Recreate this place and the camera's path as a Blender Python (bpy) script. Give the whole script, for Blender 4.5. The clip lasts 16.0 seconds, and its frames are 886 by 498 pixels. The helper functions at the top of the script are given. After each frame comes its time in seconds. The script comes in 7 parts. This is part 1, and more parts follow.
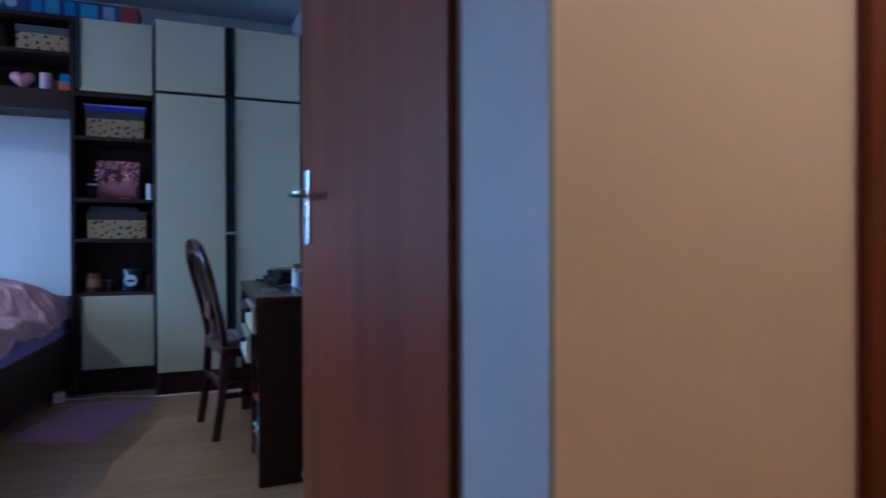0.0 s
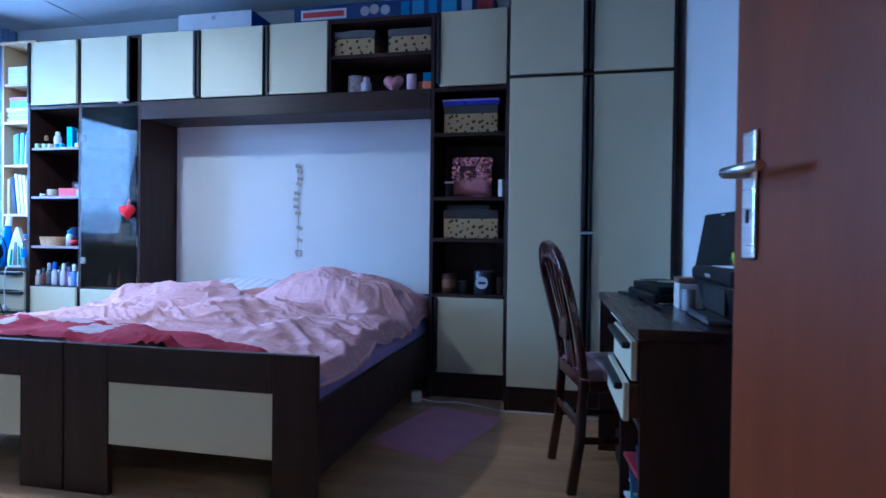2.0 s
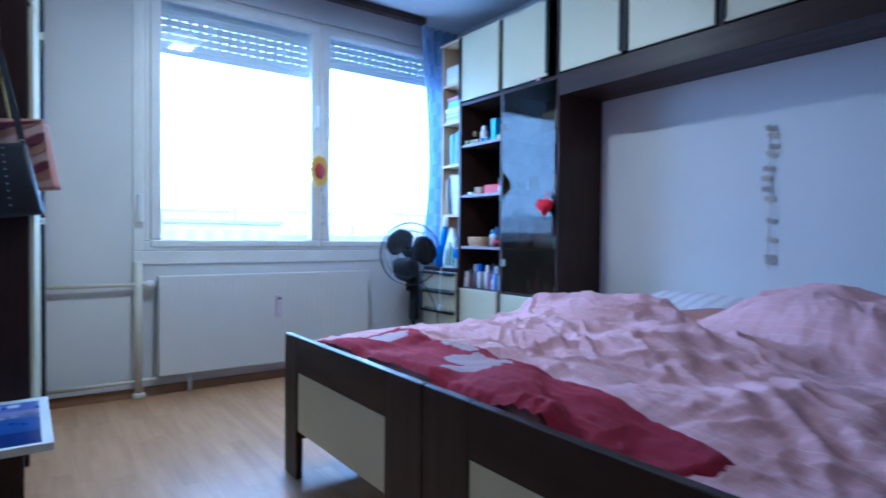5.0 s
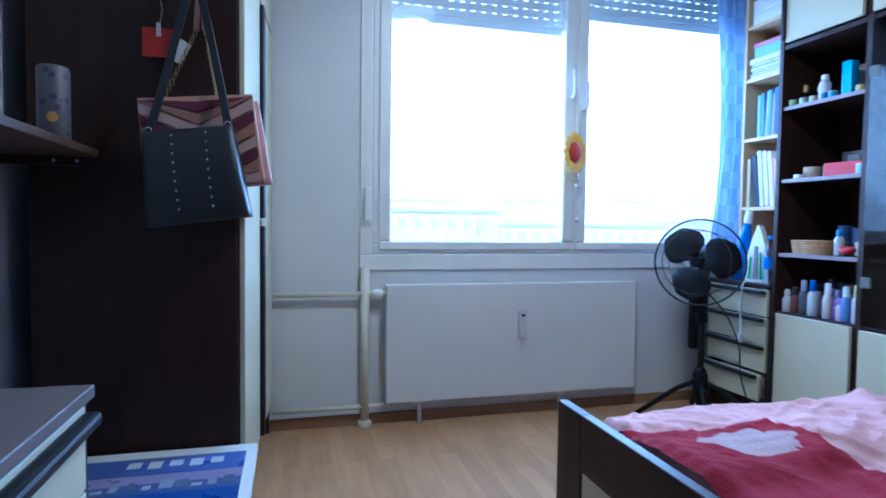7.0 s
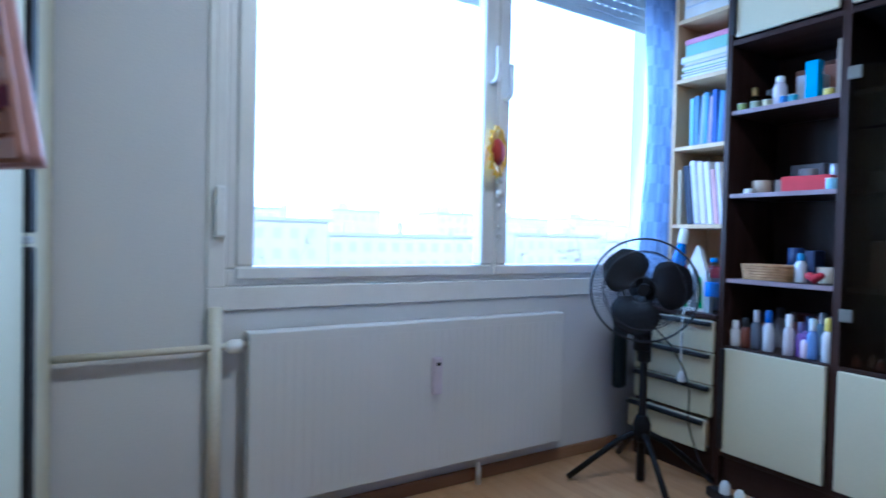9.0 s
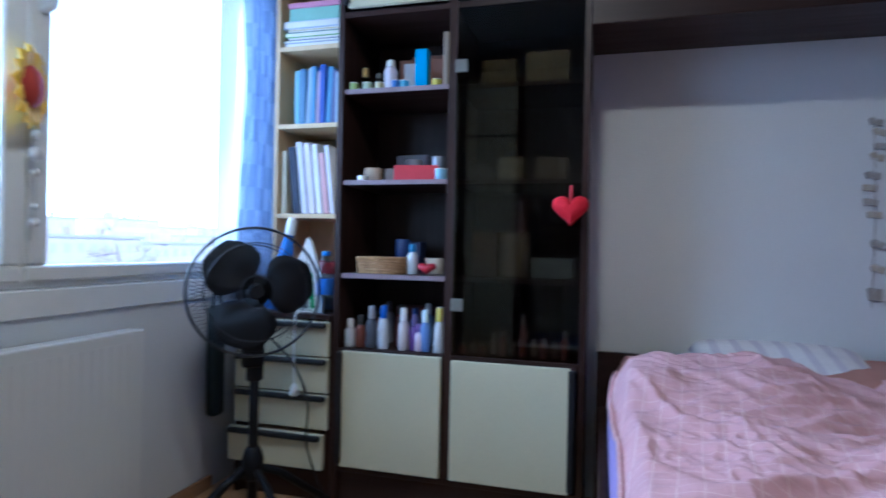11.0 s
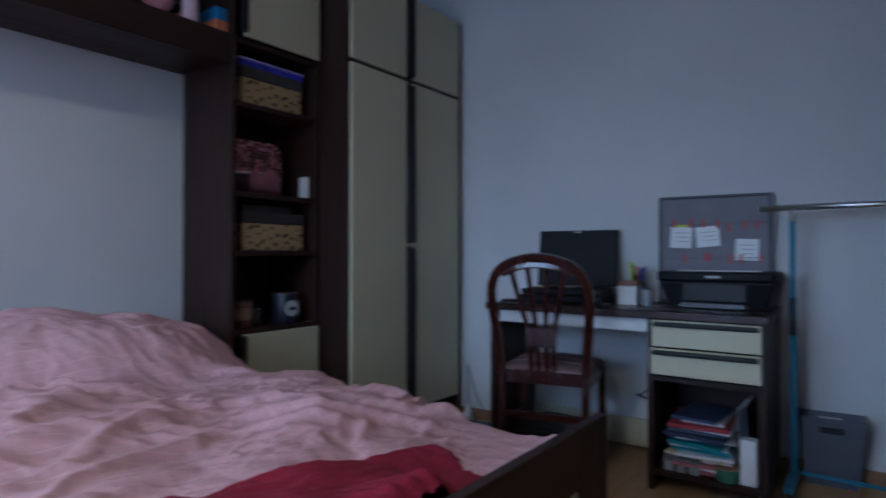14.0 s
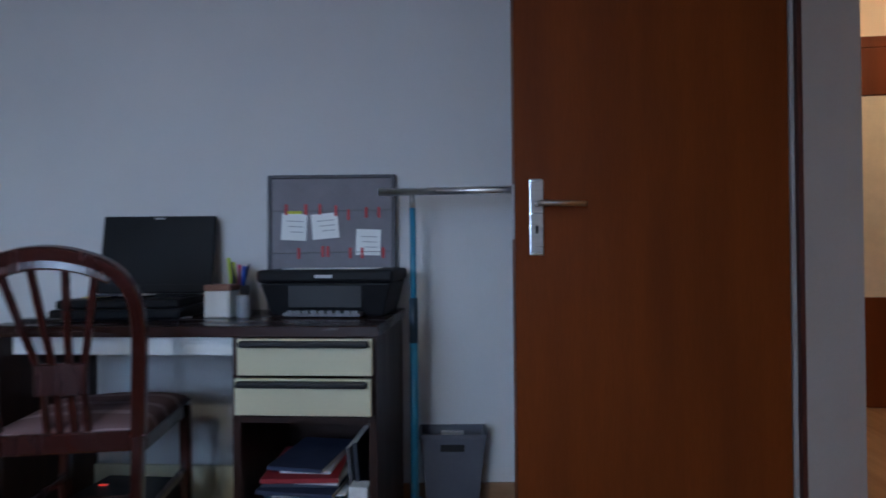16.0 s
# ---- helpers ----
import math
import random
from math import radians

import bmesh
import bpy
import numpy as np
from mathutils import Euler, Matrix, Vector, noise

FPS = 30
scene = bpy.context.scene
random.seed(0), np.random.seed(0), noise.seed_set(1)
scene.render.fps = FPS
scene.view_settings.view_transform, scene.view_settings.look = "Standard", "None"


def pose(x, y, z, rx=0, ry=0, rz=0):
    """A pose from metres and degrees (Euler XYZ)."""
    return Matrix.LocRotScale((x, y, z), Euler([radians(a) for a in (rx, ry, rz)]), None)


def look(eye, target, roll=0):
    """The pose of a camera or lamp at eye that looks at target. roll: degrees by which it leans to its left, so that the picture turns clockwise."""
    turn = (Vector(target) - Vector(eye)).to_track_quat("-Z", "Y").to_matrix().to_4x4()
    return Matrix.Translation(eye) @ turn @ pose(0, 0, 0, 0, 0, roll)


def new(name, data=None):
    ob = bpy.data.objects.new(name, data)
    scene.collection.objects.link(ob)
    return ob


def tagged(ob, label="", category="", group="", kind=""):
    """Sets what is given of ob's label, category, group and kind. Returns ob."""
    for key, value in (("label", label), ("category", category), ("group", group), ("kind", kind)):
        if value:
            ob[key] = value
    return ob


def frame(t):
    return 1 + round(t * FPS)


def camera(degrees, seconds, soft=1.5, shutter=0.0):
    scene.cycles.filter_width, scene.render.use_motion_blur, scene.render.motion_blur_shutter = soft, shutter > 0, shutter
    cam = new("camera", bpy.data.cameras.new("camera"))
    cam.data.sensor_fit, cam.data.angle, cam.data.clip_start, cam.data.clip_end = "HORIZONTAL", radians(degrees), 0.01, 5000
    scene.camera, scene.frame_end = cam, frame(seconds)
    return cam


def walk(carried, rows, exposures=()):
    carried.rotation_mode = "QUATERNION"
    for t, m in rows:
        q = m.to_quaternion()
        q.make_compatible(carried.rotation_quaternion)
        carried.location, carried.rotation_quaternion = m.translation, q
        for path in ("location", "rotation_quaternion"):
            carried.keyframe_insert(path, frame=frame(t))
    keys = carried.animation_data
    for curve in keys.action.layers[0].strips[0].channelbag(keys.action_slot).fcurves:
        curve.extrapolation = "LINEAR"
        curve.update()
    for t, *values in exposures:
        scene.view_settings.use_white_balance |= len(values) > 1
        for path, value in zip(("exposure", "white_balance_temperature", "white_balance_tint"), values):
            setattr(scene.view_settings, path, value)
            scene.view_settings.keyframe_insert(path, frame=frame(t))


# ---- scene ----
cam = camera(75.2, 16.0, soft=1.6, shutter=0.5)
PATH = [
    (0, (0.583, 0.133, 0.884), (1.28, 2.008, 0.875), -0.2),
    (0.5, (0.476, 0.317, 0.888), (0.907, 2.27, 0.873), 0.1),
    (1, (0.443, 0.491, 0.915), (0.425, 2.491, 0.896), 0.4),
    (1.5, (0.504, 0.651, 0.924), (0.176, 2.623, 0.897), 0.6),
    (2, (0.493, 0.807, 0.914), (0.073, 2.762, 0.89), 0.7),
    (2.5, (0.457, 1.01, 0.92), (-0.043, 2.947, 0.896), 0.8),
    (3, (0.424, 1.209, 0.932), (-0.202, 3.109, 0.903), 0.8),
    (3.5, (0.348, 1.399, 0.926), (-0.578, 3.171, 0.894), 0.7),
    (4, (0.211, 1.521, 0.923), (-1.02, 3.097, 0.883), 0.6),
    (4.5, (0.079, 1.62, 0.922), (-1.354, 3.014, 0.879), 0.7),
    (5, (-0.067, 1.726, 0.91), (-1.685, 2.901, 0.871), 0.5),
    (5.2, (-0.125, 1.773, 0.915), (-1.821, 2.832, 0.876), 0.3),
    (7.3, (-1.043, 1.897, 0.974), (-2.981, 2.387, 0.894), 0.7),
    (7.5, (-1.109, 1.896, 0.974), (-3.047, 2.386, 0.907), 0.6),
    (8, (-1.328, 1.885, 1.015), (-3.258, 2.408, 0.948), 0.8),
    (8.2, (-1.409, 1.881, 1.029), (-3.321, 2.465, 0.963), 0.9),
    (10.3, (-2.19, 2.031, 0.935), (-3.144, 3.79, 0.931), 1.6),
    (10.5, (-2.21, 2.073, 0.935), (-3.058, 3.884, 0.93), 1.5),
    (11, (-2.22, 2.162, 0.954), (-2.748, 4.091, 0.952), 1.2),
    (11.5, (-2.186, 2.208, 0.963), (-2.356, 4.2, 0.966), 1.0),
    (12, (-2.146, 2.182, 0.978), (-1.788, 4.149, 0.973), 0.9),
    (12.5, (-2.072, 2.14, 0.963), (-1.269, 3.972, 0.973), 0.5),
    (13, (-1.954, 2.145, 0.938), (-0.795, 3.774, 0.961), 0.5),
    (13.5, (-1.795, 2.056, 0.943), (-0.421, 3.509, 0.951), 0.2),
    (14, (-1.634, 2.022, 0.916), (-0.037, 3.225, 0.939), 0.0),
    (14.5, (-1.505, 2.079, 0.904), (0.326, 2.885, 0.933), -0.2),
    (15, (-1.284, 2.029, 0.904), (0.64, 2.576, 0.929), -0.4),
    (15.5, (-1.078, 2.002, 0.902), (0.883, 2.399, 0.927), -0.5),
    (16, (-0.883, 1.994, 0.896), (1.107, 2.194, 0.914), -0.5),
]
EXPOSURES = [(0.0, -0.12, 3680, 8), (0.5, 0.0, 3600, 8), (1.0, 0.0, 3760, 8), (1.6, 0.02, 3640, 8), (2.5, -0.1, 3630, 8), (3.5, -0.24, 3680, 8), (5.0, -0.58, 3760, 8), (8.0, -0.68, 3880, 8), (10.5, -1.14, 4220, 9), (11.0, -1.12, 4320, 9), (11.6, -1.02, 4430, 10), (12.3, -0.99, 4480, 10), (13.0, -1.1, 4540, 10), (14.0, -1.12, 4560, 10), (15.0, -1.06, 4580, 9), (16.0, -0.78, 4860, 10)]
walk(cam, [(t, look(eye, target, roll)) for t, eye, target, roll in PATH], EXPOSURES)

# ---- world and lights ----
world = bpy.data.worlds.new("overcast_sky")
scene.world = world
world.use_nodes = True
wn = world.node_tree.nodes
sky = wn.new("ShaderNodeTexSky")
sky.sky_type, sky.sun_disc = "NISHITA", False
sky.sun_elevation, sky.sun_rotation = radians(38), radians(90)
world.node_tree.links.new(sky.outputs["Color"], wn["Background"].inputs["Color"])
wn["Background"].inputs["Strength"].default_value = 0.12


def lamp(name, kind, m, energy, colour, **more):
    data = bpy.data.lights.new(name, kind)
    data.energy, data.color = energy, colour
    for key, value in more.items():
        if key == "size":
            data.size = value
        elif key == "size_y":
            data.shape, data.size_y = "RECTANGLE", value
        elif key == "angle":
            data.angle = value
        elif key == "radius":
            data.shadow_soft_size = value
    ob = new(name, data)
    ob.matrix_world = m
    return ob


# thin sun behind the clouds, from the far side of the building
lamp("sun", "SUN", look((60, 5, 45), (0, 2, 0)), 5.0, (1.0, 0.86, 0.70), angle=radians(12))
# sky light through the window's upper part
lamp("window_sky_light", "AREA", look((-3.85, 3.335, 1.47), (-1.6, 3.335, 0.90)), 56.0, (0.72, 0.86, 1.0), size=2.0, size_y=1.05)
# the lit ceiling lamp of the room, and the warm one of the hall
lamp("room_lamp_light", "AREA", pose(-2.42, 2.74, 2.405), 41.0, (1.0, 0.80, 0.50), size=0.14)
lamp("hall_lamp_light", "POINT", pose(1.8, -0.1, 2.25), 30.0, (1.0, 0.66, 0.33), radius=0.08)


# ---- materials ----
def material(name, c1, c2=None, rough=0.5, metal=0.0, scale=6.0, stretch=(1, 1, 1), bump=0.05, fine=90.0, vary=0.0, coat=0.0, sheen=0.0, grain=0.12, spec=0.5):
    """Two colours mixed by broad noise, a fine grain over it, fine relief, and a random shift per piece."""
    mt = bpy.data.materials.new(name)
    mt.use_nodes = True
    n, k = mt.node_tree.nodes, mt.node_tree.links
    b = n["Principled BSDF"]
    c2 = c2 or tuple(v * 0.85 for v in c1)
    co, mp = n.new("ShaderNodeTexCoord"), n.new("ShaderNodeMapping")
    mp.inputs["Scale"].default_value = stretch
    k.new(co.outputs["Object"], mp.inputs["Vector"])
    big, small = n.new("ShaderNodeTexNoise"), n.new("ShaderNodeTexNoise")
    for t, sc, det in ((big, scale, 4), (small, fine, 3)):
        t.inputs["Scale"].default_value, t.inputs["Detail"].default_value = sc, det
        k.new(mp.outputs["Vector"], t.inputs["Vector"])
    ramp = n.new("ShaderNodeValToRGB")
    ramp.color_ramp.elements[0].position, ramp.color_ramp.elements[1].position = 0.32, 0.68
    ramp.color_ramp.elements[0].color, ramp.color_ramp.elements[1].color = (*c1, 1), (*c2, 1)
    k.new(big.outputs["Fac"], ramp.inputs["Fac"])
    hsv = n.new("ShaderNodeHueSaturation")
    k.new(ramp.outputs["Color"], hsv.inputs["Color"])
    val = n.new("ShaderNodeMath")
    val.operation = "MULTIPLY_ADD"
    val.inputs[1].default_value, val.inputs[2].default_value = grain * 2, 1 - grain
    k.new(small.outputs["Fac"], val.inputs[0])
    if vary:
        info, add = n.new("ShaderNodeObjectInfo"), n.new("ShaderNodeMath")
        add.operation = "MULTIPLY_ADD"
        add.inputs[1].default_value = vary
        k.new(info.outputs["Random"], add.inputs[0])
        k.new(val.outputs[0], add.inputs[2])
        k.new(add.outputs[0], hsv.inputs["Value"])
    else:
        k.new(val.outputs[0], hsv.inputs["Value"])
    k.new(hsv.outputs["Color"], b.inputs["Base Color"])
    rr = n.new("ShaderNodeMath")
    rr.operation, rr.use_clamp = "MULTIPLY_ADD", True
    rr.inputs[1].default_value, rr.inputs[2].default_value = 0.22, rough - 0.11
    k.new(big.outputs["Fac"], rr.inputs[0])
    k.new(rr.outputs[0], b.inputs["Roughness"])
    b.inputs["Metallic"].default_value = metal
    b.inputs["Specular IOR Level"].default_value = spec
    b.inputs["Coat Weight"].default_value = coat
    b.inputs["Coat Roughness"].default_value = rough * 0.8
    b.inputs["Sheen Weight"].default_value = sheen
    if bump:
        bp = n.new("ShaderNodeBump")
        bp.inputs["Strength"].default_value, bp.inputs["Distance"].default_value = bump, 0.01
        k.new(small.outputs["Fac"], bp.inputs["Height"])
        k.new(bp.outputs["Normal"], b.inputs["Normal"])
    return mt


def glowing(name, colour, strength):
    mt = bpy.data.materials.new(name)
    mt.use_nodes = True
    b = mt.node_tree.nodes["Principled BSDF"]
    b.inputs["Base Color"].default_value = (*colour, 1)
    b.inputs["Emission Color"].default_value = (*colour, 1)
    b.inputs["Emission Strength"].default_value = strength
    return mt


def clear_glass(name, tint, gloss=1.5, rough=0.01):
    mt = bpy.data.materials.new(name)
    mt.use_nodes = True
    n, k = mt.node_tree.nodes, mt.node_tree.links
    n.remove(n["Principled BSDF"])
    mix, tr, gl, fr = n.new("ShaderNodeMixShader"), n.new("ShaderNodeBsdfTransparent"), n.new("ShaderNodeBsdfGlossy"), n.new("ShaderNodeLayerWeight")
    tr.inputs["Color"].default_value = (*tint, 1)
    gl.inputs["Roughness"].default_value = rough
    fr.inputs["Blend"].default_value = 0.5
    f0 = ((gloss - 1) / (gloss + 1)) ** 2
    pw, ma = n.new("ShaderNodeMath"), n.new("ShaderNodeMath")
    pw.operation, ma.operation = "POWER", "MULTIPLY_ADD"
    pw.inputs[1].default_value, ma.inputs[1].default_value, ma.inputs[2].default_value = 5.0, 1 - f0, f0
    k.new(fr.outputs["Facing"], pw.inputs[0])
    k.new(pw.outputs[0], ma.inputs[0])
    k.new(ma.outputs[0], mix.inputs[0])
    k.new(tr.outputs[0], mix.inputs[1])
    k.new(gl.outputs[0], mix.inputs[2])
    k.new(mix.outputs[0], n["Material Output"].inputs["Surface"])
    return mt


WALL = material("wall_paint", (0.66, 0.66, 0.66), (0.60, 0.60, 0.61), 0.85, scale=1.3, bump=0.12, fine=160, grain=0.03)
# white ceiling, its paint darkened to offset surplus light falling on it
CEILING = material("ceiling_paint_darkened", (0.50, 0.50, 0.51), (0.46, 0.46, 0.47), 0.9, scale=1.1, bump=0.12, fine=140, grain=0.03)
ORANGE = material("orange_wall_paint", (0.80, 0.62, 0.42), (0.75, 0.57, 0.38), 0.8, scale=1.5, bump=0.1, fine=150, grain=0.04)
DARK = material("dark_wenge_laminate", (0.036, 0.017, 0.013), (0.022, 0.011, 0.008), 0.42, scale=3, stretch=(9, 9, 0.8), bump=0.05, fine=40, grain=0.25, spec=0.25)
DARK_H = material("dark_wenge_laminate_lengthwise", (0.036, 0.017, 0.013), (0.022, 0.011, 0.008), 0.40, scale=3, stretch=(0.8, 9, 9), bump=0.05, fine=40, grain=0.25, spec=0.25)
CREAM = material("cream_laminate", (0.57, 0.54, 0.37), (0.52, 0.49, 0.33), 0.42, scale=1.6, bump=0.03, fine=120, grain=0.04)
BLACKP = material("black_plastic", (0.010, 0.010, 0.012), (0.014, 0.014, 0.016), 0.42, bump=0.02, spec=0.3)
GREYP = material("grey_plastic", (0.10, 0.105, 0.13), (0.085, 0.09, 0.115), 0.45, bump=0.03)
WHITEP = material("white_plastic", (0.78, 0.78, 0.76), (0.72, 0.72, 0.70), 0.4, bump=0.02, grain=0.03)
WHITEMETAL = material("white_enamel", (0.68, 0.68, 0.67), (0.64, 0.64, 0.63), 0.38, scale=2, bump=0.02, grain=0.02)
CHROME = material("brushed_steel", (0.62, 0.62, 0.62), (0.55, 0.55, 0.55), 0.3, 1.0, stretch=(1, 1, 20), bump=0.02)
DOORWOOD = material("varnished_door_veneer", (0.160, 0.038, 0.0058), (0.112, 0.026, 0.0044), 0.42, scale=1.6, stretch=(5, 5, 0.45), bump=0.02, fine=30, grain=0.16, coat=0.06, spec=0.2)
FRAMEWOOD = material("dark_red_door_frame", (0.07, 0.018, 0.010), (0.05, 0.012, 0.008), 0.45, stretch=(6, 6, 0.6), bump=0.03, fine=40)
PLANK = material("laminate_oak_plank", (0.46, 0.285, 0.14), (0.39, 0.235, 0.11), 0.37, scale=2.2, stretch=(1.2, 12, 1), bump=0.02, fine=26, vary=0.12, grain=0.14)
PALEWOOD = material("pale_pine_board", (0.62, 0.47, 0.27), (0.54, 0.40, 0.22), 0.55, scale=2, stretch=(7, 7, 0.7), bump=0.04, fine=40, grain=0.10)
CHAIRWOOD = material("mahogany_varnish", (0.048, 0.010, 0.0065), (0.032, 0.007, 0.005), 0.25, scale=4, stretch=(6, 6, 0.8), bump=0.02, fine=40, coat=0.5, grain=0.15)
RED = material("red_fleece", (0.29, 0.006, 0.032), (0.22, 0.005, 0.025), 0.95, scale=5, bump=0.4, fine=220, sheen=0.0, grain=0.15)
GREYFLEECE = material("grey_fleece", (0.44, 0.33, 0.35), (0.38, 0.28, 0.30), 0.95, scale=6, bump=0.4, fine=220, grain=0.15)
LILAC = material("lilac_sheet", (0.36, 0.27, 0.55), (0.30, 0.23, 0.50), 0.9, scale=3, bump=0.2, fine=220)
RUG = material("pink_rug_pile", (0.55, 0.24, 0.36), (0.47, 0.20, 0.31), 1.0, scale=8, bump=0.6, fine=320, sheen=0.3, grain=0.2)
GLASS = clear_glass("window_glass", (0.97, 0.98, 0.98), 1.45)
SMOKED = clear_glass("smoked_glass", (0.36, 0.32, 0.28), 1.42)


# ---- building blocks ----
def bm_box(x0, x1, y0, y1, z0, z1, bevel=0.0, segs=1, bm=None):
    bm = bm or bmesh.new()
    lo, hi = Vector((min(x0, x1), min(y0, y1), min(z0, z1))), Vector((max(x0, x1), max(y0, y1), max(z0, z1)))
    made = bmesh.ops.create_cube(bm, size=1.0, matrix=Matrix.Translation((lo + hi) / 2) @ Matrix.Diagonal((*(hi - lo), 1)))
    if bevel:
        edges = list({e for v in made["verts"] for e in v.link_edges})
        bmesh.ops.bevel(bm, geom=edges, offset=min(bevel, min(hi - lo) * 0.45), segments=segs, profile=0.5, affect="EDGES")
    return bm


def bm_lathe(profile, n=20, bm=None, at=(0, 0, 0)):
    """A turned shape from (radius, height) pairs, closed at both ends."""
    bm = bm or bmesh.new()
    rings = []
    for r, z in profile:
        rings.append([bm.verts.new((at[0] + r * math.cos(math.tau * i / n), at[1] + r * math.sin(math.tau * i / n), at[2] + z)) for i in range(n)])
    for a, b in zip(rings, rings[1:]):
        for i in range(n):
            bm.faces.new((a[i], a[(i + 1) % n], b[(i + 1) % n], b[i])).smooth = True
    bm.faces.new(rings[0][::-1])
    bm.faces.new(rings[-1])
    return bm


def bm_tube(points, r, n=6, bm=None, closed=False, flat=None):
    """A round (or, with flat=(w, d), a rectangular) bar along a line of points."""
    bm = bm or bmesh.new()
    pts = [Vector(p) for p in points]
    rings, ref = [], None
    for i, p in enumerate(pts):
        if closed:
            d = pts[(i + 1) % len(pts)] - pts[i - 1]
        else:
            d = pts[min(i + 1, len(pts) - 1)] - pts[max(i - 1, 0)]
        d.normalize()
        if ref is None:
            ref = Vector((0, 0, 1)) if abs(d.z) < 0.9 else Vector((1, 0, 0))
        side = d.cross(ref).normalized()
        ref = side.cross(d).normalized()
        if flat:
            w, q = flat[0] / 2, flat[1] / 2
            c = min(w, q) * 0.35
            shape = ((w, q - c), (w - c, q), (c - w, q), (-w, q - c), (-w, c - q), (c - w, -q), (w - c, -q), (w, c - q))
            rings.append([bm.verts.new(p + side * a + ref * b) for a, b in shape])
        else:
            rr = r[i] if isinstance(r, (list, tuple)) else r
            rings.append([bm.verts.new(p + side * rr * math.cos(math.tau * j / n) + ref * rr * math.sin(math.tau * j / n)) for j in range(n)])
    m = len(rings[0])
    pairs = list(zip(rings, rings[1:])) + ([(rings[-1], rings[0])] if closed else [])
    for a, b in pairs:
        for j in range(m):
            f = bm.faces.new((a[j], a[(j + 1) % m], b[(j + 1) % m], b[j]))
            f.smooth = not flat
    if not closed:
        bm.faces.new(rings[0][::-1])
        bm.faces.new(rings[-1])
    return bm


def smooth(bm):
    for f in bm.faces:
        f.smooth = True
    return bm


def part(name, bm, mat, parent=None, label="", at=None):
    """One bmesh as one mesh object, under a thing or a part."""
    me = bpy.data.meshes.new(name)
    bmesh.ops.recalc_face_normals(bm, faces=bm.faces)
    bm.to_mesh(me)
    bm.free()
    me.materials.append(mat)
    ob = new(name, me)
    if parent is not None:
        ob.parent = parent
    if at is not None:
        ob.matrix_basis = at
    return tagged(ob, label) if label else ob


def thing(name, label, category, x=0.0, y=0.0, z=0.0, rz=0.0, group=""):
    ob = new(name)
    ob.empty_display_size = 0.1
    ob.matrix_basis = pose(x, y, z, 0, 0, rz)
    return tagged(ob, label, category, group)


def structure(name, bm, mat, label=""):
    return tagged(part(name, bm, mat), label, kind="structure")


# ---- structure ----
CEIL = 2.50
NORTH, EAST, SOUTH, WEST = 4.47, 1.40, 1.09, -3.68
DOOR_L, DOOR_R, HALL_Y, HALL_W, HALL_E, HALL_S = -0.065, 1.03, 0.885, -0.9, 2.65, -1.1
slab = bm_box(-3.88, 1.55, HALL_Y, 4.6, -0.15, -0.012)
bm_box(HALL_W - 0.1, HALL_E + 0.1, HALL_S - 0.1, HALL_Y - 0.001, -0.15, -0.012, bm=slab)
structure("floor", slab, material("screed", (0.12, 0.09, 0.06)), "screed under the laminate planks")
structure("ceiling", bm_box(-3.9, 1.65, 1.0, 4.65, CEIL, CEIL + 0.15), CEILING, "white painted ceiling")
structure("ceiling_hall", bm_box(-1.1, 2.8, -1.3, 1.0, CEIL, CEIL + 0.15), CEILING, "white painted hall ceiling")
structure("wall_north", bm_box(-3.9, 1.65, NORTH, NORTH + 0.15, 0, CEIL), WALL, "white painted wall behind the wall units")


def east_x(y):
    """The east wall stands slightly out of square."""
    return 1.068 + (3.95 - y) * 0.095


def bm_slanted(inner, outer, z0, z1):
    """A straight strip along the east wall between two offsets from its face."""
    bm = bmesh.new()
    rings = []
    for z in (z0, z1):
        rings.append([bm.verts.new((east_x(y) + d, y, z)) for y, d in ((SOUTH, inner), (NORTH, inner), (NORTH, outer), (SOUTH, outer))])
    for q in range(4):
        bm.faces.new((rings[0][q], rings[0][(q + 1) % 4], rings[1][(q + 1) % 4], rings[1][q]))
    bm.faces.new(rings[0][::-1])
    bm.faces.new(rings[1])
    return bm


structure("wall_east", bm_slanted(0.0, 0.2, 0, CEIL), WALL, "plain white painted wall behind the desk")
# the wall with the doorway, thick, white on the room's side and orange on the hall's side
bm = bm_box(WEST - 0.2, DOOR_L, HALL_Y + 0.02, SOUTH, 0, CEIL)
bm_box(DOOR_R, EAST + 0.15, HALL_Y + 0.02, SOUTH, 0, CEIL, bm=bm)
bm_box(DOOR_L, DOOR_R, HALL_Y + 0.02, SOUTH, 2.06, CEIL, bm=bm)
structure("wall_south", bm, WALL, "white painted wall with the doorway")
bm = bm_box(HALL_W - 0.1, DOOR_L, HALL_Y, HALL_Y + 0.018, 0, CEIL)
bm_box(DOOR_R, HALL_E, HALL_Y, HALL_Y + 0.018, 0, CEIL, bm=bm)
bm_box(DOOR_L, DOOR_R, HALL_Y, HALL_Y + 0.018, 2.06, CEIL, bm=bm)
structure("wall_hall_north", bm, ORANGE, "orange painted hall wall")
bm = bm_box(EAST + 0.16, HALL_E, HALL_Y + 0.02, HALL_Y + 0.2, 0, CEIL)
structure("wall_hall_back", bm, WALL, "plain wall")
structure("wall_hall_east", bm_box(HALL_E, HALL_E + 0.12, HALL_S, HALL_Y + 0.02, 0, CEIL), ORANGE, "orange painted hall wall")
structure("wall_hall_south", bm_box(HALL_W, HALL_E, HALL_S - 0.12, HALL_S, 0, CEIL), ORANGE, "orange painted hall wall")
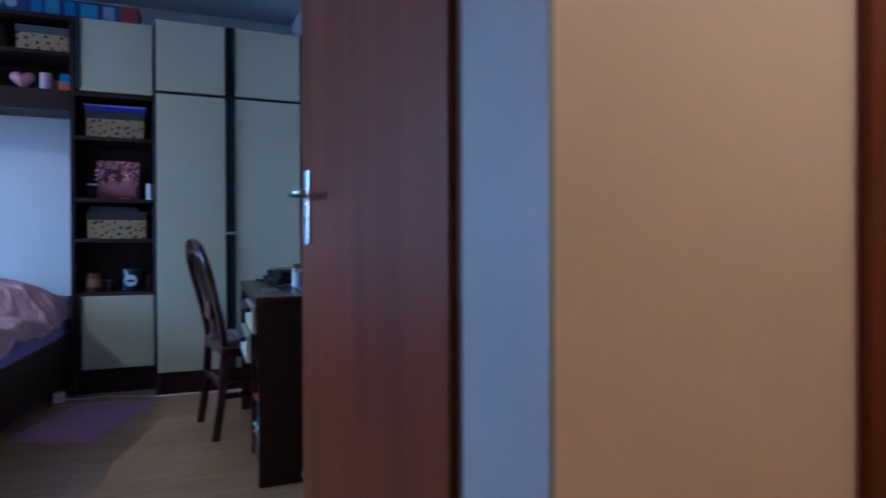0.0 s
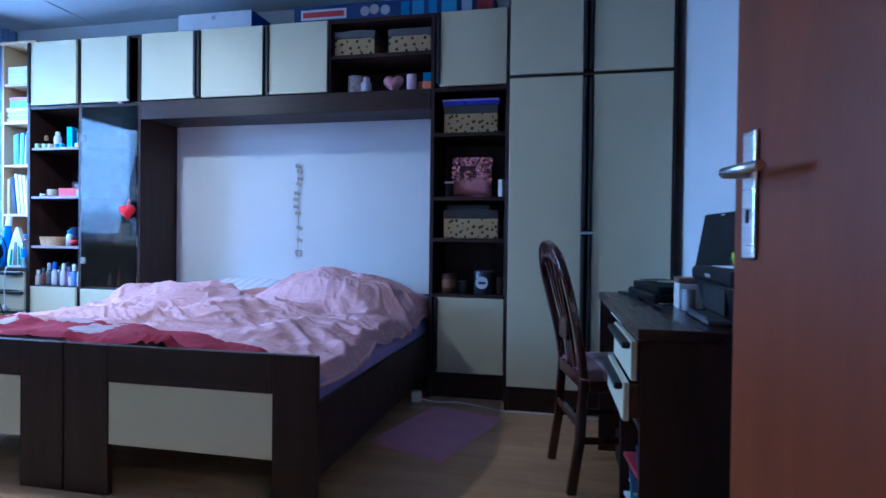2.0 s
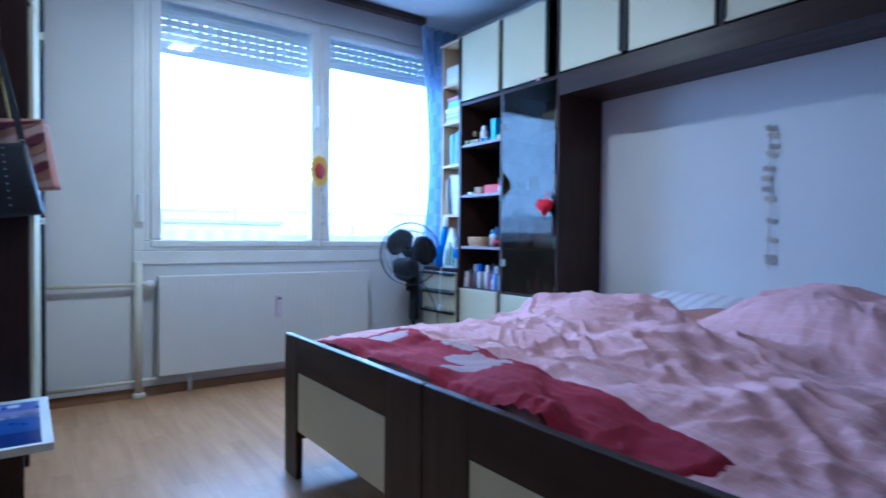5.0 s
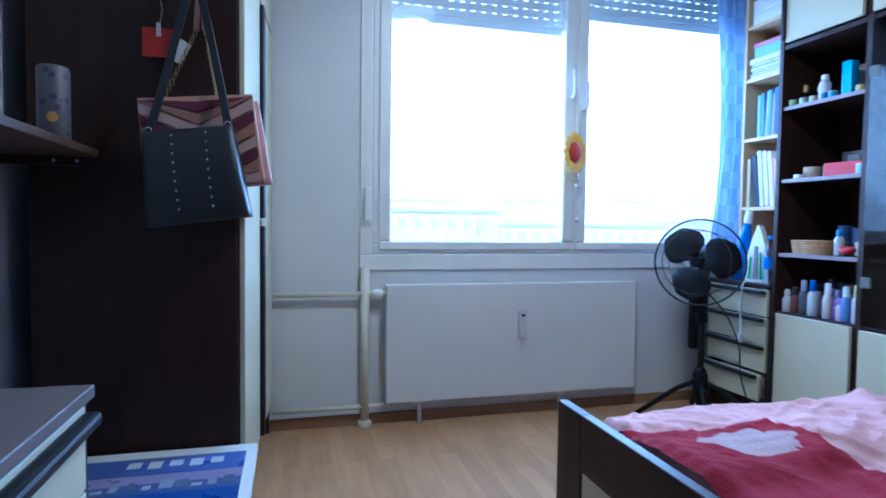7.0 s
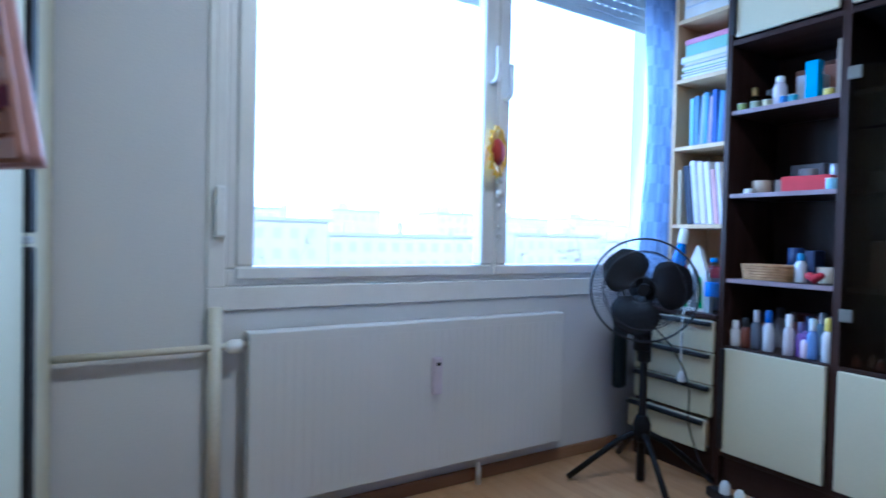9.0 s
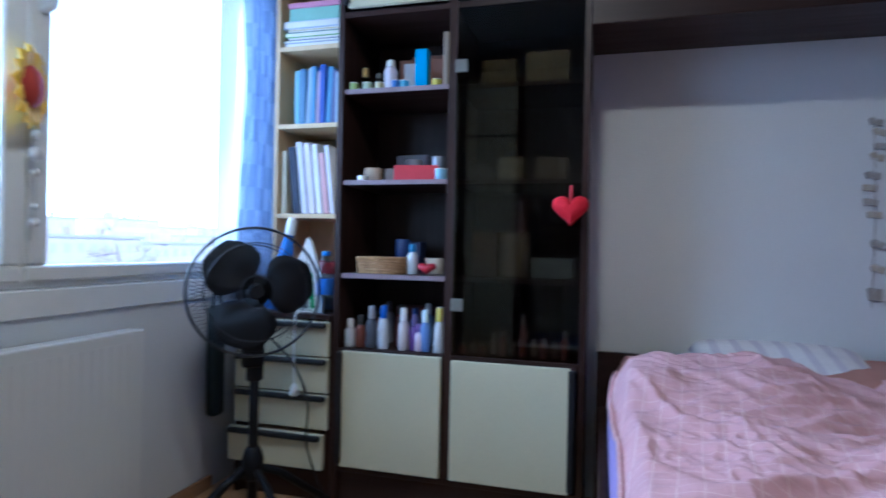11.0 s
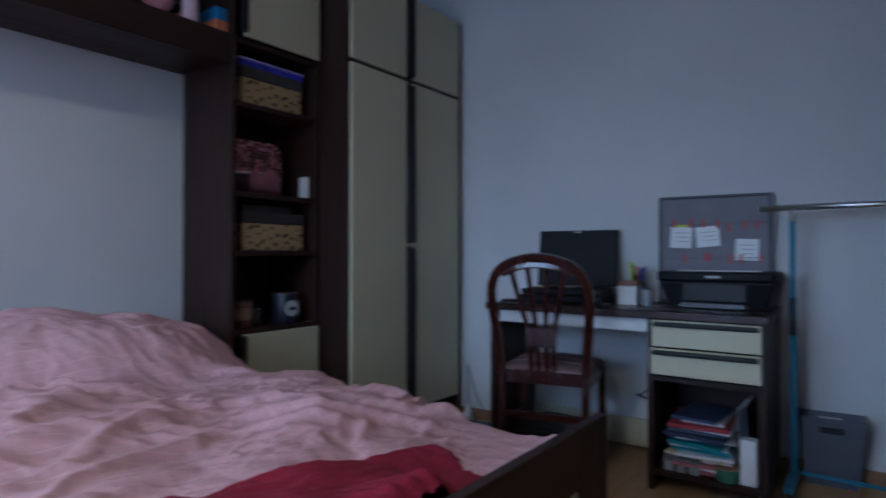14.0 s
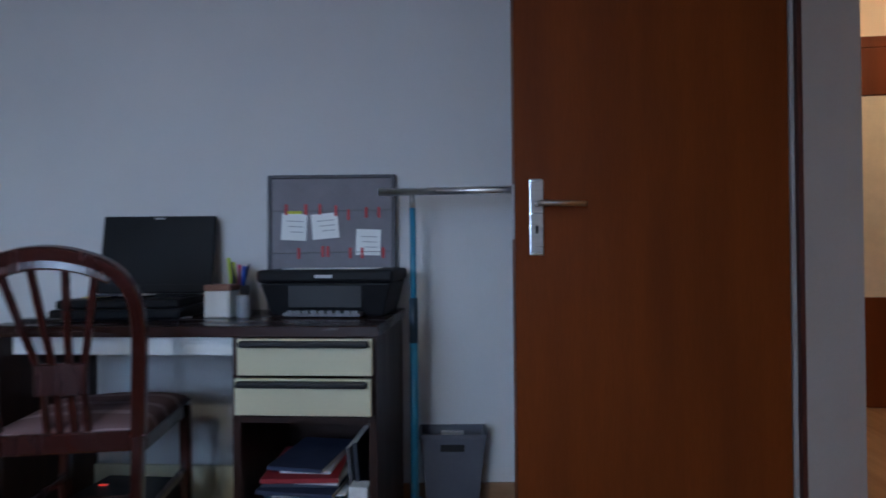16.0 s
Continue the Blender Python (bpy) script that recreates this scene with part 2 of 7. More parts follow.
structure("wall_hall_west", bm_box(HALL_W - 0.12, HALL_W, HALL_S - 0.12, HALL_Y, 0, CEIL), ORANGE, "orange painted hall wall")

# window wall: opening from WIN_S to WIN_N, SILL to WTOP
WIN_S, WIN_N, SILL, WTOP = 2.27, 4.40, 0.82, 2.34
bm = bm_box(WEST - 0.22, WEST, SOUTH, WIN_S, 0, CEIL)
bm_box(WEST - 0.22, WEST, WIN_N, NORTH, 0, CEIL, bm=bm)
bm_box(WEST - 0.22, WEST, WIN_S, WIN_N, 0, SILL, bm=bm)
bm_box(WEST - 0.22, WEST, WIN_S, WIN_N, WTOP, CEIL, bm=bm)
structure("wall_west", bm, WALL, "white painted window wall")
# raised casing round the window and the panel line beside it
bm = bm_box(WEST, WEST + 0.012, WIN_S - 0.06, WIN_N, SILL - 0.075, SILL - 0.0, 0.003)
bm_box(WEST, WEST + 0.012, WIN_S - 0.06, WIN_S - 0.002, SILL, CEIL - 0.01, 0.003, bm=bm)
tagged(structure("window_sill", bm, WHITEP, "white window casing and sill board"), "")

win = tagged(thing("window_1", "white two-sash plastic window with bright overcast sky", "window", WEST - 0.05, 0, 0), kind="structure")
bm = bm_box(-0.03, 0.035, WIN_S, WIN_N, SILL, SILL + 0.055, 0.006)
bm_box(-0.03, 0.035, WIN_S, WIN_N, WTOP - 0.05, WTOP, 0.006, bm=bm)
for a, b in ((WIN_S, WIN_S + 0.05), (3.305, 3.36), (WIN_N - 0.05, WIN_N)):
    bm_box(-0.03, 0.035, a, b, SILL + 0.055, WTOP - 0.05, 0.006, bm=bm)
part("window_frame", bm, WHITEP, win)
for a, b, zb in ((WIN_S + 0.03, 3.325, 0.0), (3.34, WIN_N - 0.03, 0.0)):
    bm = bm_box(-0.015, 0.05, a, b, SILL + 0.02, SILL + 0.065, 0.007)
    bm_box(-0.015, 0.05, a, b, WTOP - 0.075, WTOP - 0.02, 0.007, bm=bm)
    bm_box(-0.015, 0.05, a, a + 0.06, SILL + 0.065, WTOP - 0.075, 0.007, bm=bm)
    bm_box(-0.015, 0.05, b - 0.06, b, SILL + 0.065, WTOP - 0.075, 0.007, bm=bm)
    sash = part("sash", bm, WHITEP, win)
    pane = part("pane", bm_box(0.0, 0.004, a + 0.055, b - 0.055, SILL + 0.06, WTOP - 0.07), GLASS, sash)
    pane.visible_shadow = False

# staves in the laminate's print
pn, pk = PLANK.node_tree.nodes, PLANK.node_tree.links
pos = pn.new("ShaderNodeNewGeometry")
stave = pn.new("ShaderNodeTexBrick")
stave.offset, stave.squash = 0.37, 1.0
for key, value in (("Scale", 1.0), ("Mortar Size", 0.0), ("Brick Width", 0.36), ("Row Height", 0.0643), ("Bias", 0.0)):
    stave.inputs[key].default_value = value
stave.inputs["Color1"].default_value = (0.86, 0.84, 0.82, 1)
stave.inputs["Color2"].default_value = (1.06, 1.06, 1.06, 1)
pk.new(pos.outputs["Position"], stave.inputs["Vector"])
shade = pn.new("ShaderNodeMix")
shade.data_type, shade.blend_type = "RGBA", "MULTIPLY"
shade.inputs["Factor"].default_value = 1.0
pb = pn["Principled BSDF"]
pk.new(pb.inputs["Base Color"].links[0].from_socket, shade.inputs["A"])
pk.new(stave.outputs["Color"], shade.inputs["B"])
pk.new(shade.outputs["Result"], pb.inputs["Base Color"])

# planks of the floor, room and hall
PLANK_W, PLANK_L = 0.193, 1.29
plank_meshes = {}


def plank_mesh(length):
    key = round(length, 3)
    if key not in plank_meshes:
        me = bpy.data.meshes.new("plank")
        bmp = bm_box(0, length - 0.0006, 0, PLANK_W - 0.0006, -0.010, 0.0)
        bmp.to_mesh(me)
        bmp.free()
        me.materials.append(PLANK)
        plank_meshes[key] = me
    return plank_meshes[key]


floor_ob = bpy.data.objects["floor"]
for row in range(31):
    y = -1.2 + row * PLANK_W
    if y + PLANK_W > 4.62:
        break
    inside = y + PLANK_W > HALL_Y + 0.02
    xa, xb = (WEST - 0.1, east_x(max(y, SOUTH)) + 0.05) if inside else (HALL_W - 0.05, HALL_E + 0.05)
    x = -3.95 - (row * 0.47) % PLANK_L
    while x < xb:
        x0, x1 = max(x, xa), min(x + PLANK_L, xb)
        if x1 - x0 > 0.02:
            ob = new("plank", plank_mesh(x1 - x0))
            ob.parent = floor_ob
            ob.location = (x0, y, 0)
        x += PLANK_L


# ---- wall units along the north wall ----
FRONT = 4.10
TOPZ, MID, HEADER, BASE = 2.255, 1.815, 1.695, 0.58
THK = 0.022


def bar_handle(parent, x, y, z0, z1, w=0.022, label="black plastic bar handle"):
    bm = bm_box(x - w / 2, x + w / 2, y - 0.024, y + 0.001, z0, z1, 0.006, 2)
    return part("handle", bm, BLACKP, parent, label)


def flat_door(parent, x0, x1, z0, z1, y, handle=None, ajar=0.0, mat=None):
    """A slab door; handle: 'l' or 'r' edge."""
    bm = bm_box(x0, x1, y - 0.018, y, z0, z1, 0.0025)
    d = part("door", bm, mat or CREAM, parent)
    if handle:
        x = x0 - 0.006 if handle == "l" else x1 + 0.006
        bar_handle(d, x, y - 0.006, z0 + 0.012, z1 - 0.004)
    return d


def carcass(parent, x0, x1, y0, y1, z0, z1, shelves=(), plinth=0.14, back=True, top=True):
    part("side_panel", bm_box(x0, x0 + THK, y0, y1, z0, z1, 0.0015), DARK, parent)
    part("side_panel", bm_box(x1 - THK, x1, y0, y1, z0, z1, 0.0015), DARK, parent)
    if top:
        part("top_panel", bm_box(x0 + THK, x1 - THK, y0 + 0.001, y1, z1 - THK, z1, 0.0015), DARK_H, parent)
    if back:
        part("back_panel", bm_box(x0 + THK, x1 - THK, y1 - 0.008, y1, z0 + 0.01, z1 - THK), DARK, parent)
    for z in shelves:
        part("shelf", bm_box(x0 + THK, x1 - THK, y0 + 0.004, y1 - 0.009, z - THK, z, 0.0015), DARK_H, parent)
    if plinth:
        part("plinth", bm_box(x0 + THK, x1 - THK, y0 + 0.03, y0 + 0.048, 0, plinth - 0.001), DARK_H, parent)


# display unit with open shelves and a glass door
XA, XM, XB = -3.165, -2.728, -2.262
unit = thing("display_cabinet", "dark wall unit with open shelves, glass door and cream doors", "cabinet")
carcass(unit, XA, XB, FRONT, NORTH - 0.004, 0, TOPZ, (0.15, BASE, MID))
part("divider", bm_box(XM - 0.014, XM + 0.014, FRONT, NORTH - 0.014, 0.152, TOPZ - THK), DARK, unit)
# added strips on the shelf fronts; window light is put into their mauve
EDGE_LIGHT = material("mauve_edge_window_light", (0.24, 0.18, 0.20), (0.19, 0.14, 0.155), 0.45, scale=9, bump=0.03, grain=0.1)
for z in (1.532, 1.198, 0.856):
    board = part("shelf", bm_box(XA + THK, XM - 0.015, FRONT + 0.012, NORTH - 0.014, z - 0.018, z, 0.0015), DARK_H, unit)
    part("edge_light_strip", bm_box(XA + THK + 0.001, XM - 0.016, FRONT + 0.0095, FRONT + 0.0118, z - 0.0175, z - 0.0005), EDGE_LIGHT, board, "mauve edge strip with window light painted in")
    part("shelf", bm_box(XM + 0.015, XB - THK, FRONT + 0.03, NORTH - 0.014, z - 0.018, z, 0.0015), DARK_H, unit)
flat_door(unit, XA + 0.045, XM - 0.02, MID + 0.004, TOPZ - 0.008, FRONT - 0.002, "l")
flat_door(unit, XM + 0.02, XB - 0.08, MID + 0.004, TOPZ - 0.008, FRONT - 0.002, "r")
flat_door(unit, XA + 0.045, XM - 0.018, 0.155, BASE - 0.005, FRONT - 0.002, "l")
flat_door(unit, XM + 0.018, XB - 0.045, 0.155, BASE - 0.012, FRONT - 0.002, "r")
gd = part("glass_door", bm_box(XM + 0.018, XB - 0.02, FRONT - 0.012, FRONT - 0.006, BASE + 0.006, MID - 0.03), SMOKED, unit, "smoked glass door")
gd.visible_shadow = False
for z in (0.76, 1.585):
    part("hinge", bm_box(XM + 0.012, XM + 0.055, FRONT - 0.016, FRONT - 0.003, z - 0.022, z + 0.022, 0.003), material("pale_hinge", (0.14, 0.135, 0.11), rough=0.6), unit)

# bridge over the bed
XL, XR = XB, -0.298
bridge = thing("overbed_cabinet", "dark bridging cabinet over the bed with cream doors", "cabinet")
part("top_panel", bm_box(XL + 0.001, XR - 0.001, FRONT, NORTH - 0.004, TOPZ - THK, TOPZ), DARK_H, bridge)
part("bottom_panel", bm_box(XL + 0.001, XR - 0.001, FRONT + 0.02, NORTH - 0.004, HEADER + 0.02, HEADER + 0.045), DARK_H, bridge)
part("floor_panel", bm_box(XL + 0.001, XR - 0.001, FRONT, NORTH - 0.004, MID - THK, MID), DARK_H, bridge)
part("fascia", bm_box(XL + 0.001, XR - 0.001, FRONT - 0.004, FRONT + 0.018, HEADER, MID - 0.001, 0.003), DARK_H, bridge, "dark fascia board")
part("back_panel", bm_box(XL + 0.001, XR - 0.001, NORTH - 0.014, NORTH - 0.004, MID, TOPZ - THK), DARK_H, bridge)
for x in (-1.82, -1.355, -0.938):
    part("divider", bm_box(x - 0.011, x + 0.011, FRONT, NORTH - 0.014, MID, TOPZ - THK), DARK, bridge)
part("shelf", bm_box(-0.926, XR - 0.001, FRONT + 0.006, NORTH - 0.014, 2.02, 2.042), DARK_H, bridge)
flat_door(bridge, XL + 0.02, -1.852, MID + 0.004, TOPZ - 0.006, FRONT - 0.002, "r")
flat_door(bridge, -1.805, -1.375, MID + 0.004, TOPZ - 0.006, FRONT - 0.002)
bar_handle(bridge, -1.822, FRONT - 0.004, MID + 0.01, TOPZ - 0.01)
flat_door(bridge, -1.333, -0.945, MID + 0.004, TOPZ - 0.006, FRONT - 0.002, "l")
# left and right inner flanks of the niche are the units' own side panels

# tall narrow unit with open shelves
XT = 0.165
tall = thing("tall_shelf_unit", "dark tall unit with open shelves between cream doors", "cabinet")
carcass(tall, XR, XT, FRONT, NORTH - 0.004, 0, TOPZ, (0.15, 0.612, 0.938, 1.18, 1.553, MID))
flat_door(tall, XR + 0.055, XT - 0.018, MID + 0.004, TOPZ - 0.006, FRONT - 0.002, "l")
flat_door(tall, XR + 0.055, XT - 0.018, 0.155, 0.592, FRONT - 0.002, "l")


# wardrobes, built round their own back left corner
def wardrobe(name, label, x, y, rz, width, depth):
    w = thing(name, label, "wardrobe", x, y, 0, rz)
    h = 2.24
    part("side_panel", bm_box(0, THK, 0.02, depth, 0, h, 0.0015), DARK, w)
    part("side_panel", bm_box(width - THK - max(0, width - 0.85), width, 0.012, depth, 0, h, 0.0015), DARK, w)
    part("top_panel", bm_box(THK, width - THK - max(0, width - 0.85), 0.02, depth, h - THK, h, 0.0015), DARK_H, w)
    part("back_panel", bm_box(THK, width - THK - max(0, width - 0.85), depth - 0.01, depth, 0, h - THK), DARK, w)
    part("middle_rail", bm_box(THK, width - THK - max(0, width - 0.85), 0.012, depth - 0.011, 1.797, 1.812), DARK_H, w)
    part("bottom_panel", bm_box(THK, width - THK - max(0, width - 0.85), 0.02, depth - 0.011, 0.12, 0.14), DARK_H, w)
    part("plinth", bm_box(THK, width - THK - max(0, width - 0.85), 0.045, 0.062, 0, 0.119), DARK_H, w)
    c = 0.4225
    right = min(width, 0.845) - 0.005
    for x0, x1 in ((0.014, c - 0.028), (c + 0.028, right)):
        for z0, z1 in ((0.14, 1.795), (1.814, h - 0.008)):
            part("door", bm_box(x0, x1, 0.0, 0.018, z0, z1, 0.0025), CREAM, w)
    for s in (-1, 1):
        for z0, z1 in ((0.145, 0.955), (0.985, 1.78), (1.825, h - 0.012)):
            part("handle", bm_box(c + s * 0.016 - 0.010, c + s * 0.016 + 0.010, -0.016, 0.018, z0, z1, 0.006, 2), BLACKP, w)
    part("latch", bm_box(c - 0.034, c + 0.034, -0.01, 0.006, 0.962, 0.978, 0.003), material("latch_grey", (0.4, 0.4, 0.38), rough=0.4), w)
    return w


wardrobe("wardrobe", "tall two-door cream and dark wardrobe beside the wall units", 0.17, 3.905, 0, 0.858, 0.555)
wardrobe("wardrobe", "two-door cream wardrobe with dark side by the window", -2.82, 1.755, 176.2, 0.845, 0.60)


# ---- beds ----
FOOT_Y, FOOT_Z, BED_HEAD = 2.54, 0.537, 4.44


def bed(x0, x1, lx, rx):
    b = thing("single_bed", "dark wooden single bed with cream foot panel", "bed", group="two beds pushed together")
    y0, y1 = FOOT_Y, FOOT_Y + 0.026
    part("footboard", bm_box(x0 + lx, x1 - rx, y0, y1, 0.405, FOOT_Z, 0.002), DARK_H, b)
    part("leg", bm_box(x0, x0 + lx - 0.0005, y0, y1, 0, FOOT_Z, 0.002), DARK, b)
    part("leg", bm_box(x1 - rx + 0.0005, x1, y0, y1, 0, FOOT_Z, 0.002), DARK, b)
    part("inset_panel", bm_box(x0 + lx, x1 - rx, y0 + 0.006, y1 - 0.004, 0.184, 0.4045), CREAM, b, "cream inset panel")
    for x in (x0 + 0.012, x1 - 0.034):
        part("side_rail", bm_box(x, x + 0.022, y1, BED_HEAD - 0.025, 0.12, 0.37, 0.002), DARK_H, b)
    part("headboard", bm_box(x0, x1, BED_HEAD - 0.025, BED_HEAD, 0.0, 0.575, 0.002), DARK_H, b)
    part("slat_base", bm_box(x0 + 0.035, x1 - 0.035, y1, BED_HEAD - 0.026, 0.24, 0.27), DARK_H, b)
    m = thing("mattress", "mattress in a lilac fitted sheet", "mattress", group="two mattresses")
    part("mattress_body", smooth(bm_box(x0 + 0.04, x1 - 0.04, y1 + 0.01, BED_HEAD - 0.04, 0.272, 0.450, 0.05, 4)), LILAC, m)


bed(-1.270, -0.293, 0.184, 0.158)
bed(-2.226, -1.276, 0.118, 0.186)


def bump2(x, y, cx, cy, rx, ry):
    d = ((x - cx) / rx) ** 2 + ((y - cy) / ry) ** 2
    return math.exp(-d * d * 0.7)


def creases(x, y, s, seed):
    """Sharp-crested folds that wander and come and go."""
    x, y = x * 0.82 + y * 0.57, (y * 0.82 - x * 0.57) * 0.62
    wx = noise.noise(Vector((x * 1.3, y * 1.3, seed))) * 0.35
    wy = noise.noise(Vector((x * 1.3 + 7, y * 1.3, seed))) * 0.35
    v = noise.noise(Vector(((x + wx) * s, (y + wy) * s * 0.75, seed + 3)))
    gate = noise.noise(Vector((x * s * 0.33, y * s * 0.33, seed + 11))) * 1.6 + 0.55
    return max(0.0, min(1.0, gate)) * math.exp(-(v * 4.3) ** 2)


def ease(t):
    t = max(0.0, min(1.0, t))
    return t * t * (3 - 2 * t)


def duvet_z(x, y):
    z = 0.514 - 0.028 * ease((x + 1.1) / 0.5) - 0.014 * ease((x + 0.58) / 0.22)
    d = ((x + 0.79) / 0.47) ** 2 + ((y - 4.14) / 0.33) ** 2
    hump = math.exp(-0.8 * d ** 3)
    side = bump2(x, y, -1.92, 4.06, 0.34, 0.30)
    z += 0.164 * hump + 0.090 * side
    z -= 0.016 * bump2(x, y, -0.62, 2.75, 0.22, 0.25)
    z += 0.030 * bump2(x, y, -1.5, 3.6, 0.7, 0.35)
    z += 0.036 * noise.noise(Vector((x * 2.0, y * 2.0, 1.5))) + 0.022 * noise.noise(Vector((x * 5.0, y * 5.0, 4.0))) + 0.010 * abs(noise.noise(Vector((x * 9.0, y * 9.0, 7.0))))
    calm = 1 - 0.45 * max(hump, side)
    z += calm * (0.026 * creases(x, y, 2.6, 2.0) + 0.032 * creases(y * 0.9, -x, 4.6, 9.0) + 0.026 * creases(x * 0.8, y * 1.2, 7.5, 5.0))
    z += 0.015 * creases(y, -x * 0.8, 12.0, 12.0) + 0.008 * creases(x, y * 1.2, 19.0, 31.0) + 0.004 * creases(y, x, 30.0, 41.0)
    return max(z, 0.476 + 0.25 * (z - 0.476))


def bm_sheet(x0, x1, y0, y1, nx, ny, height, place=None):
    bm = bmesh.new()
    grid = []
    for j in range(ny + 1):
        row = []
        for i in range(nx + 1):
            u, v = i / nx, j / ny
            x, y = (x0 + u * (x1 - x0), y0 + v * (y1 - y0)) if place is None else place(u, v)
            row.append(bm.verts.new((x, y, height(x, y, u, v))))
        grid.append(row)
    for j in range(ny):
        for i in range(nx):
            bm.faces.new((grid[j][i], grid[j][i + 1], grid[j + 1][i + 1], grid[j + 1][i])).smooth = True
    return bm


def edge_drop(u, v, du, dv, du2=None):
    """0 inside, 1 on the rim."""
    a = max(0.0, 1 - u / du, 1 - (1 - u) / (du2 or du), 1 - v / dv, 1 - (1 - v) / dv)
    return a * a * (3 - 2 * a) if a < 1 else 1.0


def duvet_place(u, v):
    x = -2.172 + u * 1.856
    y = 2.582 + v * 1.758
    y += 0.03 * (1 - v) * (noise.noise(Vector((x * 2.5, 0, 4))) + 0.35)
    x += 0.03 * noise.noise(Vector((y * 2.5, 3, 4))) * (abs(u - 0.5) * 2) ** 3
    return x, y


def duvet_height(x, y, u, v):
    return duvet_z(x, y) - edge_drop(u, v, 0.032, 0.020, 0.034) ** 1.6 * 0.062


def stitched(name, base, thread, scale, width):
    """Cotton with thin woven lines both ways."""
    mt = material(name, base, tuple(v * 0.9 for v in base), 0.9, scale=3, bump=0.25, fine=260, grain=0.08)
    n, k = mt.node_tree.nodes, mt.node_tree.links
    bs = n["Principled BSDF"]
    under = bs.inputs["Base Color"].links[0].from_socket
    co = n.new("ShaderNodeTexCoord")
    mp = n.new("ShaderNodeMapping")
    mp.inputs["Rotation"].default_value = (0, 0, radians(8))
    k.new(co.outputs["Object"], mp.inputs["Vector"])
    gate = n.new("ShaderNodeTexNoise")
    gate.inputs["Scale"].default_value = 9
    k.new(mp.outputs[0], gate.inputs["Vector"])
    total = None
    for axis, sc in (("X", scale), ("Y", scale * 1.7)):
        w = n.new("ShaderNodeTexWave")
        w.bands_direction = axis
        w.inputs["Scale"].default_value, w.inputs["Distortion"].default_value = sc, 0.5
        k.new(mp.outputs[0], w.inputs["Vector"])
        lt = n.new("ShaderNodeMath")
        lt.operation = "LESS_THAN"
        lt.inputs[1].default_value = width
        k.new(w.outputs["Fac"], lt.inputs[0])
        if total is None:
            total = lt
        else:
            mxm = n.new("ShaderNodeMath")
            mxm.operation = "MAXIMUM"
            k.new(total.outputs[0], mxm.inputs[0])
            k.new(lt.outputs[0], mxm.inputs[1])
            total = mxm
    mul = n.new("ShaderNodeMath")
    mul.operation = "MULTIPLY"
    k.new(total.outputs[0], mul.inputs[0])
    k.new(gate.outputs["Fac"], mul.inputs[1])
    mx = n.new("ShaderNodeMix")
    mx.data_type = "RGBA"
    k.new(mul.outputs[0], mx.inputs["Factor"])
    k.new(under, mx.inputs["A"])
    mx.inputs["B"].default_value = (*thread, 1)
    k.new(mx.outputs["Result"], bs.inputs["Base Color"])
    crumple, relief = n.new("ShaderNodeTexNoise"), n.new("ShaderNodeBump")
    for key, value in (("Scale", 15.0), ("Detail", 5.0), ("Roughness", 0.55), ("Distortion", 1.2)):
        crumple.inputs[key].default_value = value
    k.new(co.outputs["Object"], crumple.inputs["Vector"])
    relief.inputs["Strength"].default_value, relief.inputs["Distance"].default_value = 0.4, 0.014
    k.new(crumple.outputs["Fac"], relief.inputs["Height"])
    k.new(bs.inputs["Normal"].links[0].from_socket, relief.inputs["Normal"])
    k.new(relief.outputs["Normal"], bs.inputs["Normal"])
    return mt


PINK = stitched("pink_cotton", (0.60, 0.345, 0.36), (0.74, 0.54, 0.55), 7.0, 0.009)
duvet = thing("duvet", "rumpled dusty-pink duvet spread over both beds", "duvet")
part("cover", bm_sheet(0, 0, 0, 0, 330, 300, duvet_height, duvet_place), PINK, duvet)
rim = []
for k in range(361):
    u, v = ((0.0, 1 - k / 120) if k <= 120 else ((k - 120) / 120, 0.0) if k <= 240 else (1.0, (k - 240) / 120))
    px_, py_ = duvet_place(u, v)
    rim.append((px_, py_, duvet_height(px_, py_, u, v)))
part("hem", bm_tube(rim, 0.007, 6), PINK, duvet)


def blanket_place(u, v):
    x = -2.02 + u * 1.35 + 0.07 * v
    deep = 0.320 - 0.30 * max(0.0, u - 0.70) - 0.3 * max(0.0, 0.08 - u)
    y = 2.580 + v * deep + 0.014 * v * noise.noise(Vector((x * 3, v * 2, 8)))
    x += 0.03 * noise.noise(Vector((v * 3, u * 2, 3)))
    return x, y


def blanket_height(x, y, u, v):
    low = max(duvet_z(x + a, y + c) for a in (-0.04, 0.0, 0.04) for c in (-0.04, 0.0, 0.04))
    z = low + 0.006 + 0.010 * creases(x, y, 3.4, 21.0) + 0.006 * noise.noise(Vector((x * 5, y * 5, 2)))
    return max(z, low + 0.005) - edge_drop(u, v, 0.02, 0.07) * 0.018


blanket = thing("blanket", "crumpled red fleece blanket with grey pattern across the bed's foot", "blanket")
part("cloth", bm_sheet(0, 0, 0, 0, 150, 40, blanket_height, blanket_place), RED, blanket)


def patch_place(cu, cv, ru, rv, seed):
    def place(u, v):
        a, r = math.tau * u, v
        k = 1 + 0.45 * noise.noise(Vector((math.cos(a) * 1.6, math.sin(a) * 1.6, seed)))
        return blanket_place(cu + ru * r * k * math.cos(a), cv + rv * r * k * math.sin(a))
    return place


